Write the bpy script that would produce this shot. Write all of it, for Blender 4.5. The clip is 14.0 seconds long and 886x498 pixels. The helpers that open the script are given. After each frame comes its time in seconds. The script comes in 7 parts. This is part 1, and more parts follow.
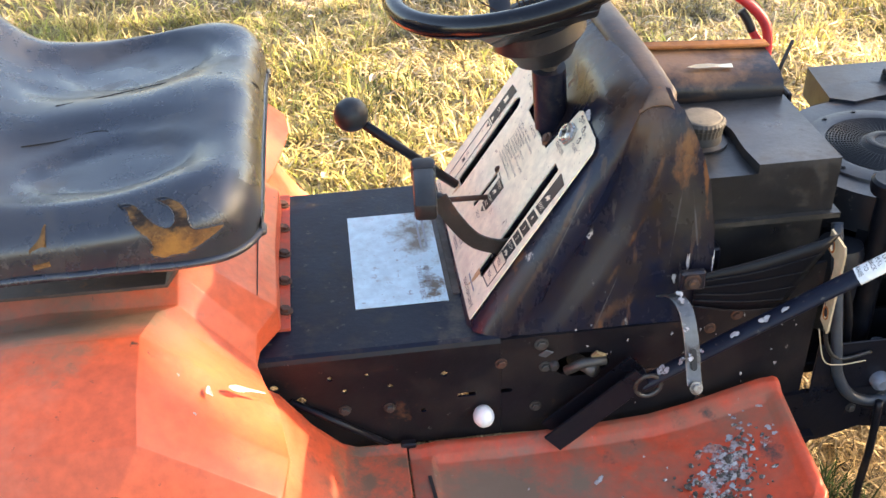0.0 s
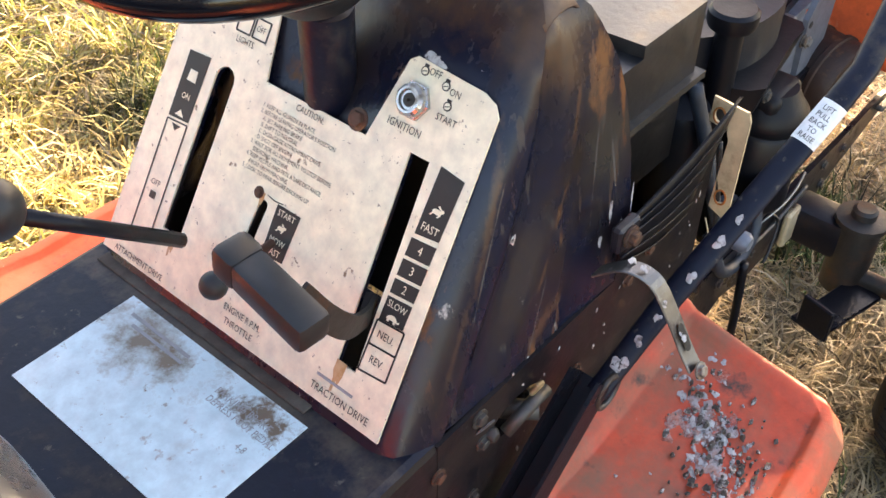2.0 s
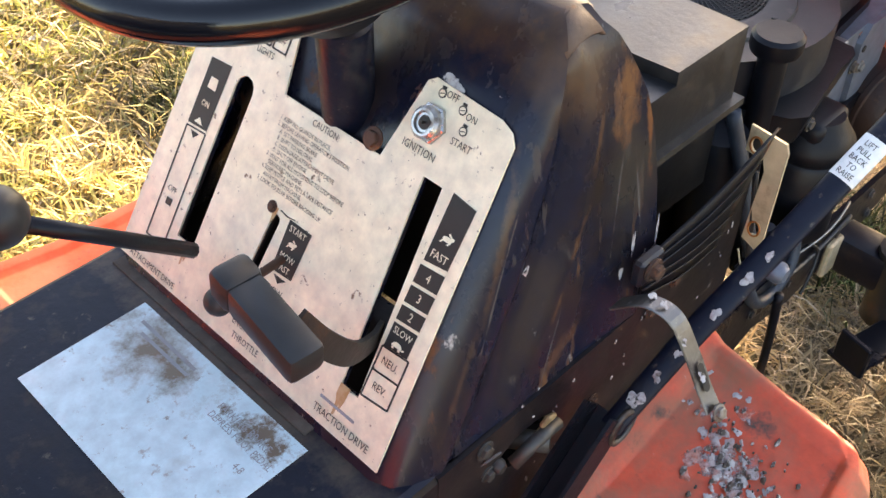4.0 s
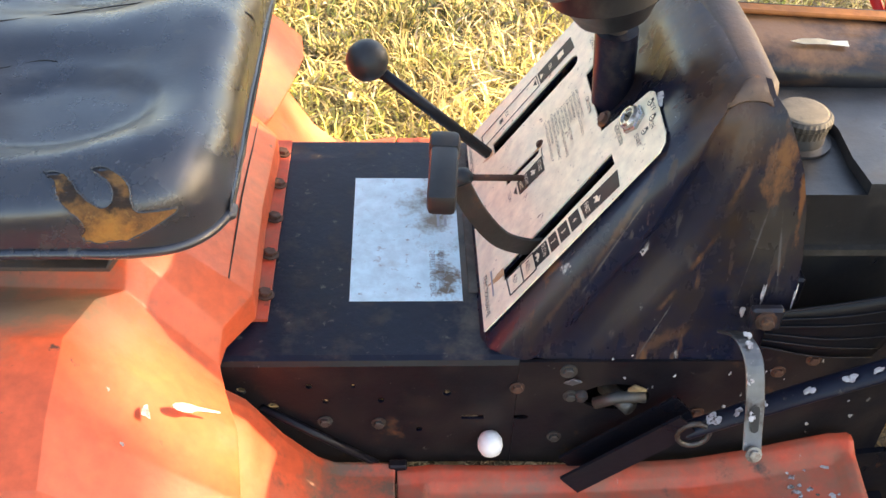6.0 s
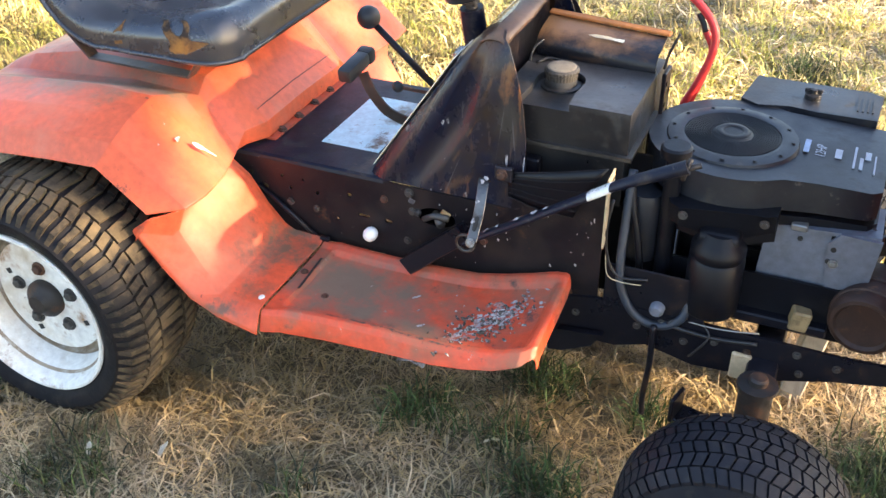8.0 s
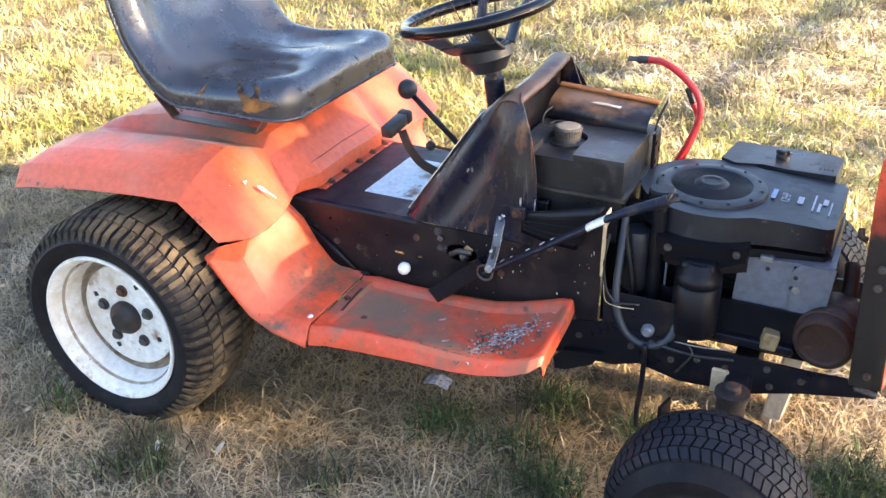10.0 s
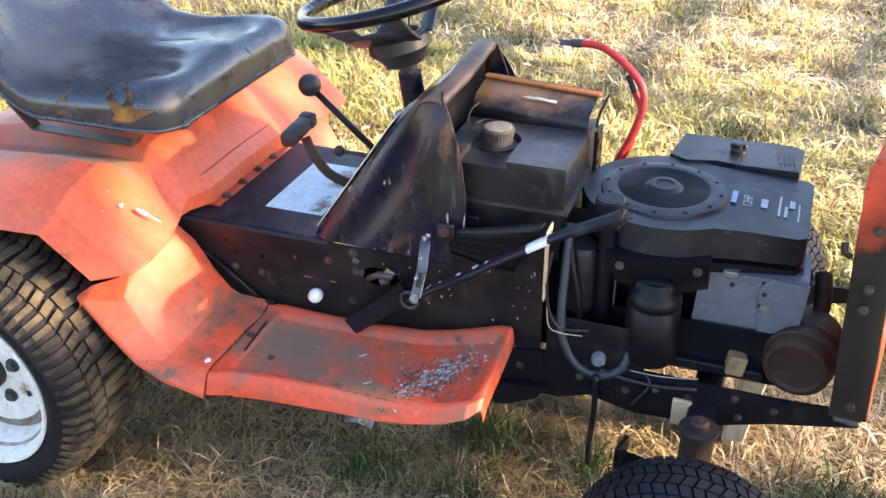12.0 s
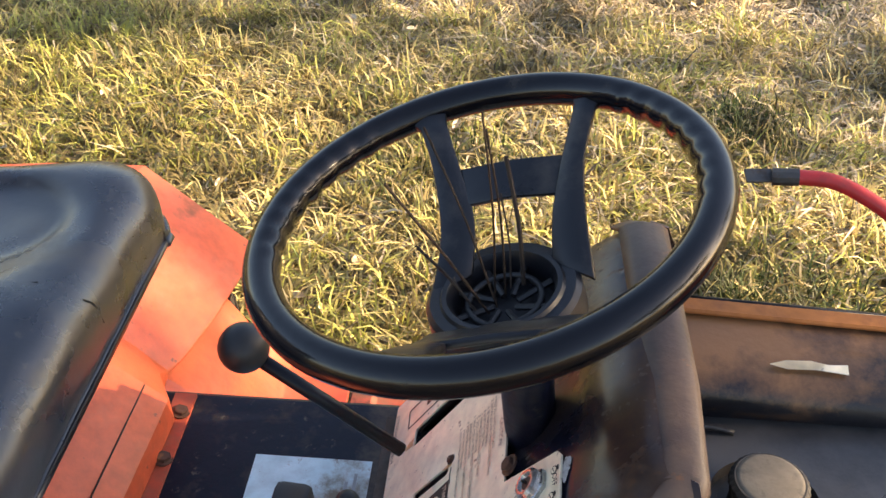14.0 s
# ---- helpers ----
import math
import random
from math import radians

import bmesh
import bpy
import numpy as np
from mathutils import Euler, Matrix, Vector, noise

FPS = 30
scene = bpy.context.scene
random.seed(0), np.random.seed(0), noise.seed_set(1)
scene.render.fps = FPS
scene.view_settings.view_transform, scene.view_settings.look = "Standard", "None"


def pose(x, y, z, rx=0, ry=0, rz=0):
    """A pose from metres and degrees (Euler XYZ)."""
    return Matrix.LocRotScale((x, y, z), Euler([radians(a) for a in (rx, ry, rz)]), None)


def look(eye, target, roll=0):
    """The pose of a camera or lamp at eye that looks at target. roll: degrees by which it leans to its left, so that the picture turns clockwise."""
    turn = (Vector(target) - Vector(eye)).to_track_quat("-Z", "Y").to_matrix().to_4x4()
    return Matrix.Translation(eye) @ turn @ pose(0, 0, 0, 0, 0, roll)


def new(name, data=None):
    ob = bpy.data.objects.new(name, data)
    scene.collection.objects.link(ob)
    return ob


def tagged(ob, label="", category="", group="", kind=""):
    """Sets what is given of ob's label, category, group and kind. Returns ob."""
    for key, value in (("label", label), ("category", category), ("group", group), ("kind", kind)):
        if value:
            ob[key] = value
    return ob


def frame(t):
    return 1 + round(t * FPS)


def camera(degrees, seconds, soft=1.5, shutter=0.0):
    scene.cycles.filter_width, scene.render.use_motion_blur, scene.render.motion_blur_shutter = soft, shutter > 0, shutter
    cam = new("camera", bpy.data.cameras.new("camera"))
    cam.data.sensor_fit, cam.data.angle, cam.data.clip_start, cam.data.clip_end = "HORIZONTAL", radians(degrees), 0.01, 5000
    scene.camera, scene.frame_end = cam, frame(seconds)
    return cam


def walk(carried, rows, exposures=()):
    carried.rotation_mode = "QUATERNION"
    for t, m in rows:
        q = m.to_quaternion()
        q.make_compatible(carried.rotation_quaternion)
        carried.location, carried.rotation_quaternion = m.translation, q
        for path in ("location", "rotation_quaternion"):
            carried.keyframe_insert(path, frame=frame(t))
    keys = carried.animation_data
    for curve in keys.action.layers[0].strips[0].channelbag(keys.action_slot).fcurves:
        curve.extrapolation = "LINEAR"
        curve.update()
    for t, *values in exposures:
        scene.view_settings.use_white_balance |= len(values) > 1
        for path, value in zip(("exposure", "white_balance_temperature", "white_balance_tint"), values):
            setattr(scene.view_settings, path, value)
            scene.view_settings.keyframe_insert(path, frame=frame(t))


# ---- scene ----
cam = camera(47.0, 14.0)
PATH = [
    (0, (0.121, -1.231, 1.334), (0.299, 0.417, 0.215), -2.0),
    (0.5, (-0.058, -0.891, 1.284), (0.524, 0.558, 0.035), -4.3),
    (1, (-0.137, -0.672, 1.245), (0.796, 0.535, -0.049), -3.0),
    (1.5, (-0.102, -0.534, 1.167), (0.982, 0.473, -0.179), -0.1),
    (2, (-0.084, -0.514, 1.163), (1.038, 0.444, -0.187), 0.3),
    (2.2, (-0.08, -0.508, 1.165), (1.05, 0.442, -0.184), 0.3),
    (4.5, (-0.028, -0.517, 1.17), (0.914, 0.58, -0.212), 0.5),
    (5, (-0.037, -0.644, 1.214), (0.617, 0.632, -0.18), -2.5),
    (5.5, (-0.02, -0.818, 1.255), (0.466, 0.581, -0.088), 1.8),
    (6, (0.175, -0.951, 1.276), (0.264, 0.579, -0.01), 2.1),
    (6.5, (0.446, -1.143, 1.328), (0.213, 0.385, 0.058), -0.7),
    (7, (0.714, -1.372, 1.374), (0.284, 0.167, 0.171), 2.2),
    (7.2, (0.815, -1.44, 1.399), (0.312, 0.069, 0.186), 2.1),
    (9.3, (1.29, -2.051, 1.477), (0.525, -0.441, 0.571), -0.7),
    (9.5, (1.281, -2.061, 1.479), (0.518, -0.456, 0.562), -0.8),
    (10, (1.285, -2.074, 1.481), (0.519, -0.468, 0.569), -0.2),
    (10.5, (1.309, -2.073, 1.47), (0.573, -0.441, 0.579), -0.3),
    (11, (1.317, -2.076, 1.447), (0.631, -0.465, 0.48), -1.7),
    (11.5, (1.28, -2.026, 1.451), (0.659, -0.403, 0.46), -0.6),
    (12, (1.14, -1.772, 1.442), (0.542, -0.132, 0.465), -0.2),
    (12.5, (0.948, -1.442, 1.461), (0.301, 0.191, 0.503), -0.4),
    (13, (0.676, -1.1, 1.445), (0.191, 0.57, 0.457), -0.2),
    (13.5, (0.474, -0.835, 1.431), (0.193, 0.856, 0.4), 0.0),
    (14, (0.396, -0.592, 1.345), (0.26, 0.995, 0.136), -0.0),
]
walk(cam, [(t, look(eye, target, roll)) for t, eye, target, roll in PATH],
     [(0, 2.92, 7250, 17), (2, 3.08, 7900, 18), (5, 2.93, 7700, 18), (7, 2.95, 7250, 13), (9.5, 2.96, 6250, 19), (12.5, 2.85, 6400, 18), (13, 2.72, 6800, 14), (13.5, 2.34, 7250, 17), (14, 2.1, 7200, 18)])


# ---- world, sun, exposure ----
SUN_ELEV, SUN_AZ = 20.0, 6.0          # degrees above the horizon; azimuth turned from +x towards +y
world = bpy.data.worlds.new("sky")
scene.world = world
world.use_nodes = True
wn = world.node_tree.nodes
sky = wn.new("ShaderNodeTexSky")
sky.sky_type, sky.sun_disc = 'NISHITA', False
sky.sun_elevation, sky.sun_rotation = radians(SUN_ELEV), radians(90 - SUN_AZ)
sky.air_density, sky.dust_density = 1.0, 1.0
wn["Background"].inputs[1].default_value = 0.09
world.node_tree.links.new(sky.outputs[0], wn["Background"].inputs[0])

sun_data = bpy.data.lights.new("sun", 'SUN')
sun_data.energy, sun_data.angle, sun_data.color = 5.0, radians(0.6), (1.0, 0.80, 0.52)
sun = new("sun", sun_data)
e, a = radians(SUN_ELEV), radians(SUN_AZ)
SUNWARD = Vector((math.cos(e) * math.cos(a), math.cos(e) * math.sin(a), math.sin(e)))
sun.matrix_world = look((20 * math.cos(e) * math.cos(a), 20 * math.cos(e) * math.sin(a), 20 * math.sin(e)), (0, 0, 0))


# ---- helpers of this scene ----
CY = 0.045                             # the tractor's middle line


def link_node(nt, a, ai, b, bi):
    nt.links.new(a.outputs[ai], b.inputs[bi])


def ramp(nt, stops):
    r = nt.nodes.new("ShaderNodeValToRGB")
    el = r.color_ramp.elements
    while len(el) < len(stops):
        el.new(0.5)
    for k, (p, c) in enumerate(stops):
        el[k].position = p
        el[k].color = (*c, 1) if len(c) == 3 else c
    return r


def noise_node(nt, scale, detail=5.0, rough=0.6, stretch=None):
    co = nt.nodes.new("ShaderNodeTexCoord")
    n = nt.nodes.new("ShaderNodeTexNoise")
    n.inputs["Scale"].default_value, n.inputs["Detail"].default_value = scale, detail
    n.inputs["Roughness"].default_value = rough
    if stretch:
        mp = nt.nodes.new("ShaderNodeMapping")
        mp.inputs["Scale"].default_value = stretch
        link_node(nt, co, "Object", mp, 0)
        link_node(nt, mp, 0, n, 0)
    else:
        link_node(nt, co, "Object", n, 0)
    return n


def mix_colour(nt, fac, a, b):
    """fac: a node's output socket; a, b: colours or sockets."""
    m = nt.nodes.new("ShaderNodeMix")
    m.data_type = 'RGBA'
    if isinstance(fac, (int, float)):
        m.inputs[0].default_value = fac
    else:
        nt.links.new(fac, m.inputs[0])
    for sock, v in ((m.inputs[6], a), (m.inputs[7], b)):
        if isinstance(v, tuple):
            sock.default_value = (*v, 1)
        else:
            nt.links.new(v, sock)
    return m.outputs[2]


def material(name, base, rough=0.5, metal=0.0, layers=(), grain=(60, 0.15), bump=0.1, bump_scale=120, rough_var=0.12, coat=0.0, spec=0.5):
    """base colour with fine grain, and layers of (scale, lo, hi, colour, stretch) laid over it where a noise lies above lo."""
    m = bpy.data.materials.new(name)
    m.use_nodes = True
    nt = m.node_tree
    b = nt.nodes["Principled BSDF"]
    g = noise_node(nt, grain[0])
    k = grain[1]
    rg = ramp(nt, [(0.3, tuple(max(0, c * (1 - k)) for c in base)), (0.7, tuple(min(1, c * (1 + k)) for c in base))])
    link_node(nt, g, 0, rg, 0)
    col = rg.outputs[0]
    rn = noise_node(nt, 9.0)
    mr = nt.nodes.new("ShaderNodeMapRange")
    mr.inputs[1].default_value, mr.inputs[2].default_value = 0.3, 0.7
    mr.inputs[3].default_value, mr.inputs[4].default_value = max(0.03, rough - rough_var), min(1, rough + rough_var)
    link_node(nt, rn, 0, mr, 0)
    rs = mr.outputs[0]
    for scale, lo, hi, colour, *more in layers:
        n = noise_node(nt, scale, 8.0, 0.65, more[0] if more else None)
        r = ramp(nt, [(lo, (0, 0, 0)), (hi, (1, 1, 1))])
        link_node(nt, n, 0, r, 0)
        col = mix_colour(nt, r.outputs[0], col, colour)
        if len(more) > 1:
            mm = nt.nodes.new("ShaderNodeMix")
            nt.links.new(r.outputs[0], mm.inputs[0])
            nt.links.new(rs, mm.inputs[2])
            mm.inputs[3].default_value = more[1]
            rs = mm.outputs[0]
    nt.links.new(col, b.inputs["Base Color"])
    nt.links.new(rs, b.inputs["Roughness"])
    b.inputs["Metallic"].default_value = metal
    b.inputs["Coat Weight"].default_value = coat
    b.inputs["Specular IOR Level"].default_value = spec
    if bump:
        bn = noise_node(nt, bump_scale, 6.0)
        bp = nt.nodes.new("ShaderNodeBump")
        bp.inputs["Strength"].default_value, bp.inputs["Distance"].default_value = bump, 0.004
        link_node(nt, bn, 0, bp, "Height")
        link_node(nt, bp, 0, b, "Normal")
    return m


def mesh_of(bm, smooth=False):
    me = bpy.data.meshes.new("mesh")
    bmesh.ops.recalc_face_normals(bm, faces=bm.faces)
    bm.to_mesh(me)
    bm.free()
    for p in me.polygons:
        p.use_smooth = smooth
    return me


def part(name, bm, mat, parent=None, label="", smooth=False, sharp=None):
    me = bm if isinstance(bm, bpy.types.Mesh) else mesh_of(bm, smooth)
    if sharp is not None:
        me.set_sharp_from_angle(angle=radians(sharp))
    ob = new(name, me)
    me.materials.append(mat)
    if parent:
        ob.parent = parent
    if label:
        tagged(ob, label)
    return ob


def box(bm, c, s, rot=None, bevel=0.0, seg=2):
    m = Matrix.Translation(c) @ (rot.to_4x4() if rot else Matrix()) @ Matrix.Diagonal((*s, 1))
    g = bmesh.ops.create_cube(bm, size=1, matrix=m)
    if bevel:
        es = {ed for v in g["verts"] for ed in v.link_edges}
        bmesh.ops.bevel(bm, geom=list(es), offset=bevel, segments=seg, affect='EDGES', profile=0.5)
    return bm


def tube(bm, pts, r, n=10, caps=True, close=False):
    """A round bar along pts; r: a radius or one for each point."""
    pts = [Vector(p) for p in pts]
    rs = r if isinstance(r, (list, tuple)) else [r] * len(pts)
    rings, up = [], None
    for k, p in enumerate(pts):
        if close:
            d = pts[(k + 1) % len(pts)] - pts[k - 1]
        else:
            d = pts[min(k + 1, len(pts) - 1)] - pts[max(k - 1, 0)]
        d.normalize()
        if up is None:
            up = d.orthogonal().normalized()
        up = (up - d * up.dot(d)).normalized()
        side = d.cross(up)
        rings.append([bm.verts.new(p + rs[k] * (math.cos(q) * up + math.sin(q) * side)) for q in (2 * math.pi * i / n for i in range(n))])
    last = len(rings) if close else len(rings) - 1
    for k in range(last):
        A, B = rings[k], rings[(k + 1) % len(rings)]
        for i in range(n):
            bm.faces.new((A[i], A[(i + 1) % n], B[(i + 1) % n], B[i]))
    if caps and not close:
        bm.faces.new(rings[0][::-1])
        bm.faces.new(rings[-1])
    return bm


def curve_pts(pts, n=8):
    """A smooth line (Catmull-Rom) through pts."""
    P = [Vector(p) for p in pts]
    P = [2 * P[0] - P[1]] + P + [2 * P[-1] - P[-2]]
    out = []
    for k in range(1, len(P) - 2):
        a, b, c, d = P[k - 1:k + 3]
        for i in range(n):
            t = i / n
            out.append(0.5 * (2 * b + (c - a) * t + (2 * a - 5 * b + 4 * c - d) * t * t + (3 * b - a - 3 * c + d) * t ** 3))
    out.append(P[-2])
    return out


def lathe(bm, profile, n=32, m=None, closed=False):
    """profile: (radius, height) pairs turned round z, then laid by m."""
    m = m or Matrix()
    rings = []
    for r, h in profile:
        if r < 1e-6:
            rings.append([bm.verts.new(m @ Vector((0, 0, h)))])
        else:
            rings.append([bm.verts.new(m @ Vector((r * math.cos(q), r * math.sin(q), h))) for q in (2 * math.pi * i / n for i in range(n))])
    pairs = list(zip(rings, rings[1:])) + ([(rings[-1], rings[0])] if closed else [])
    for A, B in pairs:
        for i in range(n):
            j = (i + 1) % n
            f = [A[i % len(A)], A[j % len(A)], B[j % len(B)], B[i % len(B)]]
            f = list(dict.fromkeys(f))
            if len(f) > 2:
                bm.faces.new(f)
    return bm


def prism(bm, poly, a, b, axis="y"):
    """A polygon of two coordinates, drawn out from a to b along the axis."""
    def at(p, h):
        return {"y": (p[0], h, p[1]), "x": (h, p[0], p[1]), "z": (p[0], p[1], h)}[axis]
    A, B = [[bm.verts.new(at(p, h)) for p in poly] for h in (a, b)]
    n = len(poly)
    bm.faces.new(A)
    bm.faces.new(B[::-1])
    for i in range(n):
        bm.faces.new((A[i], B[i], B[(i + 1) % n], A[(i + 1) % n]))
    return bm


def grid(rows, thick=0.0, bm=None):
    """A sheet through rows of points, given a thickness to its back."""
    bm = bm or bmesh.new()
    V = [[bm.verts.new(p) for p in row] for row in rows]
    fs = []
    for r, q in zip(V, V[1:]):
        for i in range(len(r) - 1):
            fs.append(bm.faces.new((r[i], r[i + 1], q[i + 1], q[i])))
    if thick:
        bmesh.ops.recalc_face_normals(bm, faces=fs)
        bmesh.ops.solidify(bm, geom=fs, thickness=thick)
    return bm


def bevelled(bm, width, seg=2, angle=30):
    es = [ed for ed in bm.edges if len(ed.link_faces) == 2 and ed.calc_face_angle(0) > radians(angle)]
    bmesh.ops.bevel(bm, geom=es, offset=width, segments=seg, affect='EDGES', profile=0.5)
    return bm


def cut(me, cutter_bm):
    """The mesh less the cutter's volume."""
    a = bpy.data.objects.new("a", me)
    cme = mesh_of(cutter_bm)
    c = bpy.data.objects.new("c", cme)
    scene.collection.objects.link(a)
    scene.collection.objects.link(c)
    mod = a.modifiers.new("cut", 'BOOLEAN')
    mod.object, mod.operation, mod.solver = c, 'DIFFERENCE', 'EXACT'
    out = bpy.data.meshes.new_from_object(a.evaluated_get(bpy.context.evaluated_depsgraph_get()))
    bpy.data.objects.remove(a)
    bpy.data.objects.remove(c)
    out.materials.clear()
    return out


def empty(name, loc=(0, 0, 0)):
    ob = new(name)
    ob.empty_display_size = 0.1
    ob.location = loc
    return ob


Y_AXIS = Matrix.Rotation(radians(90), 4, 'X')     # turns z to -y


# ---- materials ----
ORANGE = material("orange_paint", (0.63, 0.104, 0.038), 0.42, layers=(
    (5.0, 0.50, 0.72, (0.56, 0.165, 0.095), None, 0.6), (14.0, 0.60, 0.74, (0.30, 0.10, 0.055), None, 0.75), (45.0, 0.66, 0.72, (0.10, 0.045, 0.03))), bump=0.08)
BLACK = material("black_paint", (0.008, 0.008, 0.012), 0.36, layers=(
    (16.0, 0.56, 0.74, (0.035, 0.019, 0.013), None, 0.7), (30.0, 0.66, 0.75, (0.16, 0.065, 0.025), (1, 1, 0.35), 0.8)), bump=0.10, spec=0.28)
BLACK_DUSTY = material("dusty_black_paint", (0.016, 0.016, 0.018), 0.5, layers=((7.0, 0.50, 0.8, (0.07, 0.058, 0.045), None, 0.8),), bump=0.12)
VINYL = material("worn_black_vinyl", (0.017, 0.020, 0.030), 0.25, layers=((5.0, 0.46, 0.75, (0.048, 0.046, 0.046), None, 0.42), (16.0, 0.55, 0.74, (0.055, 0.050, 0.046), None, 0.55), (60.0, 0.62, 0.74, (0.085, 0.076, 0.066), None, 0.6)), bump=0.07, bump_scale=350, spec=0.95)
RUBBER = material("tyre_rubber", (0.006, 0.006, 0.009), 0.65, layers=((7.0, 0.46, 0.75, (0.016, 0.014, 0.013)), (30.0, 0.56, 0.72, (0.020, 0.017, 0.014))), bump=0.25, spec=0.22)
RUBBER_DUSTY = material("dusty_tread", (0.020, 0.018, 0.016), 0.85, layers=((9.0, 0.42, 0.70, (0.15, 0.112, 0.066)), (40.0, 0.5, 0.7, (0.09, 0.068, 0.042))), bump=0.25, spec=0.2)
RUBBER_BLUE = material("blue_grey_tread", (0.007, 0.008, 0.013), 0.6, layers=((9.0, 0.48, 0.75, (0.018, 0.018, 0.021)), (40.0, 0.58, 0.72, (0.028, 0.026, 0.024))), bump=0.25, spec=0.3)
RIM_DIRT = material("rim_dirt", (0.34, 0.27, 0.19), 0.8, layers=((12.0, 0.45, 0.65, (0.16, 0.085, 0.04)), (40.0, 0.5, 0.7, (0.5, 0.45, 0.38))), bump=0.2)
CREAM_RIM = material("dirty_cream_rim", (0.62, 0.58, 0.48), 0.5, layers=((9.0, 0.46, 0.70, (0.40, 0.32, 0.22)), (22.0, 0.56, 0.70, (0.22, 0.15, 0.09)), (50.0, 0.64, 0.72, (0.10, 0.05, 0.03))), bump=0.06)
WHITE_RIM = material("white_rim_paint", (0.78, 0.77, 0.72), 0.45, layers=((7.0, 0.50, 0.74, (0.50, 0.40, 0.27)), (18.0, 0.60, 0.72, (0.30, 0.17, 0.08)), (40.0, 0.66, 0.74, (0.16, 0.07, 0.03))), bump=0.05)
PANEL_WHITE = material("cream_panel", (0.85, 0.765, 0.575), 0.45, layers=((5.0, 0.62, 0.84, (0.62, 0.53, 0.39)), (70.0, 0.64, 0.69, (0.22, 0.14, 0.08)), (160.0, 0.66, 0.70, (0.12, 0.09, 0.06))), bump=0.03)
DECAL = material("faded_decal", (0.60, 0.77, 0.82), 0.45, layers=((8.0, 0.58, 0.80, (0.36, 0.33, 0.27)), (90.0, 0.62, 0.70, (0.40, 0.42, 0.42)), (50.0, 0.64, 0.7, (0.2, 0.13, 0.08))), bump=0.03)
STEEL = material("worn_steel", (0.35, 0.34, 0.32), 0.45, 0.8, layers=((25.0, 0.55, 0.7, (0.16, 0.07, 0.03), None, 0.8),), bump=0.1)
RUST = material("rusty_steel", (0.095, 0.042, 0.026), 0.75, 0.1, layers=((12.0, 0.45, 0.7, (0.05, 0.03, 0.022)), (30.0, 0.6, 0.7, (0.28, 0.12, 0.04))), bump=0.3)
MUFFLER_RUST = material("dark_muffler_rust", (0.045, 0.021, 0.015), 0.6, 0.2, layers=((14.0, 0.48, 0.68, (0.022, 0.014, 0.012)), (34.0, 0.58, 0.70, (0.13, 0.058, 0.026))), bump=0.35)
ENGINE_BLACK = material("engine_black", (0.0045, 0.005, 0.008), 0.42, layers=((10.0, 0.58, 0.8, (0.022, 0.016, 0.013), None, 0.7),), bump=0.1, spec=0.28)
TANK_PLASTIC = material("grey_black_plastic", (0.012, 0.012, 0.014), 0.36, layers=((7.0, 0.48, 0.74, (0.027, 0.024, 0.021), None, 0.5), (22.0, 0.57, 0.76, (0.046, 0.040, 0.034), None, 0.65), (70.0, 0.62, 0.74, (0.08, 0.07, 0.06), None, 0.8)), bump=0.10, spec=0.6)
BROWN_DUST = material("brown_dust", (0.065, 0.047, 0.035), 0.75, layers=((12.0, 0.48, 0.7, (0.14, 0.115, 0.09)), (40.0, 0.55, 0.7, (0.03, 0.022, 0.018))), bump=0.2)
SEAM_DUSTY = material("dusty_seam", (0.030, 0.027, 0.024), 0.5, layers=((20.0, 0.5, 0.7, (0.09, 0.075, 0.058)),), bump=0.1)
GREY_METAL = material("dull_grey_metal", (0.17, 0.185, 0.225), 0.5, 0.35, layers=((9.0, 0.5, 0.8, (0.10, 0.085, 0.065)),), bump=0.05)
CREAM_METAL = material("tan_bracket", (0.55, 0.43, 0.27), 0.55, layers=((20.0, 0.55, 0.75, (0.2, 0.1, 0.05)),))
RED_RUBBER = material("red_cable", (0.60, 0.035, 0.035), 0.45, layers=((20.0, 0.55, 0.8, (0.25, 0.05, 0.04)),))
KNOB_BLACK = material("black_plastic", (0.018, 0.018, 0.019), 0.45, bump=0.05)
WHITE_PLASTIC = material("white_plastic", (0.85, 0.85, 0.83), 0.3, bump=0.0)
DROPPING = material("white_droppings", (0.52, 0.49, 0.48), 0.8, layers=((60.0, 0.44, 0.60, (0.26, 0.22, 0.22)), (150.0, 0.55, 0.65, (0.12, 0.09, 0.08))), bump=0.5)
INK = material("black_ink", (0.02, 0.018, 0.016), 0.6, bump=0.0)
FOAM = material("torn_foam", (0.21, 0.098, 0.028), 0.9, layers=((45.0, 0.48, 0.66, (0.075, 0.034, 0.014)), (110.0, 0.55, 0.68, (0.30, 0.16, 0.05))), bump=0.7)
SOIL = material("soil_and_thatch", (0.20, 0.155, 0.09), 0.95, layers=((3.0, 0.45, 0.7, (0.06, 0.052, 0.026)), (25.0, 0.5, 0.7, (0.22, 0.17, 0.095))), bump=0.8, bump_scale=60)
WOOD = material("grey_wood", (0.42, 0.36, 0.28), 0.8, layers=((6.0, 0.5, 0.7, (0.25, 0.2, 0.15), (6, 6, 0.6)),), bump=0.2)

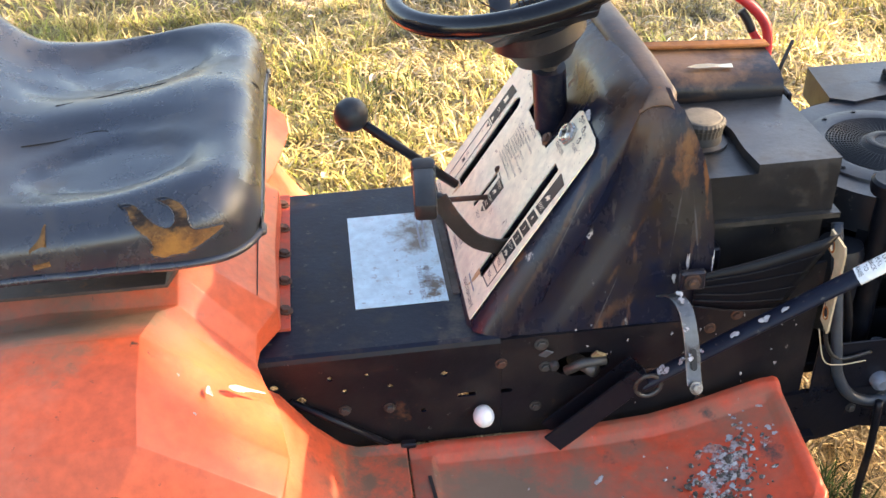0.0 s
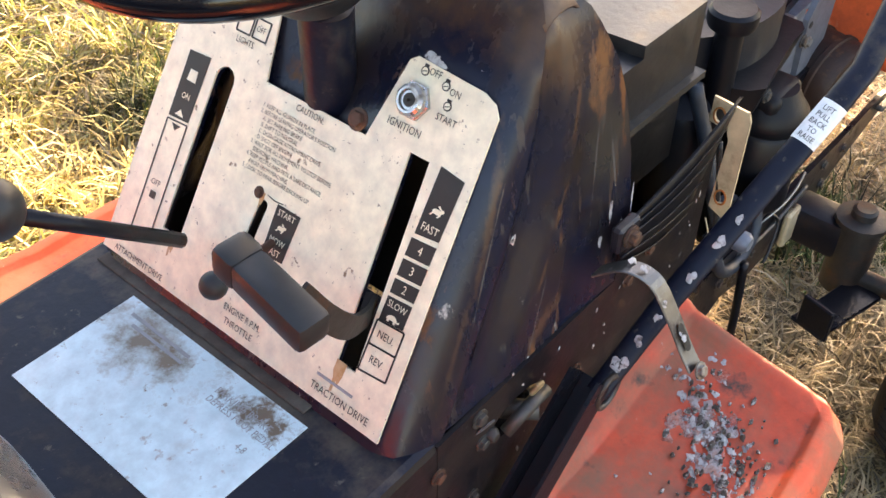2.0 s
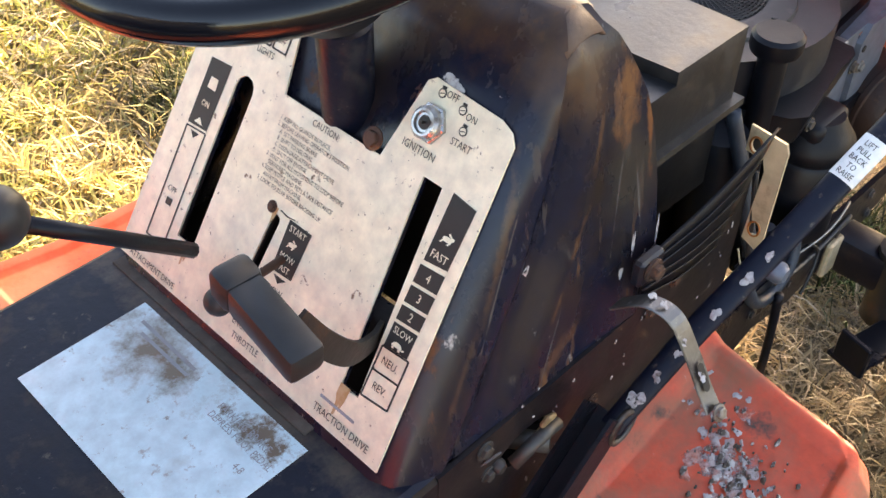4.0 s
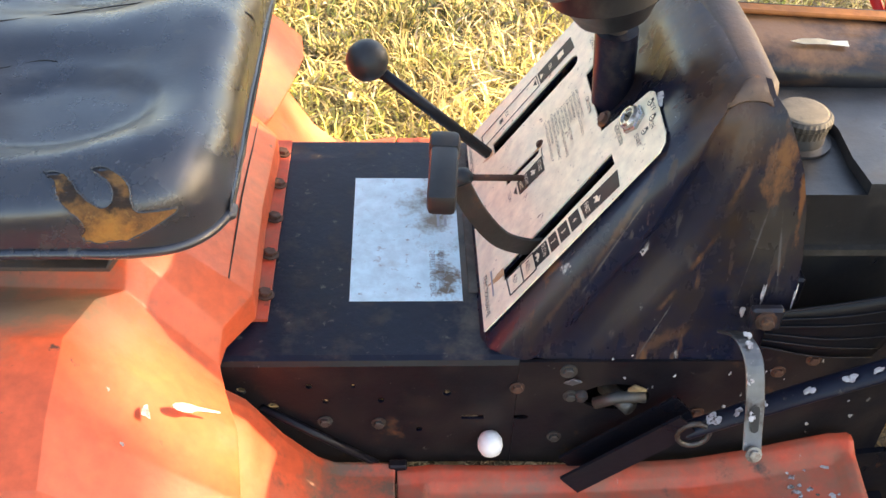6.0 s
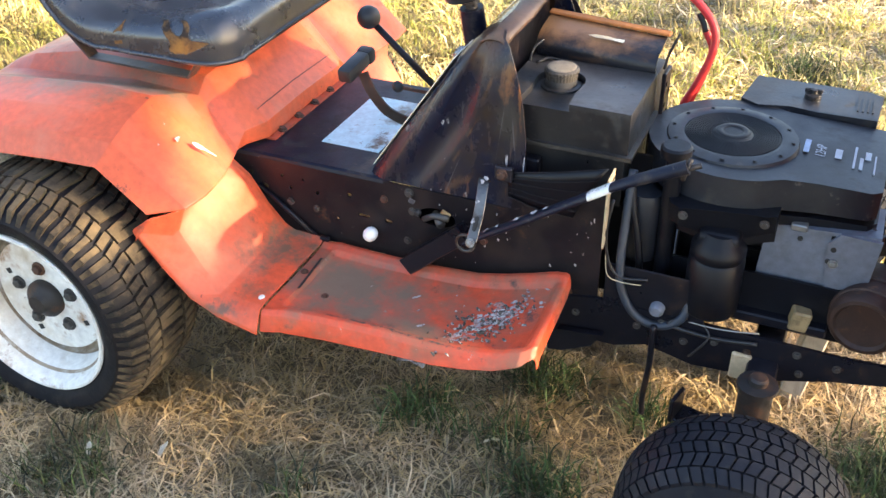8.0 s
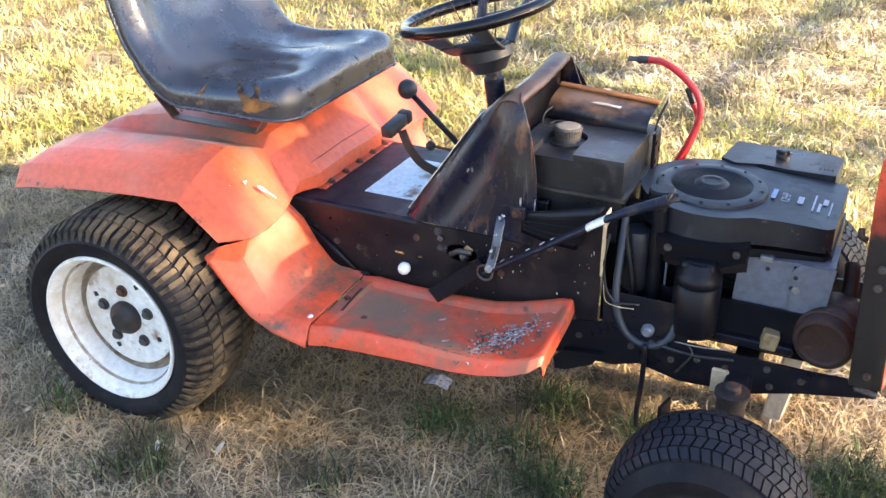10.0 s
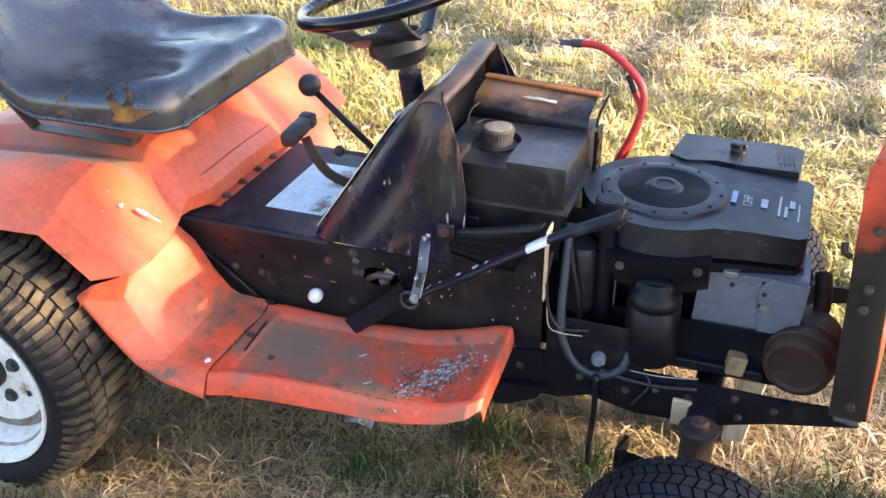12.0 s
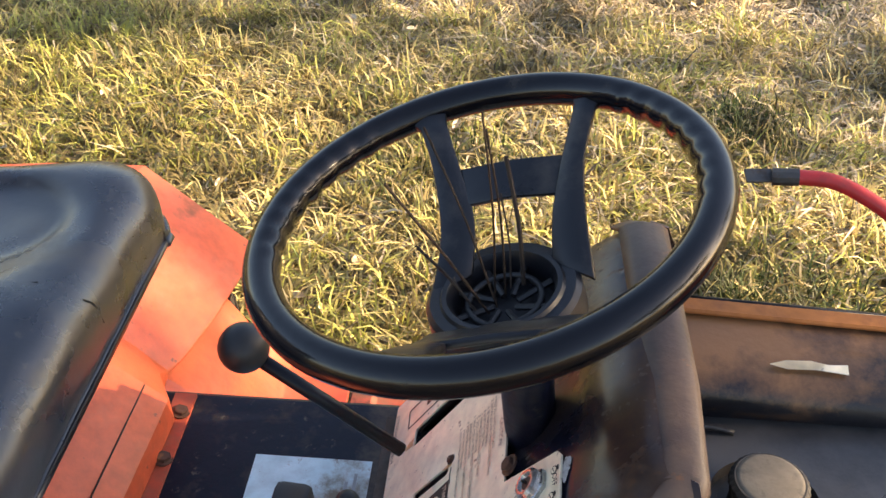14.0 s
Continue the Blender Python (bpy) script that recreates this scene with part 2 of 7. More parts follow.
ORANGE_WORN = material("scuffed_orange_paint", (0.62, 0.078, 0.030), 0.45, layers=(
    (7.0, 0.46, 0.66, (0.24, 0.12, 0.075), None, 0.8), (22.0, 0.60, 0.72, (0.07, 0.05, 0.042), None, 0.8), (60.0, 0.67, 0.72, (0.45, 0.40, 0.35))), bump=0.12)
BLACK_BLUE = material("blue_black_paint", (0.006, 0.008, 0.019), 0.42, layers=((6.0, 0.50, 0.72, (0.030, 0.024, 0.022), None, 0.75), (24.0, 0.54, 0.74, (0.055, 0.049, 0.045), None, 0.85), (70.0, 0.62, 0.70, (0.10, 0.088, 0.076), None, 0.9), (40.0, 0.69, 0.74, (0.12, 0.05, 0.022))), bump=0.12, spec=0.27)
BLACK_RUSTY = material("rust_streaked_black_paint", (0.006, 0.009, 0.024), 0.24, layers=(
    (7.0, 0.46, 0.70, (0.032, 0.021, 0.016), (1.5, 1.5, 0.6), 0.42), (16.0, 0.60, 0.68, (0.13, 0.058, 0.026), (2.0, 2.0, 0.30), 0.8), (60.0, 0.62, 0.70, (0.06, 0.05, 0.045), (1, 1, 0.2), 0.7), (45.0, 0.67, 0.72, (0.40, 0.38, 0.35), (1, 1, 0.4))), bump=0.06, spec=0.36)
SIDE_BLACK = material("brown_black_paint", (0.008, 0.0072, 0.0100), 0.40, layers=((9.0, 0.46, 0.70, (0.024, 0.016, 0.014), None, 0.6), (26.0, 0.62, 0.74, (0.09, 0.042, 0.022), None, 0.8), (70.0, 0.66, 0.72, (0.16, 0.14, 0.13), None, 0.8)), bump=0.12, spec=0.3)
RUSTY_BLACK = material("rust_bitten_black", (0.022, 0.018, 0.016), 0.6, layers=((18.0, 0.5, 0.68, (0.10, 0.045, 0.022), None, 0.8),), bump=0.2)
STEEL_DARK = material("dark_steel", (0.09, 0.085, 0.08), 0.5, 0.6, layers=((20.0, 0.5, 0.7, (0.07, 0.035, 0.02), None, 0.8),), bump=0.15)
BROWN_PAINT = material("brown_dusty_paint", (0.075, 0.047, 0.037), 0.50, layers=((10.0, 0.5, 0.7, (0.14, 0.088, 0.060), None, 0.7), (35.0, 0.6, 0.7, (0.22, 0.085, 0.03)), (25.0, 0.6, 0.7, (0.03, 0.022, 0.02))), bump=0.15)
STRAP_STEEL = material("tarnished_strap", (0.16, 0.155, 0.15), 0.34, 0.85, layers=((22.0, 0.52, 0.66, (0.06, 0.035, 0.025), None, 0.7), (55.0, 0.60, 0.68, (0.5, 0.48, 0.45), None, 0.8)), bump=0.15)
CHROME = material("worn_chrome", (0.45, 0.44, 0.43), 0.28, 0.8, layers=((40.0, 0.58, 0.7, (0.2, 0.17, 0.14), None, 0.6),), bump=0.05)
INK_FADED = material("faded_ink", (0.30, 0.31, 0.32), 0.7, bump=0.0)
RUST_STAIN = material("rust_stain", (0.52, 0.28, 0.11), 0.7, layers=((30.0, 0.45, 0.65, (0.58, 0.42, 0.25)),), bump=0.0)
SW_BLACK = material("glossy_black_plastic", (0.004, 0.004, 0.006), 0.14, layers=((20.0, 0.60, 0.75, (0.030, 0.024, 0.019), None, 0.40),), bump=0.04, spec=0.42, rough_var=0.05)
SW_SPOKE = material("worn_black_plastic", (0.009, 0.010, 0.014), 0.38, layers=((15.0, 0.54, 0.75, (0.06, 0.052, 0.045), None, 0.65),), bump=0.08)
LEAF = material("dry_leaf", (0.60, 0.50, 0.36), 0.8, layers=((2.5, 0.45, 0.6, (0.34, 0.22, 0.12)), (40.0, 0.5, 0.7, (0.74, 0.68, 0.58))), bump=0.2)
STALK = material("dry_stalk", (0.032, 0.019, 0.011), 0.8, bump=0.1)
CAP_TAN = material("sunlit_tan_cap", (0.20, 0.165, 0.12), 0.65, layers=((14.0, 0.46, 0.66, (0.29, 0.245, 0.18)), (50.0, 0.56, 0.7, (0.09, 0.075, 0.06))), bump=0.15)
CAP_GREY = material("dusty_cap", (0.040, 0.036, 0.032), 0.55, layers=((14.0, 0.46, 0.66, (0.090, 0.075, 0.056)), (50.0, 0.56, 0.7, (0.03, 0.028, 0.026))), bump=0.15)
SHIELD = material("sooty_metal", (0.012, 0.012, 0.016), 0.34, 0.1, layers=((16.0, 0.56, 0.72, (0.07, 0.035, 0.018), (0.6, 2, 2), 0.7), (40.0, 0.60, 0.72, (0.04, 0.026, 0.02))), bump=0.12)
RUST_BRIGHT = material("bright_rust", (0.40, 0.14, 0.035), 0.8, layers=((25.0, 0.5, 0.7, (0.22, 0.08, 0.03)),), bump=0.2)
SHROUD = material("dusty_engine_cover", (0.011, 0.013, 0.019), 0.38, layers=((6.0, 0.50, 0.76, (0.030, 0.029, 0.028), None, 0.6), (22.0, 0.57, 0.74, (0.045, 0.041, 0.036), None, 0.75), (60.0, 0.62, 0.72, (0.11, 0.095, 0.08), None, 0.8)), bump=0.09, spec=0.5)
SCREEN = material("screen_black", (0.012, 0.012, 0.012), 0.5, bump=0.2, bump_scale=500)
BLUE_PRINT = material("blue_print", (0.30, 0.37, 0.50), 0.5, bump=0.0)
PRINT_GREY = material("grey_print", (0.42, 0.44, 0.48), 0.5, bump=0.0)
GREY_DARK = material("dark_grey_paint", (0.013, 0.015, 0.021), 0.45, layers=((9.0, 0.5, 0.75, (0.045, 0.036, 0.028)),), bump=0.08)
BRASS = material("tan_brass", (0.34, 0.24, 0.12), 0.6, 0.2, layers=((30.0, 0.48, 0.66, (0.10, 0.06, 0.03)),), bump=0.2)
HOSE = material("blue_grey_hose", (0.026, 0.035, 0.050), 0.5, layers=((15.0, 0.5, 0.7, (0.055, 0.048, 0.04)),), bump=0.1)
CRUMB = material("dark_crumbs", (0.075, 0.06, 0.05), 0.9, layers=((130.0, 0.52, 0.62, (0.45, 0.42, 0.40)),), bump=0.5)
DROPPING_GREY = material("grey_droppings", (0.40, 0.37, 0.35), 0.9, layers=((80.0, 0.45, 0.65, (0.62, 0.6, 0.57)), (50.0, 0.6, 0.7, (0.06, 0.05, 0.05))), bump=0.5)


def stained(m, colour, centre, size, scale=14.0, lo=0.22, hi=0.42, stretch=None, turn=0.0):
    """Lay a ragged stain of its own shape on a material, round a place of the machine."""
    nt = m.node_tree
    b = nt.nodes["Principled BSDF"]
    old = b.inputs["Base Color"].links[0].from_socket
    co = nt.nodes.new("ShaderNodeTexCoord")
    sub = nt.nodes.new("ShaderNodeVectorMath")
    sub.operation = 'SUBTRACT'
    link_node(nt, co, "Object", sub, 0)
    sub.inputs[1].default_value = centre
    div = nt.nodes.new("ShaderNodeVectorMath")
    div.operation = 'DIVIDE'
    if turn:
        rot = nt.nodes.new("ShaderNodeVectorRotate")
        rot.rotation_type = 'Y_AXIS'
        rot.inputs["Angle"].default_value = radians(turn)
        link_node(nt, sub, 0, rot, 0)
        link_node(nt, rot, 0, div, 0)
    else:
        link_node(nt, sub, 0, div, 0)
    div.inputs[1].default_value = size
    ln = nt.nodes.new("ShaderNodeVectorMath")
    ln.operation = 'LENGTH'
    link_node(nt, div, 0, ln, 0)
    n = noise_node(nt, scale, 8.0, 0.7, stretch)
    ma = nt.nodes.new("ShaderNodeMath")
    ma.operation = 'MULTIPLY_ADD'
    nt.links.new(ln.outputs["Value"], ma.inputs[0])
    ma.inputs[1].default_value = -0.28
    nt.links.new(n.outputs[0], ma.inputs[2])
    r = ramp(nt, [(lo, (0, 0, 0)), (hi, (1, 1, 1))])
    link_node(nt, ma, 0, r, 0)
    nt.links.new(mix_colour(nt, r.outputs[0], old, colour), b.inputs["Base Color"])
    return m


# paler tank top: settled dust, and sky light put into the colour
stained(TANK_PLASTIC, (0.056, 0.055, 0.056), (0.65, -0.03, 0.672), (0.16, 0.13, 0.016), 10.0, 0.10, 0.40)
stained(SHIELD, (0.25, 0.125, 0.055), (0.61, 0.115, 0.718), (0.13, 0.060, 0.028), 12.0, 0.08, 0.36)
stained(DECAL, (0.20, 0.155, 0.105), (0.225, 0.10, 0.462), (0.05, 0.10, 0.1), 30.0, 0.26, 0.50)
stained(DECAL, (0.17, 0.12, 0.08), (0.235, -0.035, 0.462), (0.03, 0.05, 0.1), 60.0, 0.30, 0.46)
STEP_ORANGE = material("stained_orange_paint", (0.63, 0.100, 0.040), 0.42, layers=(
    (5.0, 0.50, 0.72, (0.56, 0.165, 0.095), None, 0.6), (18.0, 0.60, 0.72, (0.24, 0.09, 0.055), None, 0.75), (55.0, 0.66, 0.72, (0.07, 0.04, 0.03))), bump=0.08)
stained(STEP_ORANGE, (0.16, 0.10, 0.065), (0.115, -0.25, 0.30), (0.075, 0.14, 0.06), 16.0)
stained(STEP_ORANGE, (0.20, 0.10, 0.065), (0.085, -0.44, 0.27), (0.05, 0.03, 0.02), 40.0, 0.28, 0.46)
stained(ORANGE_WORN, (0.19, 0.130, 0.088), (0.31, -0.30, 0.28), (0.17, 0.10, 0.05), 13.0, 0.12, 0.40)
stained(ORANGE_WORN, (0.20, 0.135, 0.09), (0.45, -0.365, 0.28), (0.15, 0.022, 0.03), 20.0, 0.20, 0.46)
stained(ORANGE_WORN, (0.08, 0.055, 0.045), (0.42, -0.402, 0.285), (0.22, 0.006, 0.012), 60.0, 0.30, 0.42)
stained(BLACK_RUSTY, (0.085, 0.046, 0.026), (0.50, 0.06, 0.76), (0.07, 0.26, 0.06), 10.0, 0.20, 0.48)
stained(BLACK_RUSTY, (0.036, 0.031, 0.027), (0.555, -0.155, 0.61), (0.035, 0.06, 0.10), 16.0, 0.16, 0.42)
for col_, cx_, cz_, w_, l_, turn_ in (((0.17, 0.078, 0.036), 0.553, 0.705, 0.014, 0.045, -8), ((0.17, 0.070, 0.030), 0.580, 0.665, 0.0035, 0.045, 6), ((0.10, 0.050, 0.030), 0.516, 0.680, 0.004, 0.035, -17), ((0.12, 0.056, 0.030), 0.492, 0.603, 0.0030, 0.024, -24),
                                      ((0.085, 0.045, 0.028), 0.464, 0.544, 0.004, 0.016, -30), ((0.060, 0.036, 0.028), 0.412, 0.647, 0.0036, 0.085, -26), ((0.055, 0.034, 0.028), 0.350, 0.535, 0.003, 0.050, -30), ((0.075, 0.040, 0.028), 0.470, 0.490, 0.010, 0.030, -60)):
    stained(BLACK_RUSTY, col_, (cx_, -0.150, cz_), (w_, 0.06, l_), 70.0, 0.20, 0.42, (1, 1, 0.5), turn_)
for cx_, cz_, w_, l_, turn_ in ((0.395, 0.60, 0.0010, 0.07, -26), (0.455, 0.50, 0.0012, 0.05, -20), (0.572, 0.60, 0.0012, 0.06, 8), (0.545, 0.60, 0.0010, 0.06, -6)):
    stained(BLACK_RUSTY, (0.085, 0.078, 0.075), (cx_, -0.155, cz_), (w_, 0.06, l_), 90.0, 0.22, 0.40, (1, 1, 0.3), turn_)
stained(BLACK_RUSTY, (0.026, 0.017, 0.013), (0.52, -0.17, 0.60), (0.05, 0.05, 0.10), 14.0, 0.22, 0.45)
stained(BLACK_BLUE, (0.085, 0.066, 0.050), (0.256, 0.06, 0.461), (0.022, 0.24, 0.02), 22.0, 0.16, 0.44)
stained(BLACK, (0.021, 0.012, 0.010), (0.52, -0.175, 0.40), (0.14, 0.03, 0.10), 9.0, 0.20, 0.45)
for c_, r_ in (((-0.25, -0.50, 0.33), 0.03), ((-0.37, -0.47, 0.15), 0.05), ((-0.27, -0.47, 0.16), 0.03), ((-0.40, -0.49, 0.30), 0.05), ((-0.22, -0.52, 0.20), 0.03)):
    stained(WHITE_RIM, (0.30, 0.16, 0.07), c_, (r_, 0.05, r_), 30.0, 0.30, 0.50)
stained(ORANGE, (0.07, 0.035, 0.028), (-0.35, -0.455, 0.500), (0.40, 0.02, 0.016), 60.0, 0.30, 0.42)
stained(ORANGE, (0.22, 0.140, 0.088), (-0.22, -0.215, 0.60), (0.26, 0.055, 0.05), 9.0, 0.08, 0.40)
stained(ORANGE, (0.26, 0.15, 0.09), (-0.33, -0.30, 0.575), (0.20, 0.05, 0.05), 14.0, 0.20, 0.50)


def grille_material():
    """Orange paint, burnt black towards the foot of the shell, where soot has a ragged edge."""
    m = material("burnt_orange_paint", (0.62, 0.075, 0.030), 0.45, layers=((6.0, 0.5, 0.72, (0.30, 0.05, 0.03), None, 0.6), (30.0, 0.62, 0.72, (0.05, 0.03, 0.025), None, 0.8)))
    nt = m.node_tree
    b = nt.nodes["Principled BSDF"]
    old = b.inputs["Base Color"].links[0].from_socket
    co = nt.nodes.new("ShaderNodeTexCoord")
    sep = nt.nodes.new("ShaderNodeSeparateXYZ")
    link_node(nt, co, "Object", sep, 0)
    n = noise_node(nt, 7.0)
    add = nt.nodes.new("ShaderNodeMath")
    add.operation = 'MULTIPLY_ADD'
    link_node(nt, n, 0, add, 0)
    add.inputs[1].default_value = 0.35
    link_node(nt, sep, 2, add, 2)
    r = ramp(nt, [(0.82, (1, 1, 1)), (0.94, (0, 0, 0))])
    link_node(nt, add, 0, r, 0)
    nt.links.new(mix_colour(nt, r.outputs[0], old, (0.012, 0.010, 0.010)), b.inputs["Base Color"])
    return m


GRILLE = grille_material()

# ---- ground and grass ----
def ground_z(x, y):
    near = max(0.0, 1 - math.hypot(x - 0.4, y) / 40)
    return 0.016 * near * (noise.noise((x * 1.3, y * 1.3, 0)) + 0.5 * noise.noise((x * 4, y * 4, 3))) - 0.012 - 0.02 * math.exp(-((x + 0.31) ** 2 + (abs(y - 0.045) - 0.5) ** 2) / 0.04)


N = 120


def spread(k):
    s = 2 * k / N - 1
    return math.copysign(6 * abs(s) + 294 * abs(s) ** 7, s)


bm = grid([[(spread(i), spread(j), ground_z(spread(i), spread(j))) for i in range(N + 1)] for j in range(N + 1)])
ground = part("ground", bm, SOIL, smooth=True)
tagged(ground, "dry lawn soil under straw thatch", "ground", kind="structure")


def blade_material(name, dry, green):
    """Blades: each one its own shade, greener in patches."""
    m = bpy.data.materials.new(name)
    m.use_nodes = True
    nt = m.node_tree
    b = nt.nodes["Principled BSDF"]
    geo = nt.nodes.new("ShaderNodeNewGeometry")
    r1 = ramp(nt, [(0.0, tuple(0.10 * c for c in dry)), (0.35, tuple(0.56 * c for c in dry)), (0.72, dry), (1.0, tuple(min(0.95, 1.6 * c) for c in dry))])
    r2 = ramp(nt, [(0.0, tuple(0.5 * c for c in green)), (0.6, green), (1.0, tuple(1.7 * c for c in green))])
    nt.links.new(geo.outputs["Random Per Island"], r1.inputs[0])
    nt.links.new(geo.outputs["Random Per Island"], r2.inputs[0])
    n = noise_node(nt, 1.7, 3.0, 0.6)
    mul = nt.nodes.new("ShaderNodeMath")
    mul.operation = 'MULTIPLY_ADD'
    nt.links.new(geo.outputs["Random Per Island"], mul.inputs[0])
    mul.inputs[1].default_value = 0.45
    nt.links.new(n.outputs[0], mul.inputs[2])
    rr = ramp(nt, [(0.71, (0, 0, 0)), (0.90, (1, 1, 1))])
    nt.links.new(mul.outputs[0], rr.inputs[0])
    col = mix_colour(nt, rr.outputs[0], r1.outputs[0], r2.outputs[0])
    pn = noise_node(nt, 3.2, 4.0, 0.65)
    pr = ramp(nt, [(0.36, (0.34, 0.33, 0.28)), (0.52, (0.92, 0.92, 0.92)), (0.66, (1.22, 1.22, 1.28))])
    link_node(nt, pn, 0, pr, 0)
    mlt = nt.nodes.new("ShaderNodeMix")
    mlt.data_type, mlt.blend_type = 'RGBA', 'MULTIPLY'
    mlt.inputs[0].default_value = 1.0
    nt.links.new(col, mlt.inputs[6])
    nt.links.new(pr.outputs[0], mlt.inputs[7])
    col = mlt.outputs[2]
    nt.links.new(col, b.inputs["Base Color"])
    b.inputs["Roughness"].default_value = 0.6
    tr = nt.nodes.new("ShaderNodeBsdfTranslucent")
    nt.links.new(col, tr.inputs[0])
    mx = nt.nodes.new("ShaderNodeMixShader")
    mx.inputs[0].default_value = 0.3
    nt.links.new(b.outputs[0], mx.inputs[1])
    nt.links.new(tr.outputs[0], mx.inputs[2])
    nt.links.new(mx.outputs[0], nt.nodes["Material Output"].inputs[0])
    return m


STRAW = blade_material("dry_grass", (0.92, 0.74, 0.335), (0.33, 0.34, 0.082))
THATCH = blade_material("dull_thatch", (0.97, 0.75, 0.47), (0.42, 0.31, 0.15))
GREEN = blade_material("green_grass", (0.20, 0.22, 0.06), (0.075, 0.13, 0.028))


def blades(name, mat, xy, length, width, lean, label, rng, out=None):
    """Bent three-cornered blades rooted at xy, in one mesh."""
    n = len(xy)
    z = np.array([ground_z(x, y) for x, y in xy]) if n < 400000 else np.zeros(n)
    q = rng.uniform(0, 2 * np.pi, n) if out is None else out + rng.normal(0, 0.7, n)
    L = length[0] + (length[1] - length[0]) * rng.beta(1.6, 2.6, n)
    W = rng.uniform(*width, n)
    le = rng.uniform(*lean, n)
    d = np.c_[np.cos(q), np.sin(q), np.zeros(n)]
    s = np.c_[-np.sin(q), np.cos(q), rng.uniform(-0.4, 0.4, n)]
    root = np.c_[xy, z]
    up = np.array([0, 0, 1.0])
    mid = root + d * (L * 0.5 * np.sin(le * 0.75))[:, None] + up * (L * 0.55 * np.cos(le * 0.8))[:, None]
    tip = root + d * (L * np.sin(le))[:, None] + up * (L * 0.8 * np.cos(le) + 0.006)[:, None] + s * (L * rng.uniform(-0.25, 0.25, n))[:, None]
    w = s * (W / 2)[:, None]
    v = np.stack([root - w, root + w, mid + w * 0.8, mid - w * 0.8, tip], 1).reshape(-1, 3)
    k = np.arange(n)[:, None] * 5
    loops = np.concatenate([k + [0, 1, 2, 3], k + [3, 2, 4]], 1).ravel()
    me = bpy.data.meshes.new(name)
    me.vertices.add(len(v))
    me.vertices.foreach_set("co", v.astype(np.float32).ravel())
    me.loops.add(len(loops))
    me.loops.foreach_set("vertex_index", loops.astype(np.int32))
    me.polygons.add(2 * n)
    start = (np.arange(n)[:, None] * 7 + [0, 4]).ravel()
    me.polygons.foreach_set("loop_start", start.astype(np.int32))
    me.update()
    me.validate()
    me.materials.append(mat)
    ob = new(name, me)
    return tagged(ob, label, "grass", kind="stuff")


def tufts(centres, per, rad, rng):
    """Blade roots in tufts round the centres, and the way each blade leans out."""
    off = rng.normal(0, 1, (len(centres), per, 2)) * (rad * rng.uniform(0.4, 1.5, len(centres)))[:, None, None]
    return (centres[:, None, :] + off).reshape(-1, 2), np.arctan2(off[..., 1], off[..., 0]).ravel()


rng = np.random.default_rng(7)
near_xy = np.c_[rng.uniform(-1.8, 2.3, 120000), rng.uniform(-1.6, 0.55, 120000)]
blades("grass", THATCH, near_xy, (0.02, 0.12), (0.0018, 0.0045), (1.1, 1.64), "matted dull straw thatch of a dry lawn", rng)
mid_xy = np.c_[rng.uniform(-2.2, 2.4, 50000), rng.uniform(0.35, 2.4, 50000)]
blades("grass", STRAW, mid_xy, (0.03, 0.15), (0.0028, 0.0075), (1.05, 1.62), "matted pale straw of a sunlit dry lawn", rng)
c = np.c_[rng.uniform(-2.2, 2.4, 1500), rng.uniform(0.45, 2.4, 1500)]
xy, way = tufts(c, 16, 0.03, rng)
blades("grass", STRAW, xy, (0.04, 0.14), (0.003, 0.007), (0.3, 1.35), "dry yellow grass tufts on the sunlit lawn", rng, way)
c = np.c_[rng.uniform(-1.7, 2.2, 500), rng.uniform(-1.5, 0.45, 500)]
xy, way = tufts(c, 14, 0.02, rng)
blades("grass", THATCH, xy, (0.03, 0.10), (0.0014, 0.0034), (0.3, 1.2), "dull grass tufts in the shaded lawn", rng, way)
HAY = blade_material("pale_hay", (0.93, 0.80, 0.60), (0.76, 0.62, 0.40))
blades("grass", HAY, np.c_[rng.normal(1.3, 0.8, 30000), rng.normal(2.6, 0.9, 30000)], (0.05, 0.18), (0.003, 0.008), (1.25, 1.64), "flattened pale hay lying on the lawn", rng)
r = 1.5 + 6.0 * rng.uniform(0, 1, 90000) ** 0.8
q = rng.uniform(radians(185), radians(355), 90000)
blades("grass", THATCH, np.c_[0.3 + r * np.cos(q), 0.1 + r * np.sin(q)], (0.04, 0.15), (0.004, 0.010), (0.9, 1.6), "dull dry grass in the shade of the trees", rng)
r = 2.2 + 8.5 * rng.uniform(0, 1, 150000) ** 0.75
q = rng.uniform(radians(-40), radians(220), 150000)
far_xy = np.c_[0.3 + r * np.cos(q), 0.2 + r * np.sin(q)]
blades("grass", STRAW, far_xy, (0.04, 0.15), (0.004, 0.011), (0.9, 1.6), "dry yellow lawn grass in the open field", rng)
r = 2.2 + 7.5 * rng.uniform(0, 1, 5500) ** 0.75
q = rng.uniform(radians(-10), radians(190), 5500)
xy, way = tufts(np.c_[0.3 + r * np.cos(q), 0.2 + r * np.sin(q)], 18, 0.055, rng)
blades("grass", STRAW, xy, (0.05, 0.15), (0.003, 0.008), (0.3, 1.3), "dry grass tufts in the open field", rng, way)
cl = []
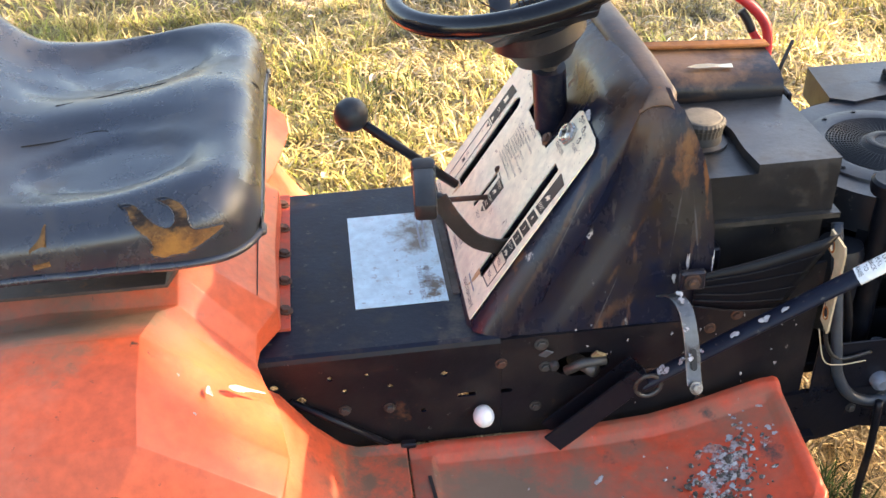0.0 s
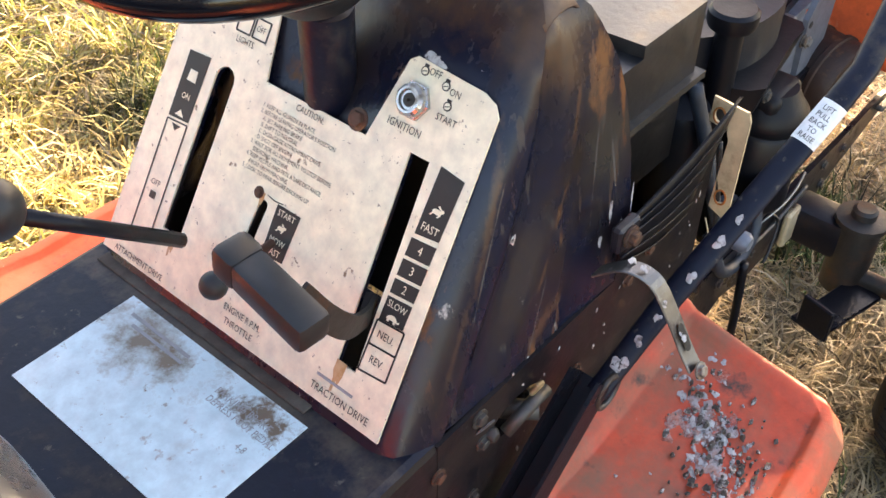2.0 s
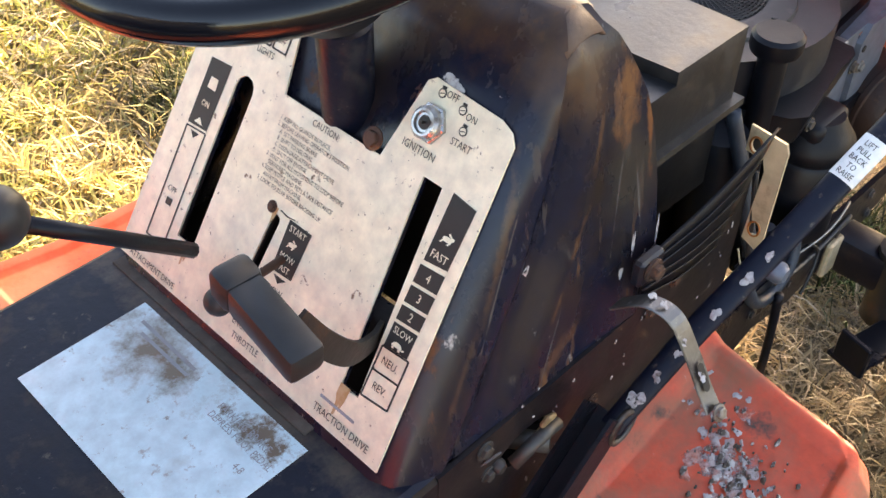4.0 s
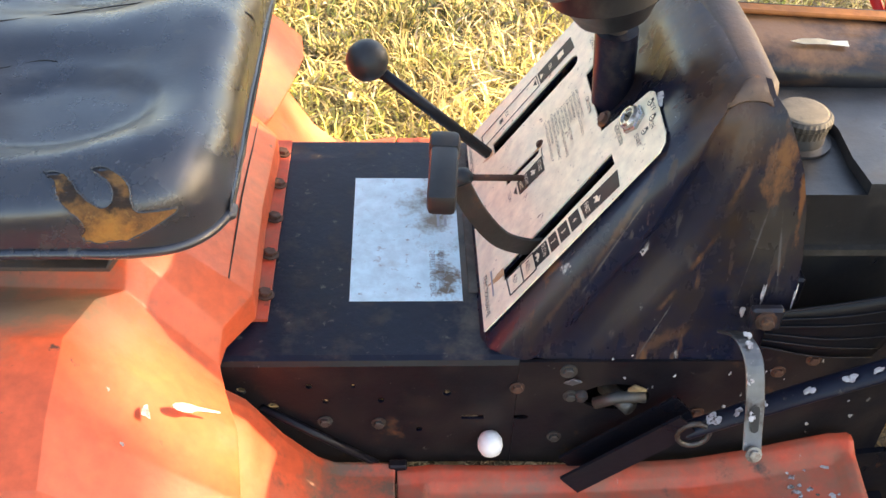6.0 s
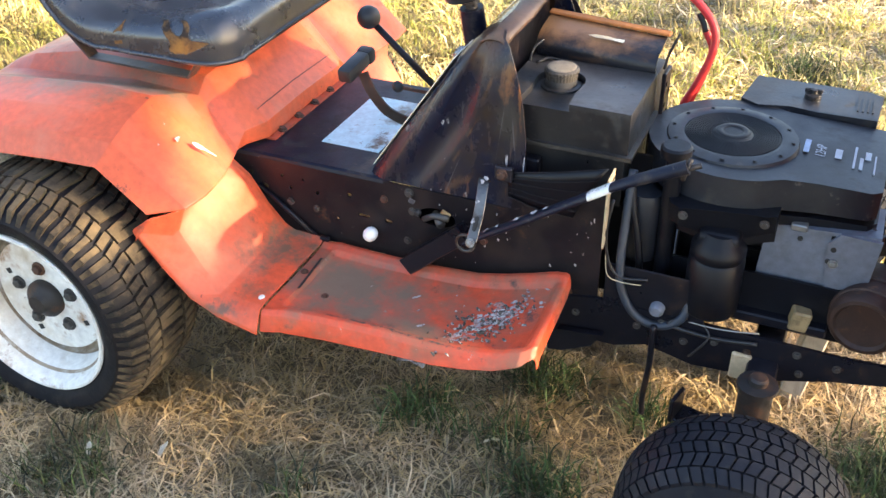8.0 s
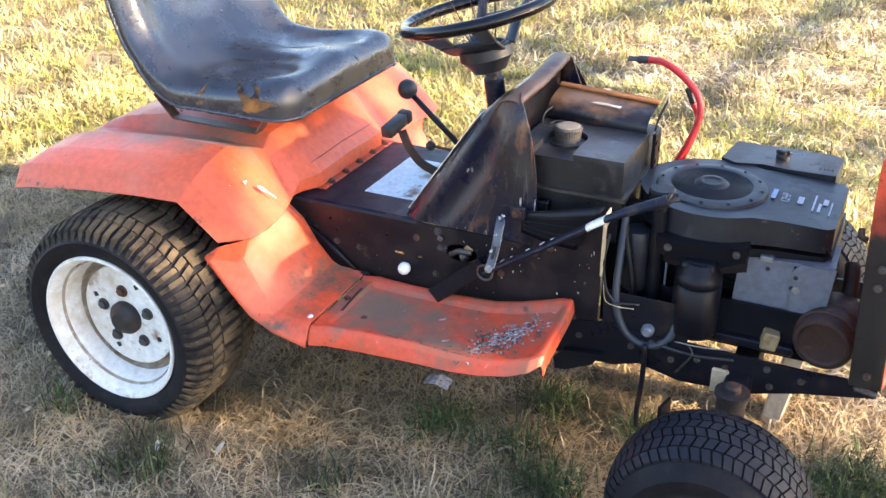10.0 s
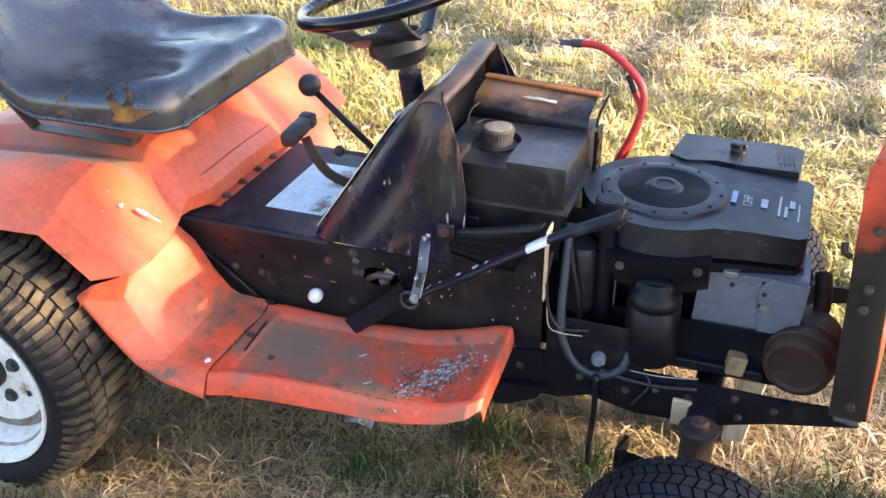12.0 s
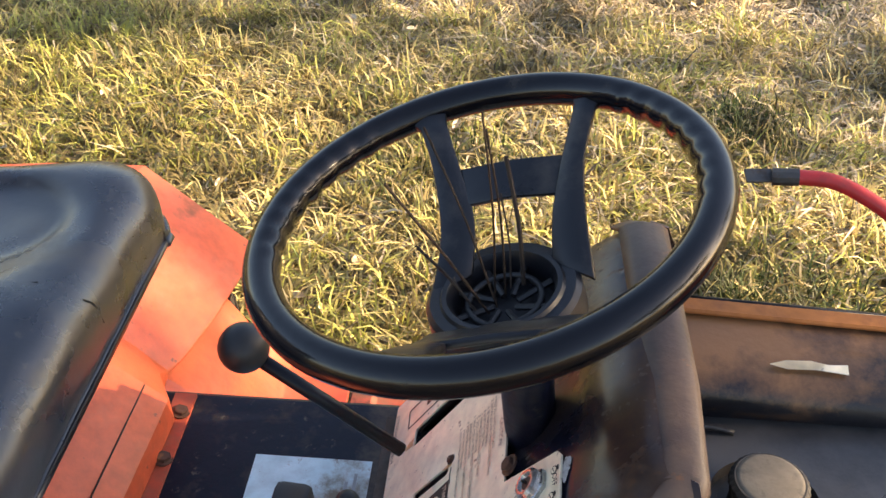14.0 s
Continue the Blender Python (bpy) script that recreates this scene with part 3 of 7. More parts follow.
for cx, cy, rad, num in ((0.657, -0.119, 0.07, 520), (0.456, -0.289, 0.06, 260), (0.743, -0.413, 0.07, 420), (1.339, -0.132, 0.11, 1300), (0.876, -0.128, 0.05, 200), (0.845, 1.018, 0.10, 900), (0.98, 1.74, 0.14, 700), (-0.12, -0.72, 0.10, 420), (0.42, -0.32, 0.05, 160), (0.62, -0.30, 0.09, 260), (0.72, -0.55, 0.12, 420), (1.40, -0.28, 0.10, 380), (0.30, -0.60, 0.05, 120), (-0.45, -0.62, 0.05, 120),
                         (1.0, 1.0, 0.20, 700), (-0.2, -1.05, 0.12, 300), (1.25, 0.75, 0.10, 300), (-0.9, 0.9, 0.25, 600), (0.2, 1.5, 0.3, 700), (-0.62, -0.1, 0.15, 300)):
    num = int(num * (0.55 if cy < 0.5 else 0.8))
    cl.append(np.c_[rng.normal(cx, rad * 0.5, num), rng.normal(cy, rad * 0.5, num)])
WEED = blade_material("green_weed", (0.13, 0.16, 0.05), (0.055, 0.095, 0.024))
blades("grass", WEED, np.concatenate(cl), (0.05, 0.12), (0.002, 0.005), (0.2, 1.1), "green grass tufts among the dry lawn", rng)

# dry leaf and pale litter on the ground
bm = bmesh.new()
grid([[(0.33, -0.19, 0.022), (0.365, -0.195, 0.035), (0.395, -0.19, 0.02)], [(0.335, -0.165, 0.032), (0.368, -0.168, 0.046), (0.40, -0.16, 0.034)], [(0.345, -0.145, 0.02), (0.37, -0.142, 0.03), (0.39, -0.145, 0.022)]], 0.001, bm)
tagged(part("dry_leaf", bm, DROPPING), "curled pale dry leaf lying in the grass", "leaf")


bm = bmesh.new()
lr = random.Random(4)
for _ in range(260):
    x, y = lr.uniform(-1.6, 2.2), lr.uniform(0.6, 2.6) if lr.random() < 0.75 else lr.uniform(-1.2, -0.4)
    z = ground_z(x, y) + lr.uniform(0.012, 0.035)
    sz = lr.uniform(0.007, 0.020)
    mm_ = Matrix.Translation((x, y, z)) @ Euler((lr.uniform(-0.6, 0.6), lr.uniform(-0.6, 0.6), lr.uniform(0, 6.3))).to_matrix().to_4x4()
    V = [bm.verts.new(mm_ @ Vector(p)) for p in ((-1.2 * sz, 0, 0), (-0.4 * sz, -0.6 * sz, 0.25 * sz), (0.6 * sz, -0.5 * sz, 0.3 * sz), (1.3 * sz, 0, 0.1 * sz), (0.5 * sz, 0.55 * sz, 0.3 * sz), (-0.5 * sz, 0.6 * sz, 0.2 * sz))]
    c = bm.verts.new(mm_ @ Vector((0, 0, -0.1 * sz)))
    for i_ in range(6):
        bm.faces.new((c, V[i_], V[(i_ + 1) % 6]))
tagged(part("leaf_litter", bm, LEAF), "pale dry leaves scattered over the lawn", "leaves", kind="stuff")


# ---- unseen trees added to shade the lawn, beyond the view ----
GAP_FOOT = Vector((-0.05, -0.345, 0.50))


def tree(name, x, y, h, crowns, seed, count):
    rnd = random.Random(seed)
    t = empty(name, (x, y, 0))
    tagged(t, "unseen leafy tree added to shade the lawn", "tree", "trees by the lawn")
    bm = bmesh.new()
    tube(bm, [(0, 0, -0.05), (0.05, 0.03, h * 0.4), (0, 0.1, h * 0.75), (0.1, 0, h)], [0.2, 0.15, 0.11, 0.04], 10)
    for cx, cy, cz, rad in crowns:
        tube(bm, [(0.03, 0.05, min(h * 0.7, cz - 0.2)), (cx * 0.5, cy * 0.5, cz - 0.1), (cx, cy, cz)], [0.07, 0.05, 0.02], 7)
    part("trunk", bm, WOOD, t, smooth=True)
    verts, faces = [], []
    for cx, cy, cz, rad in crowns:
        for _ in range(int(count * rad ** 2)):
            p = Vector((rnd.gauss(0, 1), rnd.gauss(0, 1), rnd.gauss(0, 1))).normalized() * (rad * rnd.uniform(0.2, 1) ** 0.5)
            p = Vector((cx, cy, cz)) + Vector((p.x, p.y, p.z * 0.7))
            rot = Euler((rnd.uniform(0, 6.3), rnd.uniform(0, 6.3), 0)).to_matrix()
            s = rnd.uniform(0.05, 0.11)
            off = p + Vector((x, y, 0)) - GAP_FOOT
            if (off - SUNWARD * off.dot(SUNWARD)).length < 0.17 and rnd.random() < 0.10:      # leaves thinned along the sun's line, to light the fender front
                continue
            k = len(verts)
            for a, b in ((-1, 0), (0, -0.5), (1, 0), (0, 0.5)):
                verts.append(p + rot @ Vector((a * s, b * s, 0)))
            faces.append((k, k + 1, k + 2, k + 3))
    me = bpy.data.meshes.new("crown")
    me.from_pydata(verts, [], faces)
    part("crown", me, GREEN, t)
    return t


tree("tree", 11.0, -0.10, 5.0, [(0.2, 0.2, 3.6, 0.9), (0, -1.4, 3.5, 1.0), (0, 1.3, 3.6, 0.75), (0, 1.2, 4.4, 1.0), (0, -0.2, 4.6, 1.2), (0.3, -1.6, 4.5, 1.2), (0.2, 0.4, 5.6, 1.0), (0, -2.8, 4.8, 1.2), (-0.3, 1.4, 5.6, 0.8), (0.8, 0.9, 4.9, 1.0), (0.9, 0.0, 4.2, 0.9), (0.1, 1.3, 5.1, 0.7)], 3, 580)
# no tree is known here; added to cut bounce light from behind the camera
tree("tree", 10.8, -4.6, 5.0, [(0, 0.8, 4.5, 1.2), (0.2, -0.6, 4.4, 1.2), (0, 0.2, 3.5, 1.0), (-0.2, -1.8, 4.3, 1.2), (0.4, 0.2, 5.5, 1.1), (0.2, -1.4, 5.5, 1.0), (0.3, -2.8, 4.6, 1.0)], 9, 480)
tree("tree", 10.6, 6.3, 5.2, [(-0.4, -2.74, 4.0, 0.45), (-0.1, -3.1, 3.72, 0.32), (-0.1, -3.5, 3.4, 0.30), (0.3, -2.5, 4.35, 0.5), (0, -1.2, 5.0, 1.1), (0.2, 0.3, 5.6, 1.2), (0.4, 1.0, 4.8, 1.0)], 5, 520)

# ---- the garden tractor ----
tractor = empty("garden_tractor", (0.4, CY, 0))
tagged(tractor, "weathered orange and black garden tractor with its hood off", "garden tractor")
tractor.matrix_world = Matrix()


def mirror(rows):
    return [[(x, 2 * CY - y, z) for x, y, z in row] for row in rows]


def bolt(parent, p, d, r=0.008, h=0.005, mat=None, name="bolt", label=""):
    """A hexagon head with a washer, its axis along d."""
    m = Matrix.Translation(p) @ Vector(d).to_track_quat("Z", "Y").to_matrix().to_4x4()
    bm = bmesh.new()
    lathe(bm, [(0, 0.0), (r * 1.45, 0.0), (r * 1.45, h * 0.3), (0, h * 0.3)], 14, m)
    lathe(bm, [(0, h * 0.3), (r, h * 0.3), (r, h * 0.9), (r * 0.8, h), (0, h)], 6, m)
    return part(name, bm, mat or STEEL, parent, label)


# fenders and seat deck, one pressed sheet of flat panels with sharp folds: cross sections from the rear end to the front edge
COLS = (-0.450, -0.458, -0.430, -0.370, -0.285, -0.205, -0.180, -0.152, -0.110, CY)


def deck_row(xs, zs, ys=COLS):
    half = [(x, y, z) for x, y, z in zip(xs, ys, zs)]
    return half + [(x, CY + (CY - y) * (1.1 if y < -0.255 else 1.0), z) for x, y, z in half[-2::-1]]


DECK = []
for x, low, fold, crown, hum in ((-0.655, 0.470, 0.492, 0.000, 0.496), (-0.645, 0.480, 0.530, 0.008, 0.532), (-0.610, 0.488, 0.541, 0.024, 0.556), (-0.545, 0.498, 0.551, 0.034, 0.584), (-0.415, 0.516, 0.563, 0.038, 0.612), (-0.26, 0.530, 0.578, 0.036, 0.615)):
    dip = max(0.0, hum - 0.552) / 0.063
    DECK.append(deck_row([x] * 10, (low + 0.003, low, fold, fold + 0.66 * crown, fold + crown, fold + 0.3 * crown - 0.010 * dip, min(hum, fold + 0.3 * crown - 0.008 * dip), hum - 0.004 * dip, hum, hum)))
DECK.append(deck_row((-0.146, -0.146, -0.120, -0.124, -0.128, -0.122, -0.100, -0.098, -0.096, -0.096), (0.539, 0.536, 0.581, 0.600, 0.612, 0.585, 0.574, 0.604, 0.608, 0.610)))
DECK.append(deck_row((-0.050, -0.048, 0.018, 0.026, 0.013, -0.006, -0.016, -0.013, 0.014, 0.010), (0.463, 0.460, 0.466, 0.467, 0.468, 0.469, 0.473, 0.499, 0.505, 0.506), (-0.450, -0.458, -0.420, -0.360, -0.275, -0.222, -0.188, -0.158, -0.112, CY)))
DECK.append([(x + 0.001, y, 0.468 if abs(y - CY) < 0.2055 else z - 0.004) for x, y, z in DECK[-1]])
bm = bevelled(grid(DECK, 0.003), 0.0022, 2, 9)
deck = part("fender_deck", bm, ORANGE, tractor, "faded orange steel fenders and seat deck, dusty with chipped edges", True, 16)
bm = bmesh.new()
tube(bm, [(-0.010, CY - 0.155, 0.5275), (-0.012, CY, 0.5295), (-0.010, CY + 0.155, 0.5275)], 0.0009, 6)
part("seam", bm, INK, deck)
bm = bmesh.new()
box(bm, (0.014, 0.07, 0.4635), (0.026, 0.36, 0.005))
flange = part("deck_flange", bm, ORANGE_WORN, deck, "dirty red flange")
for k in range(5):
    bolt(flange, (0.020 - 0.001 * k, -0.070 + 0.072 * k, 0.466), (0.2, 0.1, 1), 0.008, 0.007, RUST)
for p in ((-0.405, -0.13, 0.6135), (-0.38, -0.13, 0.614)):
    bm = bmesh.new()
    box(bm, p, (0.010, 0.004, 0.002))
    part("slot", bm, INK, deck)

# chassis tunnel with drilled sides
bm = bmesh.new()
prism(bm, [(-0.172, 0.285), (-0.172, 0.452), (-0.169, 0.458), (-0.163, 0.461), (0.253, 0.461), (0.259, 0.458), (0.262, 0.452), (0.262, 0.285), (0.258, 0.285), (0.258, 0.457), (-0.168, 0.457), (-0.168, 0.285)], -0.28, 0.31, "x")
cb = bmesh.new()
HOLES = ((-0.001, 0.413, 0.006), (0.033, 0.386, 0.007), (0.093, 0.395, 0.004), (0.156, 0.396, 0.004), (0.021, 0.356, 0.006), (0.231, 0.408, 0.005), (0.075, 0.420, 0.004), (-0.03, 0.395, 0.005), (0.125, 0.420, 0.003), (0.20, 0.345, 0.004))
for x, z, r in HOLES:
    lathe(cb, [(0, -0.01), (r, -0.01), (r, 0.01), (0, 0.01)], 10, Matrix.Translation((x, -0.17, z)) @ Y_AXIS)
box(cb, (0.262, -0.17, 0.366), (0.026, 0.02, 0.007))
me = cut(mesh_of(bm), cb)
tunnel = part("tunnel", me, BLACK_BLUE, tractor, "black sheet-metal tunnel, scuffed, dusty and drilled with holes")
# sides browner than the top, whose blue is sky sheen put into the paint
me.materials.append(SIDE_BLACK)
for p in me.polygons:
    if abs(p.normal.y) > 0.8:
        p.material_index = 1
for x, z in ((0.091, 0.362), (0.153, 0.358), (0.31, 0.417), (0.372, 0.403), (0.360, 0.332)):
    bolt(tunnel, (x, -0.1725, z), (0, -1, 0), 0.006, 0.006, RUST if x in (0.31,) else STEEL_DARK)
bm = bmesh.new()
box(bm, (0.185, 0.045, 0.4614), (0.133, 0.243, 0.0008))
decal = part("decal", bm, DECAL, tunnel, "faded pale blue instruction decal, stained brown")
bm = bmesh.new()
lathe(bm, [(0, 0.017), (0.0065, 0.0155), (0.012, 0.011), (0.0148, 0.004), (0.0145, -0.004), (0.0115, -0.011), (0.006, -0.014), (0.006, -0.02), (0, -0.02)], 24, Matrix.Translation((0.283, -0.187, 0.336)) @ Y_AXIS)
part("release_knob", bm, WHITE_PLASTIC, tunnel, "round white plastic knob", True)

# side plates under the cowl and the tank
cb = bmesh.new()
for cx, cz, rx, rz in ((0.424, 0.400, 0.040, 0.021), (0.317, 0.366, 0.010, 0.004)):
    prism(cb, [(cx + rx * math.cos(a), cz + rz * math.sin(a)) for a in (2 * math.pi * i / 20 for i in range(20))], -0.2, -0.15, "y")
bm = bmesh.new()
prism(bm, [(0.3103, 0.285), (0.3103, 0.4575), (0.578, 0.4575), (0.582, 0.500), (0.757, 0.535), (0.757, 0.235), (0.56, 0.270)], -0.1725, -0.168, "y")
plate = part("side_plate", cut(mesh_of(bm), cb), SIDE_BLACK, tractor, "black steel side plate with bolts and white splashes")
bm = bmesh.new()
prism(bm, [(0.305, 0.285), (0.305, 0.470), (0.757, 0.500), (0.757, 0.235), (0.56, 0.270)], 0.258, 0.262, "y")
part("side_plate", bm, BLACK, tractor)
bolt(plate, (0.366, -0.1728, 0.444), (0, -1, 0), 0.007, 0.006, STEEL_DARK)
for x, z in ((0.604, 0.441), (0.604, 0.309), (0.524, 0.372), (0.70, 0.30), (0.735, 0.27), (0.64, 0.46)):
    bolt(plate, (x, -0.1728, z), (0, -1, 0), 0.006, 0.005, RUST)
# shaft end and arm behind the big hole
bm = bmesh.new()
tube(bm, [(0.40, -0.178, 0.395), (0.425, -0.184, 0.412), (0.455, -0.184, 0.412)], 0.007, 8)
tube(bm, [(0.415, -0.15, 0.395), (0.44, -0.188, 0.398)], 0.010, 10)
part("linkage_arm", bm, STEEL_DARK, plate, "rusty linkage arm", True)
bm = bmesh.new()
box(bm, (0.446, -0.179, 0.418), (0.020, 0.006, 0.014), Euler((0.3, 0.6, 0.2)).to_matrix(), 0.002, 1)
box(bm, (0.436, -0.177, 0.404), (0.012, 0.005, 0.022), Euler((0.2, -0.4, 0.4)).to_matrix(), 0.002, 1)
part("linkage_clip", bm, BRASS, plate, "tan linkage clip")
bm = bmesh.new()
box(bm, (0.372, -0.1755, 0.428), (0.013, 0.002, 0.020), Euler((0.5, 0.5, 0.1)).to_matrix(), 0.001, 1)
part("bent_tab", bm, GREY_METAL, plate)
bm = bmesh.new()
lathe(bm, [(0, 0), (0.008, 0), (0.008, 0.004), (0.005, 0.008), (0, 0.009)], 12, Matrix.Translation((0.384, -0.1725, 0.404)) @ Y_AXIS)
part("pivot_pin", bm, GREY_DARK, plate, "", True, 40)
# ribbed screen, torn off and bent up to a point
fan = []
for k in range(6):
    u = k / 5
    a_, b_ = Vector((0.572, -0.177, 0.486 + 0.050 * u)), Vector((0.700 + 0.060 * u ** 1.5, -0.179 - 0.006 * u, 0.470 + 0.118 * u ** 1.3))
    mid_ = a_.lerp(b_, 0.5) + Vector((0, -0.003, -0.004 + 0.003 * (k % 2)))
    fan.append(curve_pts([a_, mid_, b_], 6))
screen_strip = part("torn_screen", grid(fan, 0.0015), ENGINE_BLACK, plate, "ribbed steel strip, torn loose and bent up to a point", True)
for k, line in enumerate(fan):
    bm = bmesh.new()
    pts = [p + Vector((0.0, -0.0012, 0.0006)) for p in line]
    tube(bm, pts, [0.0014 - 0.0009 * i_ / len(pts) for i_ in range(len(pts))], 6)
    part("rib", bm, SIDE_BLACK, screen_strip, "", True)
BX = 0.764
cb = bmesh.new()
for y, z in ((-0.166, 0.556), (-0.187, 0.458)):
    lathe(cb, [(0, -0.02), (0.0058, -0.02), (0.0058, 0.02), (0, 0.02)], 12, Matrix.Translation((BX, y, z)) @ Matrix.Rotation(radians(90), 4, 'Y') @ Matrix.Diagonal((1.5, 1, 1, 1)))
bm = bmesh.new()
prism(bm, [(-0.156, 0.576), (-0.196, 0.572), (-0.200, 0.562), (-0.200, 0.436), (-0.198, 0.430), (-0.176, 0.440), (-0.178, 0.480), (-0.181, 0.530), (-0.177, 0.542), (-0.156, 0.545)], BX - 0.0015, BX + 0.0015, "x")
bracket = part("edge_bracket", cut(mesh_of(bm), cb), CREAM_METAL, plate, "tan bent bracket with two oblong holes")
for y, z in ((-0.166, 0.556), (-0.187, 0.458)):
    bm = bmesh.new()
    tube(bm, [(BX - 0.002, y + 0.0066 * math.cos(q), z + 0.0096 * math.sin(q)) for q in (2 * math.pi * i_ / 16 for i_ in range(16))], 0.0012, 5, close=True)
    part("rust_ring", bm, RUST_BRIGHT, bracket, "", True)

# frame rails, cross members and front end
for y, s in ((-0.176, -1), (0.266, 1)):
    bm = bmesh.new()
    prism(bm, [(0.66, 0.205), (0.66, 0.290), (0.76, 0.305), (1.20, 0.300), (1.315, 0.305), (1.345, 0.300), (1.345, 0.275), (1.20, 0.245), (1.10, 0.215), (0.95, 0.205), (0.86, 0.225), (0.80, 0.205)], y - 0.004, y + 0.004, "y")
    rail = part("frame_rail", bm, BLACK, tractor, "black steel frame rail")
    if s < 0:
        for x, z in ((0.84, 0.265), (0.93, 0.255), (0.985, 0.27), (1.045, 0.265), (1.13, 0.285), (1.14, 0.245), (1.20, 0.275), (1.325, 0.288), (0.72, 0.262), (0.885, 0.285)):
            bolt(rail, (x, y - 0.0045, z), (0, -1, 0), 0.0055, 0.005, STEEL_DARK)
        bm = bmesh.new()
        box(bm, (1.322, -0.186, 0.290), (0.045, 0.014, 0.010), Euler((0, radians(8), 0)).to_matrix(), 0.004, 2)
        part("hood_hinge", bm, STEEL_DARK, rail)
        bm = bmesh.new()
        prism(bm, [(0.668, 0.200), (0.69, 0.225), (0.78, 0.235), (0.76, 0.205), (0.70, 0.175), (0.675, 0.172)], -0.20, -0.185, "y")
        part("hanger_bracket", bevelled(bm, 0.003, 1), BLACK, rail)
bm = bmesh.new()
box(bm, (1.077, CY, 0.229), (0.055, 0.60, 0.060), None, 0.010, 2)
axle = part("front_axle", bm, BLACK, tractor, "black pivoting front axle beam", True, 40)
for s in (-1, 1):
    bm = bmesh.new()
    tube(bm, [(1.078, CY + s * 0.312, 0.149), (1.078, CY + s * 0.312, 0.262)], 0.030, 18)
    tube(bm, [(1.078, CY + s * 0.312, 0.172), (1.076, CY + s * 0.60, 0.180)], 0.014, 10)
    lathe(bm, [(0, 0.262), (0.036, 0.262), (0.036, 0.270), (0.017, 0.272), (0.017, 0.282), (0.013, 0.286), (0, 0.286)], 16, Matrix.Translation((1.078, CY + s * 0.312, 0)))
    part("spindle", bm, RUSTY_BLACK, axle, "", True, 40)
    bm = bmesh.new()
    box(bm, (1.007, CY + s * 0.335, 0.165), (0.13, 0.05, 0.008), Euler((0, 0, s * radians(14))).to_matrix(), 0.002, 1)
    box(bm, (0.947, CY + s * 0.327, 0.188), (0.008, 0.048, 0.052), Euler((0, 0, s * radians(14))).to_matrix(), 0.002, 1)
    part("steering_arm", bm, BLACK, axle)
bm = bmesh.new()
box(bm, (1.038, -0.186, 0.235), (0.036, 0.010, 0.058), None, 0.003, 1)
part("axle_bracket", bm, CREAM_METAL, axle)
bm = bmesh.new()
tube(bm, curve_pts([(0.874, -0.195, 0.285), (0.876, -0.200, 0.20), (0.872, -0.204, 0.12), (0.874, -0.204, 0.075)]), 0.006, 8)
part("hanging_rod", bm, BLACK, tractor, "", True)
# cowl: cross sections from the foot to the ridge
PX, PZ = 0.563, 0.827


def pan(u, v, h=0.0):
    """A place on the control panel: u across (y), v up its slope, h above it."""
    return Vector((0.273 + PX * v - PZ * h, u, 0.468 + PZ * v + PX * h))


rows = []
for z, xr, half, xf in ((0.458, 0.2665, 0.214, 0.592), (0.47, 0.2745, 0.213, 0.594), (0.54, 0.322, 0.206, 0.600), (0.60, 0.363, 0.200, 0.596), (0.66, 0.404, 0.194, 0.586), (0.700, 0.431, 0.188, 0.575), (0.722, 0.447, 0.182, 0.566), (0.742, 0.463, 0.176, 0.557), (0.758, 0.478, 0.169, 0.549), (0.770, 0.491, 0.160, 0.538), (0.778, 0.503, 0.150, 0.536), (0.780, 0.512, 0.148, 0.535)):
    ln = xf - xr
    k = min(1.0, ln / 0.24)
    f = max(0.0, min(1.0, 2.2 * (1 - abs(z - 0.60) / 0.15)))      # depth of the pressed folds
    prof = [(xf, -half - 0.004), (xr + 0.72 * ln, -half + 0.003 * f), (xr + 0.136 * k, -half - 0.002 * f), (xr + 0.120 * k, -half + 0.001), (xr + 0.108 * k, -half + 0.013 * f), (xr + 0.074 * k, -half + 0.015 * f), (xr + 0.062 * k, -half + 0.003), (xr + 0.050 * k, -half - 0.001), (xr + 0.022 * k, -half + 0.006), (xr + 0.007 * k, -half + 0.016), (xr, -half + 0.034)]
    dent = 0.012 if 0.655 < z < 0.735 else 0.0
    mid = [(xr, -0.075), (xr + dent, -0.055), (xr + dent, 0.0)]
    row = [(x, CY + y, z) for x, y in prof + mid]
    rows.append(row + [(x, CY - y, z) for x, y in (prof + mid)[-2::-1]])
bm = grid(rows, 0.003)
cb = bmesh.new()


def slot_cutter(bm, poly):
    A, B = [[bm.verts.new(pan(u, v, h)) for u, v in poly] for h in (0.03, -0.03)]
    bm.faces.new(A)
    bm.faces.new(B[::-1])
    for i in range(len(poly)):
        j = (i + 1) % len(poly)
        bm.faces.new((A[i], B[i], B[j], A[j]))


def slot_poly(u0, v0, u1, v1, w, round_top=True):
    top = [(u1 - w * math.cos(a), v1 + w * math.sin(a)) for a in (math.pi * k / 6 for k in range(7))] if round_top else [(u1 - w, v1), (u1 + w, v1)]
    return top + [(u0 + w, v0), (u0 - w, v0)]


SLOTS = [slot_poly(-0.083, 0.045, -0.074, 0.234, 0.0105, False), slot_poly(0.157, 0.055, 0.155, 0.212, 0.0125), slot_poly(0.066, 0.070, 0.062, 0.128, 0.0055)]
for s in SLOTS:
    slot_cutter(cb, s)
cowl = part("cowl", cut(mesh_of(bm, True), cb), BLACK_RUSTY, tractor, "black dash cowl, scratched, rust-streaked and splashed white", sharp=70)
for p in cowl.data.polygons:
    p.use_smooth = True
# unseen black sheets, added so that the panel slots look dark inside
bm = bmesh.new()
box(bm, (0.512, CY, 0.535), (0.004, 0.33, 0.42))
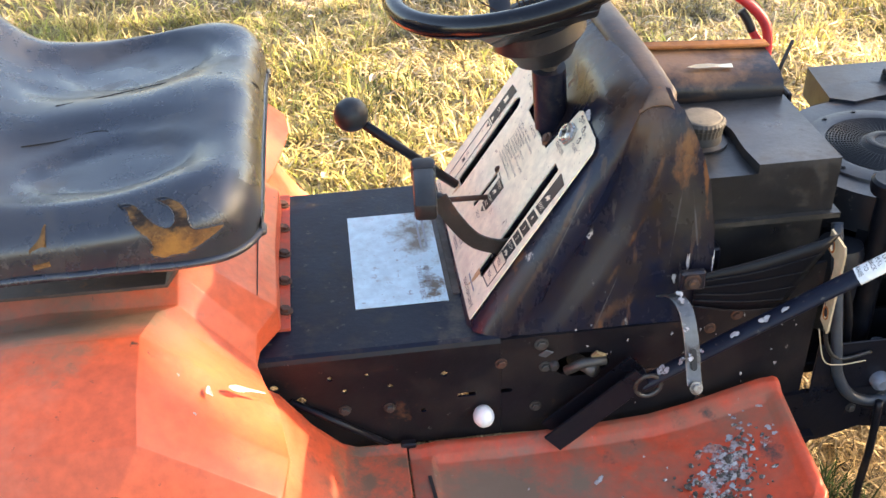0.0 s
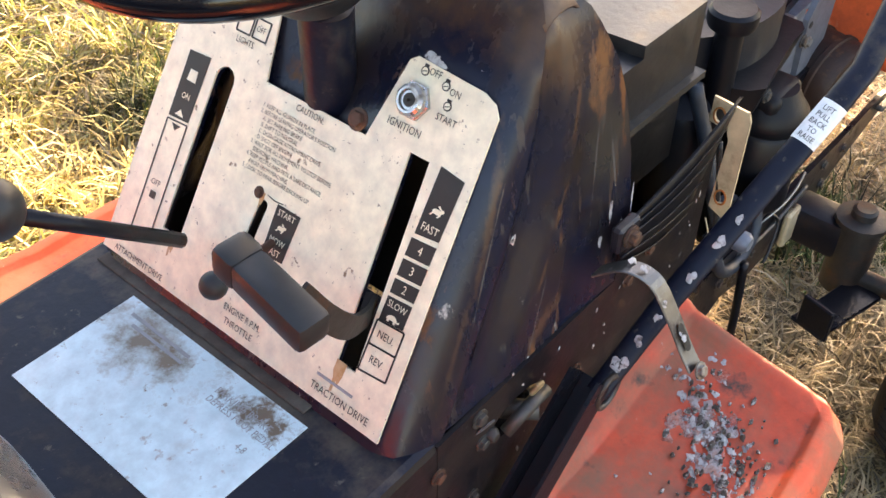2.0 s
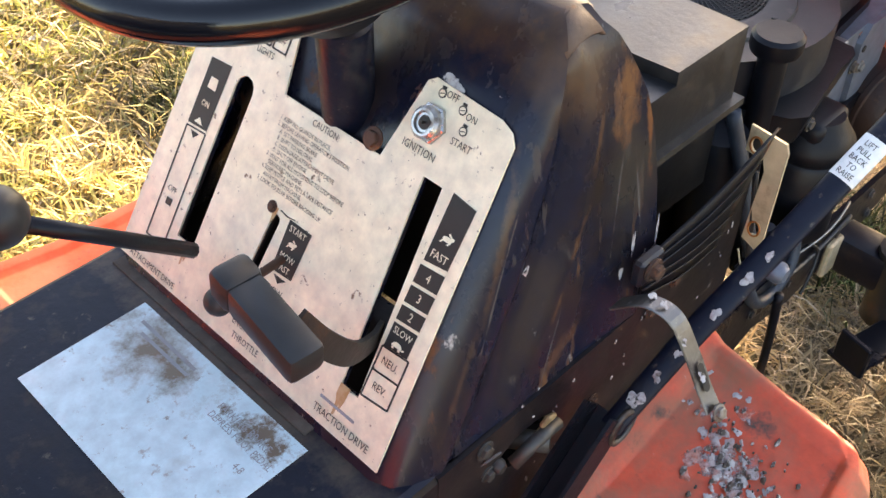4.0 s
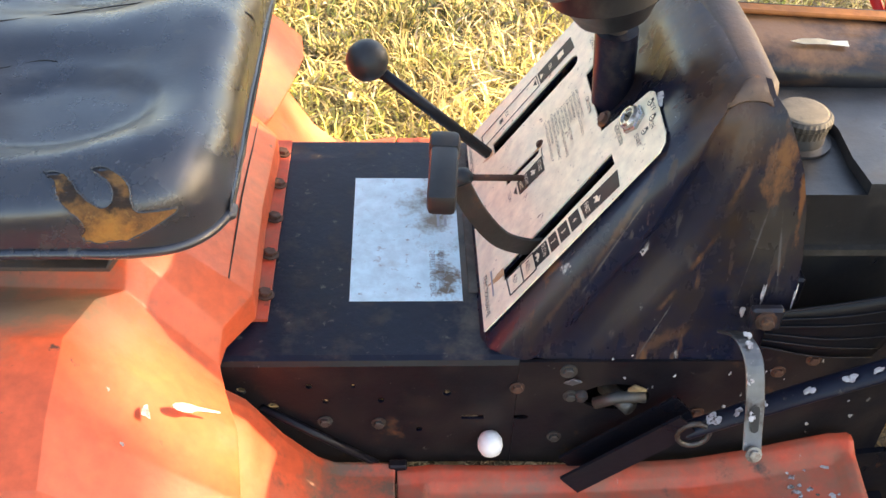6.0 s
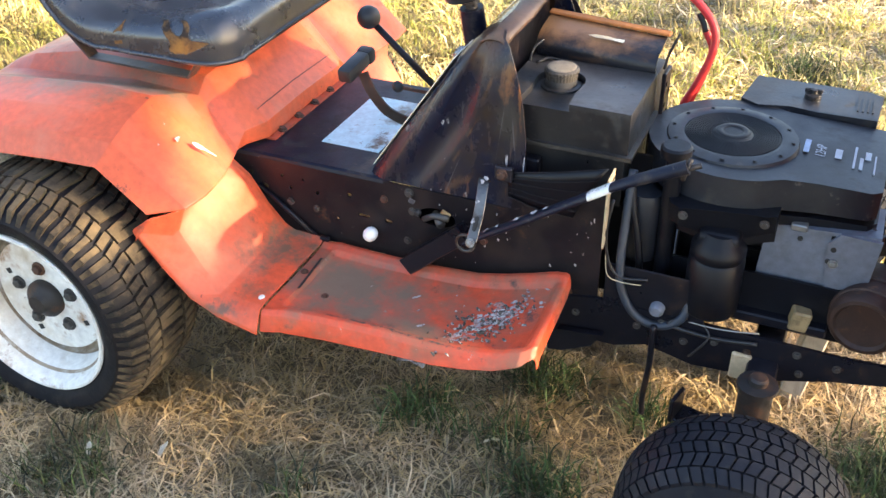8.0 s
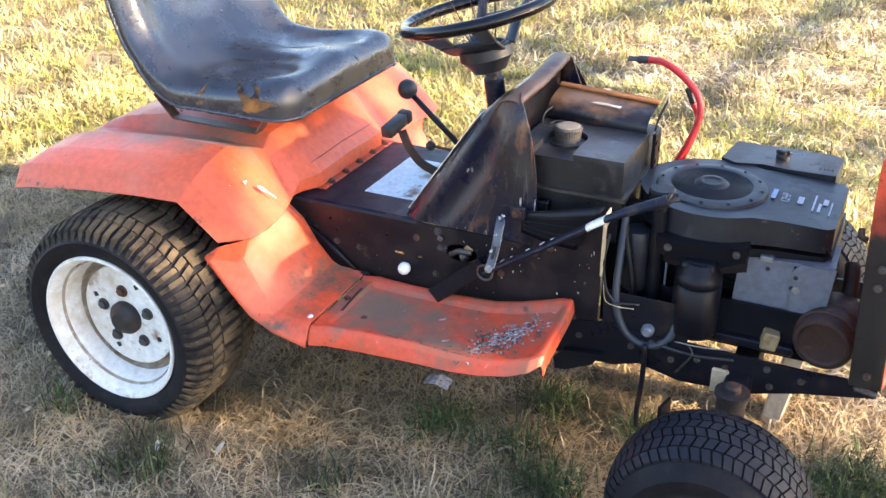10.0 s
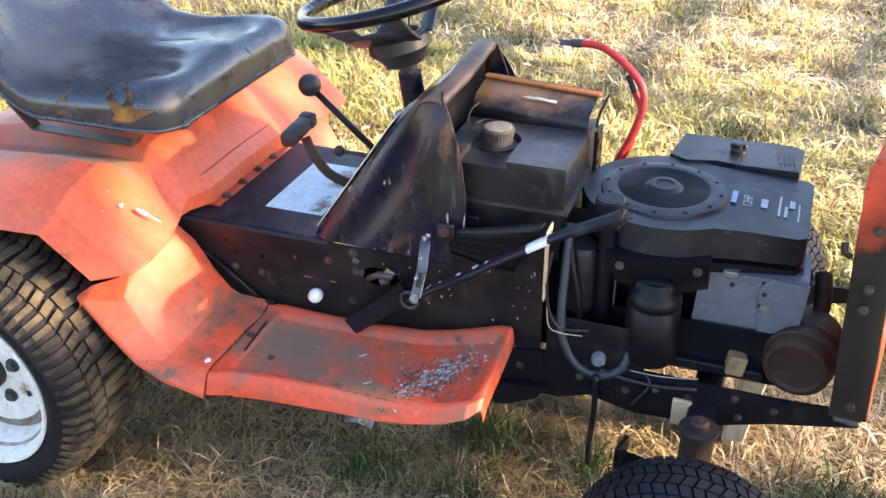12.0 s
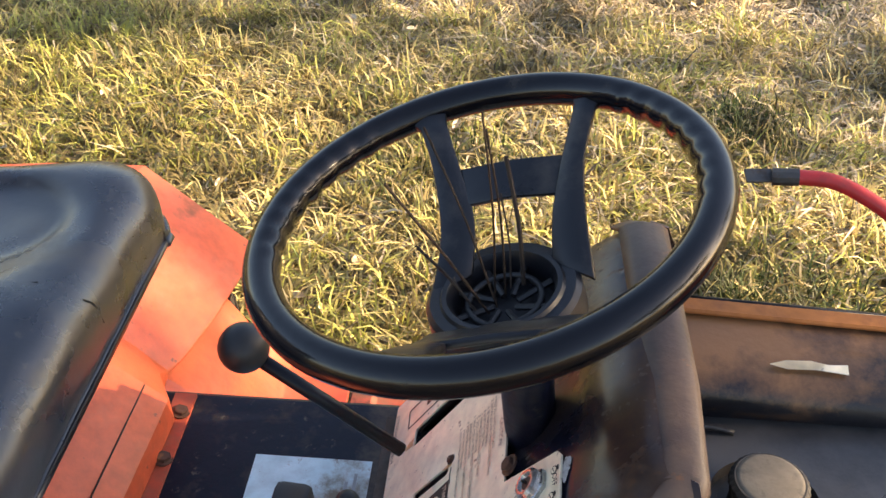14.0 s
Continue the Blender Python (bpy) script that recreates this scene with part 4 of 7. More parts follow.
box(bm, (0.40, CY, 0.292), (0.25, 0.42, 0.004))
part("firewall", bm, BLACK, cowl)
# folded ridge and far cheek of the open front
bm = bmesh.new()
ridge = []
for x, dz in ((0.494, -0.0060), (0.504, 0.0005), (0.513, 0.0032), (0.525, 0.0030), (0.534, 0.0010), (0.540, -0.004), (0.5415, -0.012)):
    ridge.append([(x - 0.003, CY - 0.170, 0.764 + dz), (x + 0.005, CY - 0.148, 0.7775 + dz), (x + 0.008, CY - 0.05, 0.7795 + dz), (x + 0.004, CY + 0.06, 0.783 + dz), (x, CY + 0.150, 0.786 + dz), (x - 0.006, CY + 0.166, 0.776 + dz)])
grid(ridge, 0.003, bm)
part("ridge_flange", bm, BROWN_PAINT, cowl, "rounded ridge rubbed to brown primer", True)
bm = bmesh.new()
prism(bm, [(0.525, 0.782), (0.543, 0.776), (0.578, 0.686), (0.592, 0.62), (0.592, 0.56), (0.525, 0.56)], 0.205, 0.209, "y")
part("cheek_plate", bm, BLACK_RUSTY, cowl)
bm = bmesh.new()
box(bm, (0.565, -0.182, 0.535), (0.035, 0.012, 0.030), None, 0.003, 1)
part("corner_tab", bm, BLACK_RUSTY, cowl)
bolt(cowl, (0.563, -0.1885, 0.537), (0, -1, 0), 0.008, 0.010, RUST)

# dusty foot strip between tunnel and panel
bm = bmesh.new()
box(bm, (0.2680, CY + 0.042, 0.4620), (0.018, 0.300, 0.0020), None, 0.0008, 1)
part("panel_foot", bm, BROWN_DUST, cowl)

# control panel with its slots and prints
poly = [(-0.139, 0.003), (0.240, 0.003), (0.232, 0.297), (0.224, 0.300), (0.118, 0.300), (0.106, 0.229), (-0.016, 0.229), (-0.031, 0.302), (-0.038, 0.307), (-0.108, 0.303), (-0.121, 0.298), (-0.128, 0.289)]
bm = bmesh.new()
A, B = [[bm.verts.new(pan(u, v, h)) for u, v in poly] for h in (0.0035, 0.0015)]
bm.faces.new(A)
bm.faces.new(B[::-1])
for i in range(len(poly)):
    j = (i + 1) % len(poly)
    bm.faces.new((A[i], B[i], B[j], A[j]))
cb = bmesh.new()
for s in SLOTS:
    slot_cutter(cb, s)
panel = part("control_panel", cut(mesh_of(bm), cb), PANEL_WHITE, tractor, "cream control panel with black print, grime and rust stains")


def on_panel(name, poly, mat, h=0.0042, thick=0.0004, label=""):
    bm = bmesh.new()
    A, B = [[bm.verts.new(pan(u, v, k)) for u, v in poly] for k in (h, h - thick)]
    bm.faces.new(A)
    bm.faces.new(B[::-1])
    for i in range(len(poly)):
        j = (i + 1) % len(poly)
        bm.faces.new((A[i], B[i], B[j], A[j]))
    return part(name, bm, mat, panel, label)


def frame_poly(name, p, w, mat):
    """A printed outline: four thin bars along the sides of the four-cornered p."""
    for i in range(4):
        a, b = Vector(p[i]), Vector(p[(i + 1) % 4])
        d = (b - a).normalized()
        n = Vector((-d.y, d.x)) * w / 2
        on_panel(name, [tuple(a + n), tuple(b + n), tuple(b - n), tuple(a - n)], mat)


def lettering(text, m, size, mat, parent, align='CENTER', squeeze=0.85):
    cu = bpy.data.curves.new("lettering", 'FONT')
    cu.body, cu.size, cu.align_x, cu.align_y = text, size, align, 'CENTER'
    cu.resolution_u = 2
    tmp = bpy.data.objects.new("tmp", cu)
    scene.collection.objects.link(tmp)
    me = bpy.data.meshes.new_from_object(tmp.evaluated_get(bpy.context.evaluated_depsgraph_get()))
    bpy.data.objects.remove(tmp)
    me.transform(m @ Matrix.Diagonal((squeeze, 1, 1, 1)))
    me.materials.clear()
    return part("lettering", me, mat, parent)


def panel_frame(u, v, turn=0.0, h=0.0048):
    """The pose of print on the panel, read from the seat."""
    x, y = Vector((0, -1, 0)), Vector((PX, 0, PZ))
    x, y = x * math.cos(turn) + y * math.sin(turn), y * math.cos(turn) - x * math.sin(turn)
    m = Matrix((x, y, x.cross(y))).transposed().to_4x4()
    m.translation = pan(u, v, h)
    return m


def say(text, u, v, size, mat=None, align='CENTER', turn=0.0):
    lettering(text, panel_frame(u, v, turn), size, mat or INK, panel, align)


def hare(u, v, k, mat):
    """A running hare, heading away from the far side."""
    on_panel("print", [(u + k * math.cos(q), v + 0.5 * k * math.sin(q)) for q in (i * math.pi / 6 for i in range(12))], mat, 0.0046)
    on_panel("print", [(u - 1.0 * k + 0.38 * k * math.cos(q), v + 0.4 * k + 0.34 * k * math.sin(q)) for q in (i * math.pi / 4 for i in range(8))], mat, 0.00465)
    on_panel("print", [(u - 0.9 * k, v + 0.6 * k), (u - 0.1 * k, v + 1.15 * k), (u + 0.15 * k, v + 0.95 * k), (u - 0.7 * k, v + 0.45 * k)], mat, 0.0047)
    for du in (-0.7, 0.8):
        on_panel("print", [(u + du * k, v - 0.2 * k), (u + (du + 0.5) * k, v - 0.85 * k), (u + (du + 0.2) * k, v - 0.9 * k), (u + (du - 0.25) * k, v - 0.3 * k)], mat, 0.0047)


def tortoise(u, v, k, mat):
    on_panel("print", [(u + k * math.cos(q), v + 0.8 * k * math.sin(q)) for q in (i * math.pi / 8 for i in range(9))], mat, 0.0046)
    on_panel("print", [(u - k - 0.1 * k, v + 0.25 * k), (u - 1.45 * k, v + 0.35 * k), (u - 1.45 * k, v + 0.05 * k), (u - 0.9 * k, v)], mat, 0.00465)
    for du in (-0.6, 0.6):
        on_panel("print", [(u + (du - 0.2) * k, v), (u + (du + 0.2) * k, v), (u + (du + 0.2) * k, v - 0.35 * k), (u + (du - 0.2) * k, v - 0.35 * k)], mat, 0.0047)


def key_mark(u, v):
    """A small ring with a bar under it, as printed round the key switch."""
    on_panel("print", [(u + 0.0040 * math.cos(q), v + 0.0040 * math.sin(q)) for q in (i * math.pi / 6 for i in range(12))], INK)
    on_panel("print", [(u + 0.0029 * math.cos(q), v + 0.0029 * math.sin(q)) for q in (i * math.pi / 6 for i in range(12))], PANEL_WHITE, 0.0045)
    on_panel("print", [(u + 0.0022, v - 0.0006), (u - 0.0022, v + 0.0010), (u - 0.0022, v + 0.0002), (u + 0.0022, v - 0.0014)], INK, 0.0048)
    on_panel("print", [(u + 0.0022, v + 0.0038), (u - 0.0022, v + 0.0038), (u - 0.0022, v + 0.0058), (u + 0.0022, v + 0.0058)], INK, 0.0044)


# traction scale
on_panel("print", [(-0.0965, 0.236), (-0.122, 0.233), (-0.121, 0.180), (-0.0965, 0.177)], INK)
for k, (va, vb, txt) in enumerate(((0.174, 0.158, "4"), (0.155, 0.140, "3"), (0.137, 0.124, "2"), (0.121, 0.099, "SLOW"))):
    on_panel("print", [(-0.0955, va - 0.001), (-0.121, va + 0.001), (-0.121, vb + 0.001), (-0.0955, vb - 0.001)], INK)
    say(txt, -0.1085, (va + vb) / 2 + (0.005 if txt == "SLOW" else 0), 0.0105 if len(txt) == 1 else 0.0085, PANEL_WHITE)
say("FAST", -0.109, 0.186, 0.0095, PANEL_WHITE)
hare(-0.109, 0.2015, 0.0048, PANEL_WHITE)
tortoise(-0.1075, 0.1025, 0.0056, PANEL_WHITE)
frame_poly("print", [(-0.0945, 0.097), (-0.1235, 0.099), (-0.124, 0.077), (-0.0945, 0.075)], 0.0016, INK)
frame_poly("print", [(-0.0945, 0.075), (-0.124, 0.077), (-0.1245, 0.053), (-0.0945, 0.050)], 0.0016, INK)
say("NEU.", -0.109, 0.087, 0.0095)
say("REV.", -0.1095, 0.064, 0.0095)
say("TRACTION DRIVE", -0.090, 0.014, 0.0100)
say("ENGINE R.P.M.", 0.040, 0.026, 0.0090)
say("THROTTLE", 0.040, 0.014, 0.0090)
say("ATTACHMENT DRIVE", 0.185, 0.010, 0.0090)
# throttle scale
on_panel("print", [(0.046, 0.137), (0.017, 0.137), (0.019, 0.091), (0.045, 0.089)], INK)
say("START", 0.0315, 0.131, 0.0085, PANEL_WHITE)
say("MOW", 0.032, 0.106, 0.0085, PANEL_WHITE)
say("FAST", 0.032, 0.096, 0.0085, PANEL_WHITE)
hare(0.033, 0.1185, 0.0042, PANEL_WHITE)
on_panel("print", [(0.024, 0.087), (0.040, 0.087), (0.032, 0.081)], INK)
say("SLOW", 0.032, 0.074, 0.0085)
# attachment drive scale
on_panel("print", [(0.208, 0.222), (0.179, 0.224), (0.181, 0.158), (0.209, 0.156)], INK)
say("ON", 0.194, 0.180, 0.0085, PANEL_WHITE)
on_panel("print", [(0.188, 0.195), (0.200, 0.195), (0.199, 0.206), (0.189, 0.206)], PANEL_WHITE, 0.0046)
on_panel("print", [(0.189, 0.160), (0.201, 0.160), (0.195, 0.166)], PANEL_WHITE, 0.0046)
frame_poly("print", [(0.181, 0.155), (0.209, 0.153), (0.210, 0.036), (0.182, 0.038)], 0.0014, INK)
on_panel("print", [(0.189, 0.151), (0.201, 0.151), (0.195, 0.145)], INK)
say("OFF", 0.196, 0.090, 0.0085)
on_panel("print", [(0.192, 0.074), (0.200, 0.074), (0.200, 0.081), (0.192, 0.081)], INK)
# ignition and lights
say("IGNITION", -0.050, 0.250, 0.0095)
say("OFF", -0.060, 0.300, 0.0085)
say("ON", -0.084, 0.292, 0.0085)
say("START", -0.085, 0.270, 0.0085)
for u, v in ((-0.049, 0.2985), (-0.073, 0.2945), (-0.081, 0.2805)):
    key_mark(u, v)
on_panel("print", [(-0.058, 0.0265), (-0.100, 0.0265), (-0.100, 0.0240), (-0.058, 0.0240)], INK_FADED)
on_panel("print", [(0.060, 0.1385), (0.050, 0.1370), (0.040, 0.1385), (0.040, 0.1393), (0.050, 0.1380), (0.060, 0.1393)], INK)
say("LIGHTS", 0.145, 0.252, 0.0085)
for u in (0.152, 0.131):
    frame_poly("print", [(u + 0.009, 0.277), (u - 0.009, 0.277), (u - 0.009, 0.259), (u + 0.009, 0.259)], 0.0016, INK)
say("OFF", 0.131, 0.268, 0.0075)
# the caution text
say("CAUTION:", 0.046, 0.222, 0.0085)
for k, line in enumerate(("1. KEEP ALL GUARDS IN PLACE.", "2. BEFORE LEAVING OPERATOR'S POSITION", "    A. SET PARKING BRAKE", "    B. SHIFT TO NEUTRAL", "    C. DISENGAGE ATTACHMENT DRIVE", "    D. SHUT OFF ENGINE", "3. WAIT FOR ALL MOVEMENT TO STOP BEFORE",
                          "    SERVICING MACHINE.", "4. KEEP PEOPLE AND PETS A SAFE DISTANCE", "    AWAY FROM MACHINE.", "5. LOOK TO REAR BEFORE BACKING UP.")):
    say(line, 0.100, 0.2105 - 0.0058 * k, 0.0056, None, 'LEFT')
# rust runs below the slots
RUN = [(-0.078, 0.047, 0.012, 0.030), (0.152, 0.054, 0.010, 0.022), (0.066, 0.139, 0.006, 0.016)]
for u, v, w, h in RUN:
    on_panel("rust_stain", [(u - w / 2, v), (u + w / 2, v), (u + w * 0.50, v - h * 0.35), (u + w * 0.28, v - h * 0.55), (u + w * 0.22, v - h), (u + w * 0.02, v - h * 0.95), (u - w * 0.05, v - h * 0.6), (u - w * 0.22, v - h * 0.8), (u - w * 0.42, v - h * 0.45)], RUST_STAIN, 0.0039, 0.0002)
# ignition switch
m = Matrix.Translation(pan(-0.050, 0.273, 0.003)) @ Vector((-PZ, 0, PX)).to_track_quat("Z", "Y").to_matrix().to_4x4()
bm = bmesh.new()
lathe(bm, [(0, 0), (0.0165, 0), (0.0165, 0.004), (0.0150, 0.0055), (0, 0.0055)], 6, m)
lathe(bm, [(0.0140, 0.0055), (0.0135, 0.009), (0.0110, 0.0115), (0.0090, 0.0115), (0.0080, 0.0090), (0, 0.0090)], 28, m)
switch = part("ignition_switch", bm, CHROME, panel, "worn chrome key switch")
bm = bmesh.new()
lathe(bm, [(0, 0.0088), (0.0058, 0.0088), (0.0058, 0.0094), (0, 0.0094)], 16, m)
box(bm, m @ Vector((0, 0, 0.0098)), (0.002, 0.002, 0.008), m.to_3x3())
part("keyhole", bm, INK, switch)
bolt(panel, pan(0.071, 0.137, 0.003), (-PZ, 0, PX), 0.004, 0.004, RUST)
bolt(cowl, pan(-0.004, 0.238, 0.004), (-PZ, 0, PX), 0.007, 0.006, RUST)
# print on the tunnel decal, read from the seat
mm = Matrix(((0, 1, 0), (-1, 0, 0), (0, 0, 1))).to_4x4()
for txt, x, y, sz in (("PARKING BRAKE", 0.228, -0.020, 0.011), ("DEPRESS FOOT PEDAL", 0.217, -0.028, 0.010), ("4-8", 0.199, -0.050, 0.010)):
    q = mm.copy()
    q.translation = (x, y, 0.4622)
    lettering(txt, q, sz, INK_FADED, decal)
for k in range(2):
    bm = bmesh.new()
    box(bm, (0.236 - 0.009 * k, 0.105 - 0.006 * k, 0.4620), (0.0035, 0.085 - 0.012 * (k % 2), 0.0003))
    part("print", bm, INK_FADED, decal)

# levers
bm = bmesh.new()
tube(bm, [(0.291, 0.124, 0.532), (0.139, 0.124, 0.664)], 0.0075, 10)
lever = part("attachment_lever", bm, BLACK, tractor, "black rod lever", True)
bm = bmesh.new()
bmesh.ops.create_uvsphere(bm, u_segments=24, v_segments=16, radius=0.0255, matrix=Matrix.Translation((0.139, 0.124, 0.666)))
part("ball_knob", bm, KNOB_BLACK, lever, "matt black ball knob", True)
bm = bmesh.new()
tube(bm, [(0.325, 0.033, 0.560), (0.255, 0.024, 0.567)], 0.004, 8)
lever = part("throttle_lever", bm, RUST, tractor, "thin rusty throttle lever", True)
bm = bmesh.new()
bmesh.ops.create_uvsphere(bm, u_segments=20, v_segments=12, radius=0.0125, matrix=Matrix.Translation((0.252, 0.024, 0.567)))
part("ball_knob", bm, KNOB_BLACK, lever, "", True)
# traction lever: a flat bent arm with a box grip
line = curve_pts([(0.335, -0.082, 0.548), (0.315, -0.092, 0.556), (0.285, -0.104, 0.578), (0.258, -0.108, 0.615), (0.240, -0.104, 0.648)], 6)
bm = bmesh.new()
L, R = [], []
for k, p in enumerate(line):
    d = (line[min(k + 1, len(line) - 1)] - line[max(k - 1, 0)]).normalized()
    n = d.cross(Vector((0, 1, 0))).normalized()
    L.append(p + n * 0.011)
    R.append(p - n * 0.011)
grid([L, R], 0.004, bm)
lever = part("traction_lever", bm, RUSTY_BLACK, tractor, "bent flat steel drive lever, rusty black")
gd = (Vector((0.219, -0.140, 0.651)) - Vector((0.226, -0.045, 0.667)))
gm = gd.to_track_quat("Z", "Y").to_matrix()
gc = (Vector((0.219, -0.140, 0.651)) + Vector((0.226, -0.045, 0.667))) / 2
bm = bmesh.new()
box(bm, gc + gd * 0.12, (0.030, 0.028, 0.078), gm, 0.006, 2)
part("grip", bm, KNOB_BLACK, lever, "black plastic box grip", True, 40)
bm = bmesh.new()
box(bm, gc - gd * 0.37, (0.033, 0.031, 0.026), gm, 0.007, 2)
part("grip_cap", bm, KNOB_BLACK, lever, "", True, 40)

# step plates and footrests
def step_rows():
    return [[(-0.040, -0.185, 0.446), (-0.036, -0.20, 0.450), (-0.006, -0.395, 0.452), (-0.012, -0.412, 0.449), (-0.045, -0.450, 0.446), (-0.047, -0.452, 0.442)],
            [(0.004, -0.185, 0.412), (0.008, -0.20, 0.416), (-0.014, -0.412, 0.404), (-0.022, -0.420, 0.396), (-0.086, -0.456, 0.416), (-0.088, -0.458, 0.408)],
            [(0.042, -0.185, 0.352), (0.047, -0.20, 0.354), (0.032, -0.412, 0.328), (0.026, -0.420, 0.321), (-0.028, -0.453, 0.347), (-0.030, -0.455, 0.339)],
            [(0.080, -0.185, 0.310), (0.085, -0.20, 0.306), (0.074, -0.414, 0.287), (0.068, -0.422, 0.280), (0.026, -0.452, 0.290), (0.024, -0.454, 0.281)],
            [(0.102, -0.185, 0.300), (0.106, -0.20, 0.294), (0.114, -0.422, 0.284), (0.112, -0.431, 0.278), (0.084, -0.452, 0.262), (0.082, -0.454, 0.253)],
            [(0.172, -0.185, 0.298), (0.172, -0.20, 0.290), (0.172, -0.425, 0.288), (0.172, -0.440, 0.283), (0.172, -0.459, 0.247), (0.172, -0.459, 0.240)]]


def tray_drop(x, y):
    """How far the turned-up front sags towards its outer corner."""
    return 0.17 * max(0.0, -0.187 - y) * max(0.0, min(1.0, (x - 0.46) / 0.2))


def tray_rows():
    out = []
    for x, z, sink in ((0.174, 0.288, 0), (0.186, 0.289, 0), (0.205, 0.291, 0), (0.212, 0.283, 1), (0.30, 0.280, 1), (0.42, 0.282, 1), (0.52, 0.289, 1), (0.58, 0.303, 1), (0.64, 0.322, 1), (0.682, 0.338, 1), (0.690, 0.349, 0), (0.700, 0.352, 0), (0.707, 0.349, 0), (0.710, 0.335, 0), (0.711, 0.318, 0)):
        taper = max(0.0, (x - 0.665) / 0.046)
        yo = float(np.interp(x, (0.174, 0.30, 0.55, 0.665, 0.711), (-0.444, -0.424, -0.414, -0.408, -0.406))) + 0.030 * taper ** 2.2
        yi = -0.187 - 0.006 * taper
        rim = z + (0.010 if sink else 0.0)
        lip = float(np.interp(x, (0.174, 0.45, 0.58, 0.68, 0.711), (0.034, 0.030, 0.020, 0.010, 0.002)))
        ys = (yi, yi - 0.010, yi - 0.022, yi - 0.030, (yi + yo) / 2, yo + 0.030, yo + 0.022, yo + 0.008, yo, yo - 0.010)
        zs = (rim + 0.006, rim + 0.007, rim, z, z - 0.002, z, rim - 0.002, rim - 0.001, rim - 0.010, rim - lip - 0.010)
        out.append([(x, y, h - tray_drop(x, y)) for y, h in zip(ys, zs)])
    return out


for near in (True, False):
    rr = step_rows() if near else mirror(step_rows())
    part("step_plate", bevelled(grid(rr, 0.003), 0.0025, 2, 14), STEP_ORANGE, tractor, "orange steel step plate under the fender", True, 18)
    rr = tray_rows() if near else mirror(tray_rows())
    tray = part("footrest", bevelled(grid(rr, 0.003), 0.0022, 2, 16), ORANGE_WORN, tractor, "scuffed orange steel footrest with a turned-up front", True, 22)
    if near:
        for x, y, z, mt in ((0.158, -0.408, 0.289, WHITE_PLASTIC), (0.190, -0.30, 0.290, RUST), (0.26, -0.345, 0.279, RUST)):
            bolt(tray, (x, y, z), (0, 0, 1), 0.0055, 0.005, mt)
        bm = bmesh.new()
        box(bm, (0.203, -0.30, 0.2910), (0.005, 0.11, 0.001), Euler((0, 0, radians(5))).to_matrix())
        part("scrape", bm, INK, tray)
        bm = bmesh.new()
        tube(bm, [(0.02, -0.176, 0.39), (0.15, -0.182, 0.295)], 0.005, 8)
        part("brace_rod", bm, BLACK, tray, "", True)
        bm = bmesh.new()
        box(bm, (0.175, -0.187, 0.285), (0.022, 0.012, 0.035), None, 0.002, 1)
        part("hanger", bm, BLACK, tray)

# ---- seat ----
SY = 0.053
SEAT_LINE = [(0.012, 0.672), (0.016, 0.698), (0.012, 0.733), (-0.016, 0.757), (-0.075, 0.756), (-0.16, 0.744), (-0.27, 0.738), (-0.340, 0.752), (-0.392, 0.800), (-0.425, 0.87), (-0.455, 0.96), (-0.48, 1.05), (-0.492, 1.09), (-0.515, 1.105), (-0.540, 1.085)]
seat_c = [Vector((p.x, 0, p.z)) for p in curve_pts([(x, 0, z) for x, z in SEAT_LINE], 6)]
NU, NV = len(seat_c), 72


def seat_pt(k, v, h=0.0):
    """A place on the seat: k along its middle line (a row number, may be broken), v from -1 to 1 across, h above the vinyl."""
    i = min(int(k), NU - 2)
    f = k - i
    c = seat_c[i].lerp(seat_c[i + 1], f)
    d = (seat_c[min(i + 1, NU - 1)] - seat_c[max(i - 1, 0)]).normalized()
    n = Vector((d.z, 0, -d.x))
    t = k / (NU - 1)
    hw = 0.295
    R, gap = 0.085, 0.017 - (c.x if t > 0.06 else 0.013)
    if t < 0.5 and gap < R:                                           # rounded front corners
        hw += math.sqrt(max(0.0, R * R - (R - gap) ** 2)) - R
    if t > 0.55:
        hw -= 0.03 * ((t - 0.55) / 0.45) ** 1.5
    a = abs(v)
    y = hw * v
    cushion = min(1.0, max(0.0, (0.56 - t) / 0.12))
    depth = cushion * max(0.0, min(0.088, c.z - 0.672)) + (1 - cushion) * 0.035
    drop = depth * (1 - (1 - a ** 5.0) ** (1 / 5.0)) if a < 1 else depth
    x_, z_ = c.x, c.z
    on = 1 / (1 + math.exp((t - 0.50) * 60))                          # the cushion, not the backrest
    lift = (0.007 + 0.010 * (1 - on)) * math.exp(-((a - 0.82) / 0.13) ** 2) * min(1, max(0, t - 0.08) * 5)
    lift += 0.007 * math.exp(-(v / 0.17) ** 2) * math.exp(-((t - 0.33) / 0.16) ** 2)
    pad = math.hypot((x_ + 0.160) / 0.102, (a - (0.50 if v < 0 else 0.53)) / (0.205 if v < 0 else 0.27))
    dip = math.hypot((x_ + 0.185) / 0.155, (a - 0.47) / 0.33)
    lift -= on * (0.0085 / (1 + math.exp((pad - 1) * 42)) + 0.010 / (1 + math.exp((dip - 1) * 13)))
    e2 = math.hypot((z_ - 0.93) / 0.13, v / 0.62)
    lift -= 0.012 / (1 + math.exp((e2 - 1) * 14)) if t > 0.5 else 0
    lift += 0.0035 * noise.noise((x_ * 10, y * 10, z_ * 10)) + 0.0012 * noise.noise((x_ * 30, y * 30, z_ * 30))
    p = c + n * (lift + h) - (n * (1 - cushion) + Vector((0, 0, cushion))) * drop
    return Vector((p.x, SY + y, p.z))


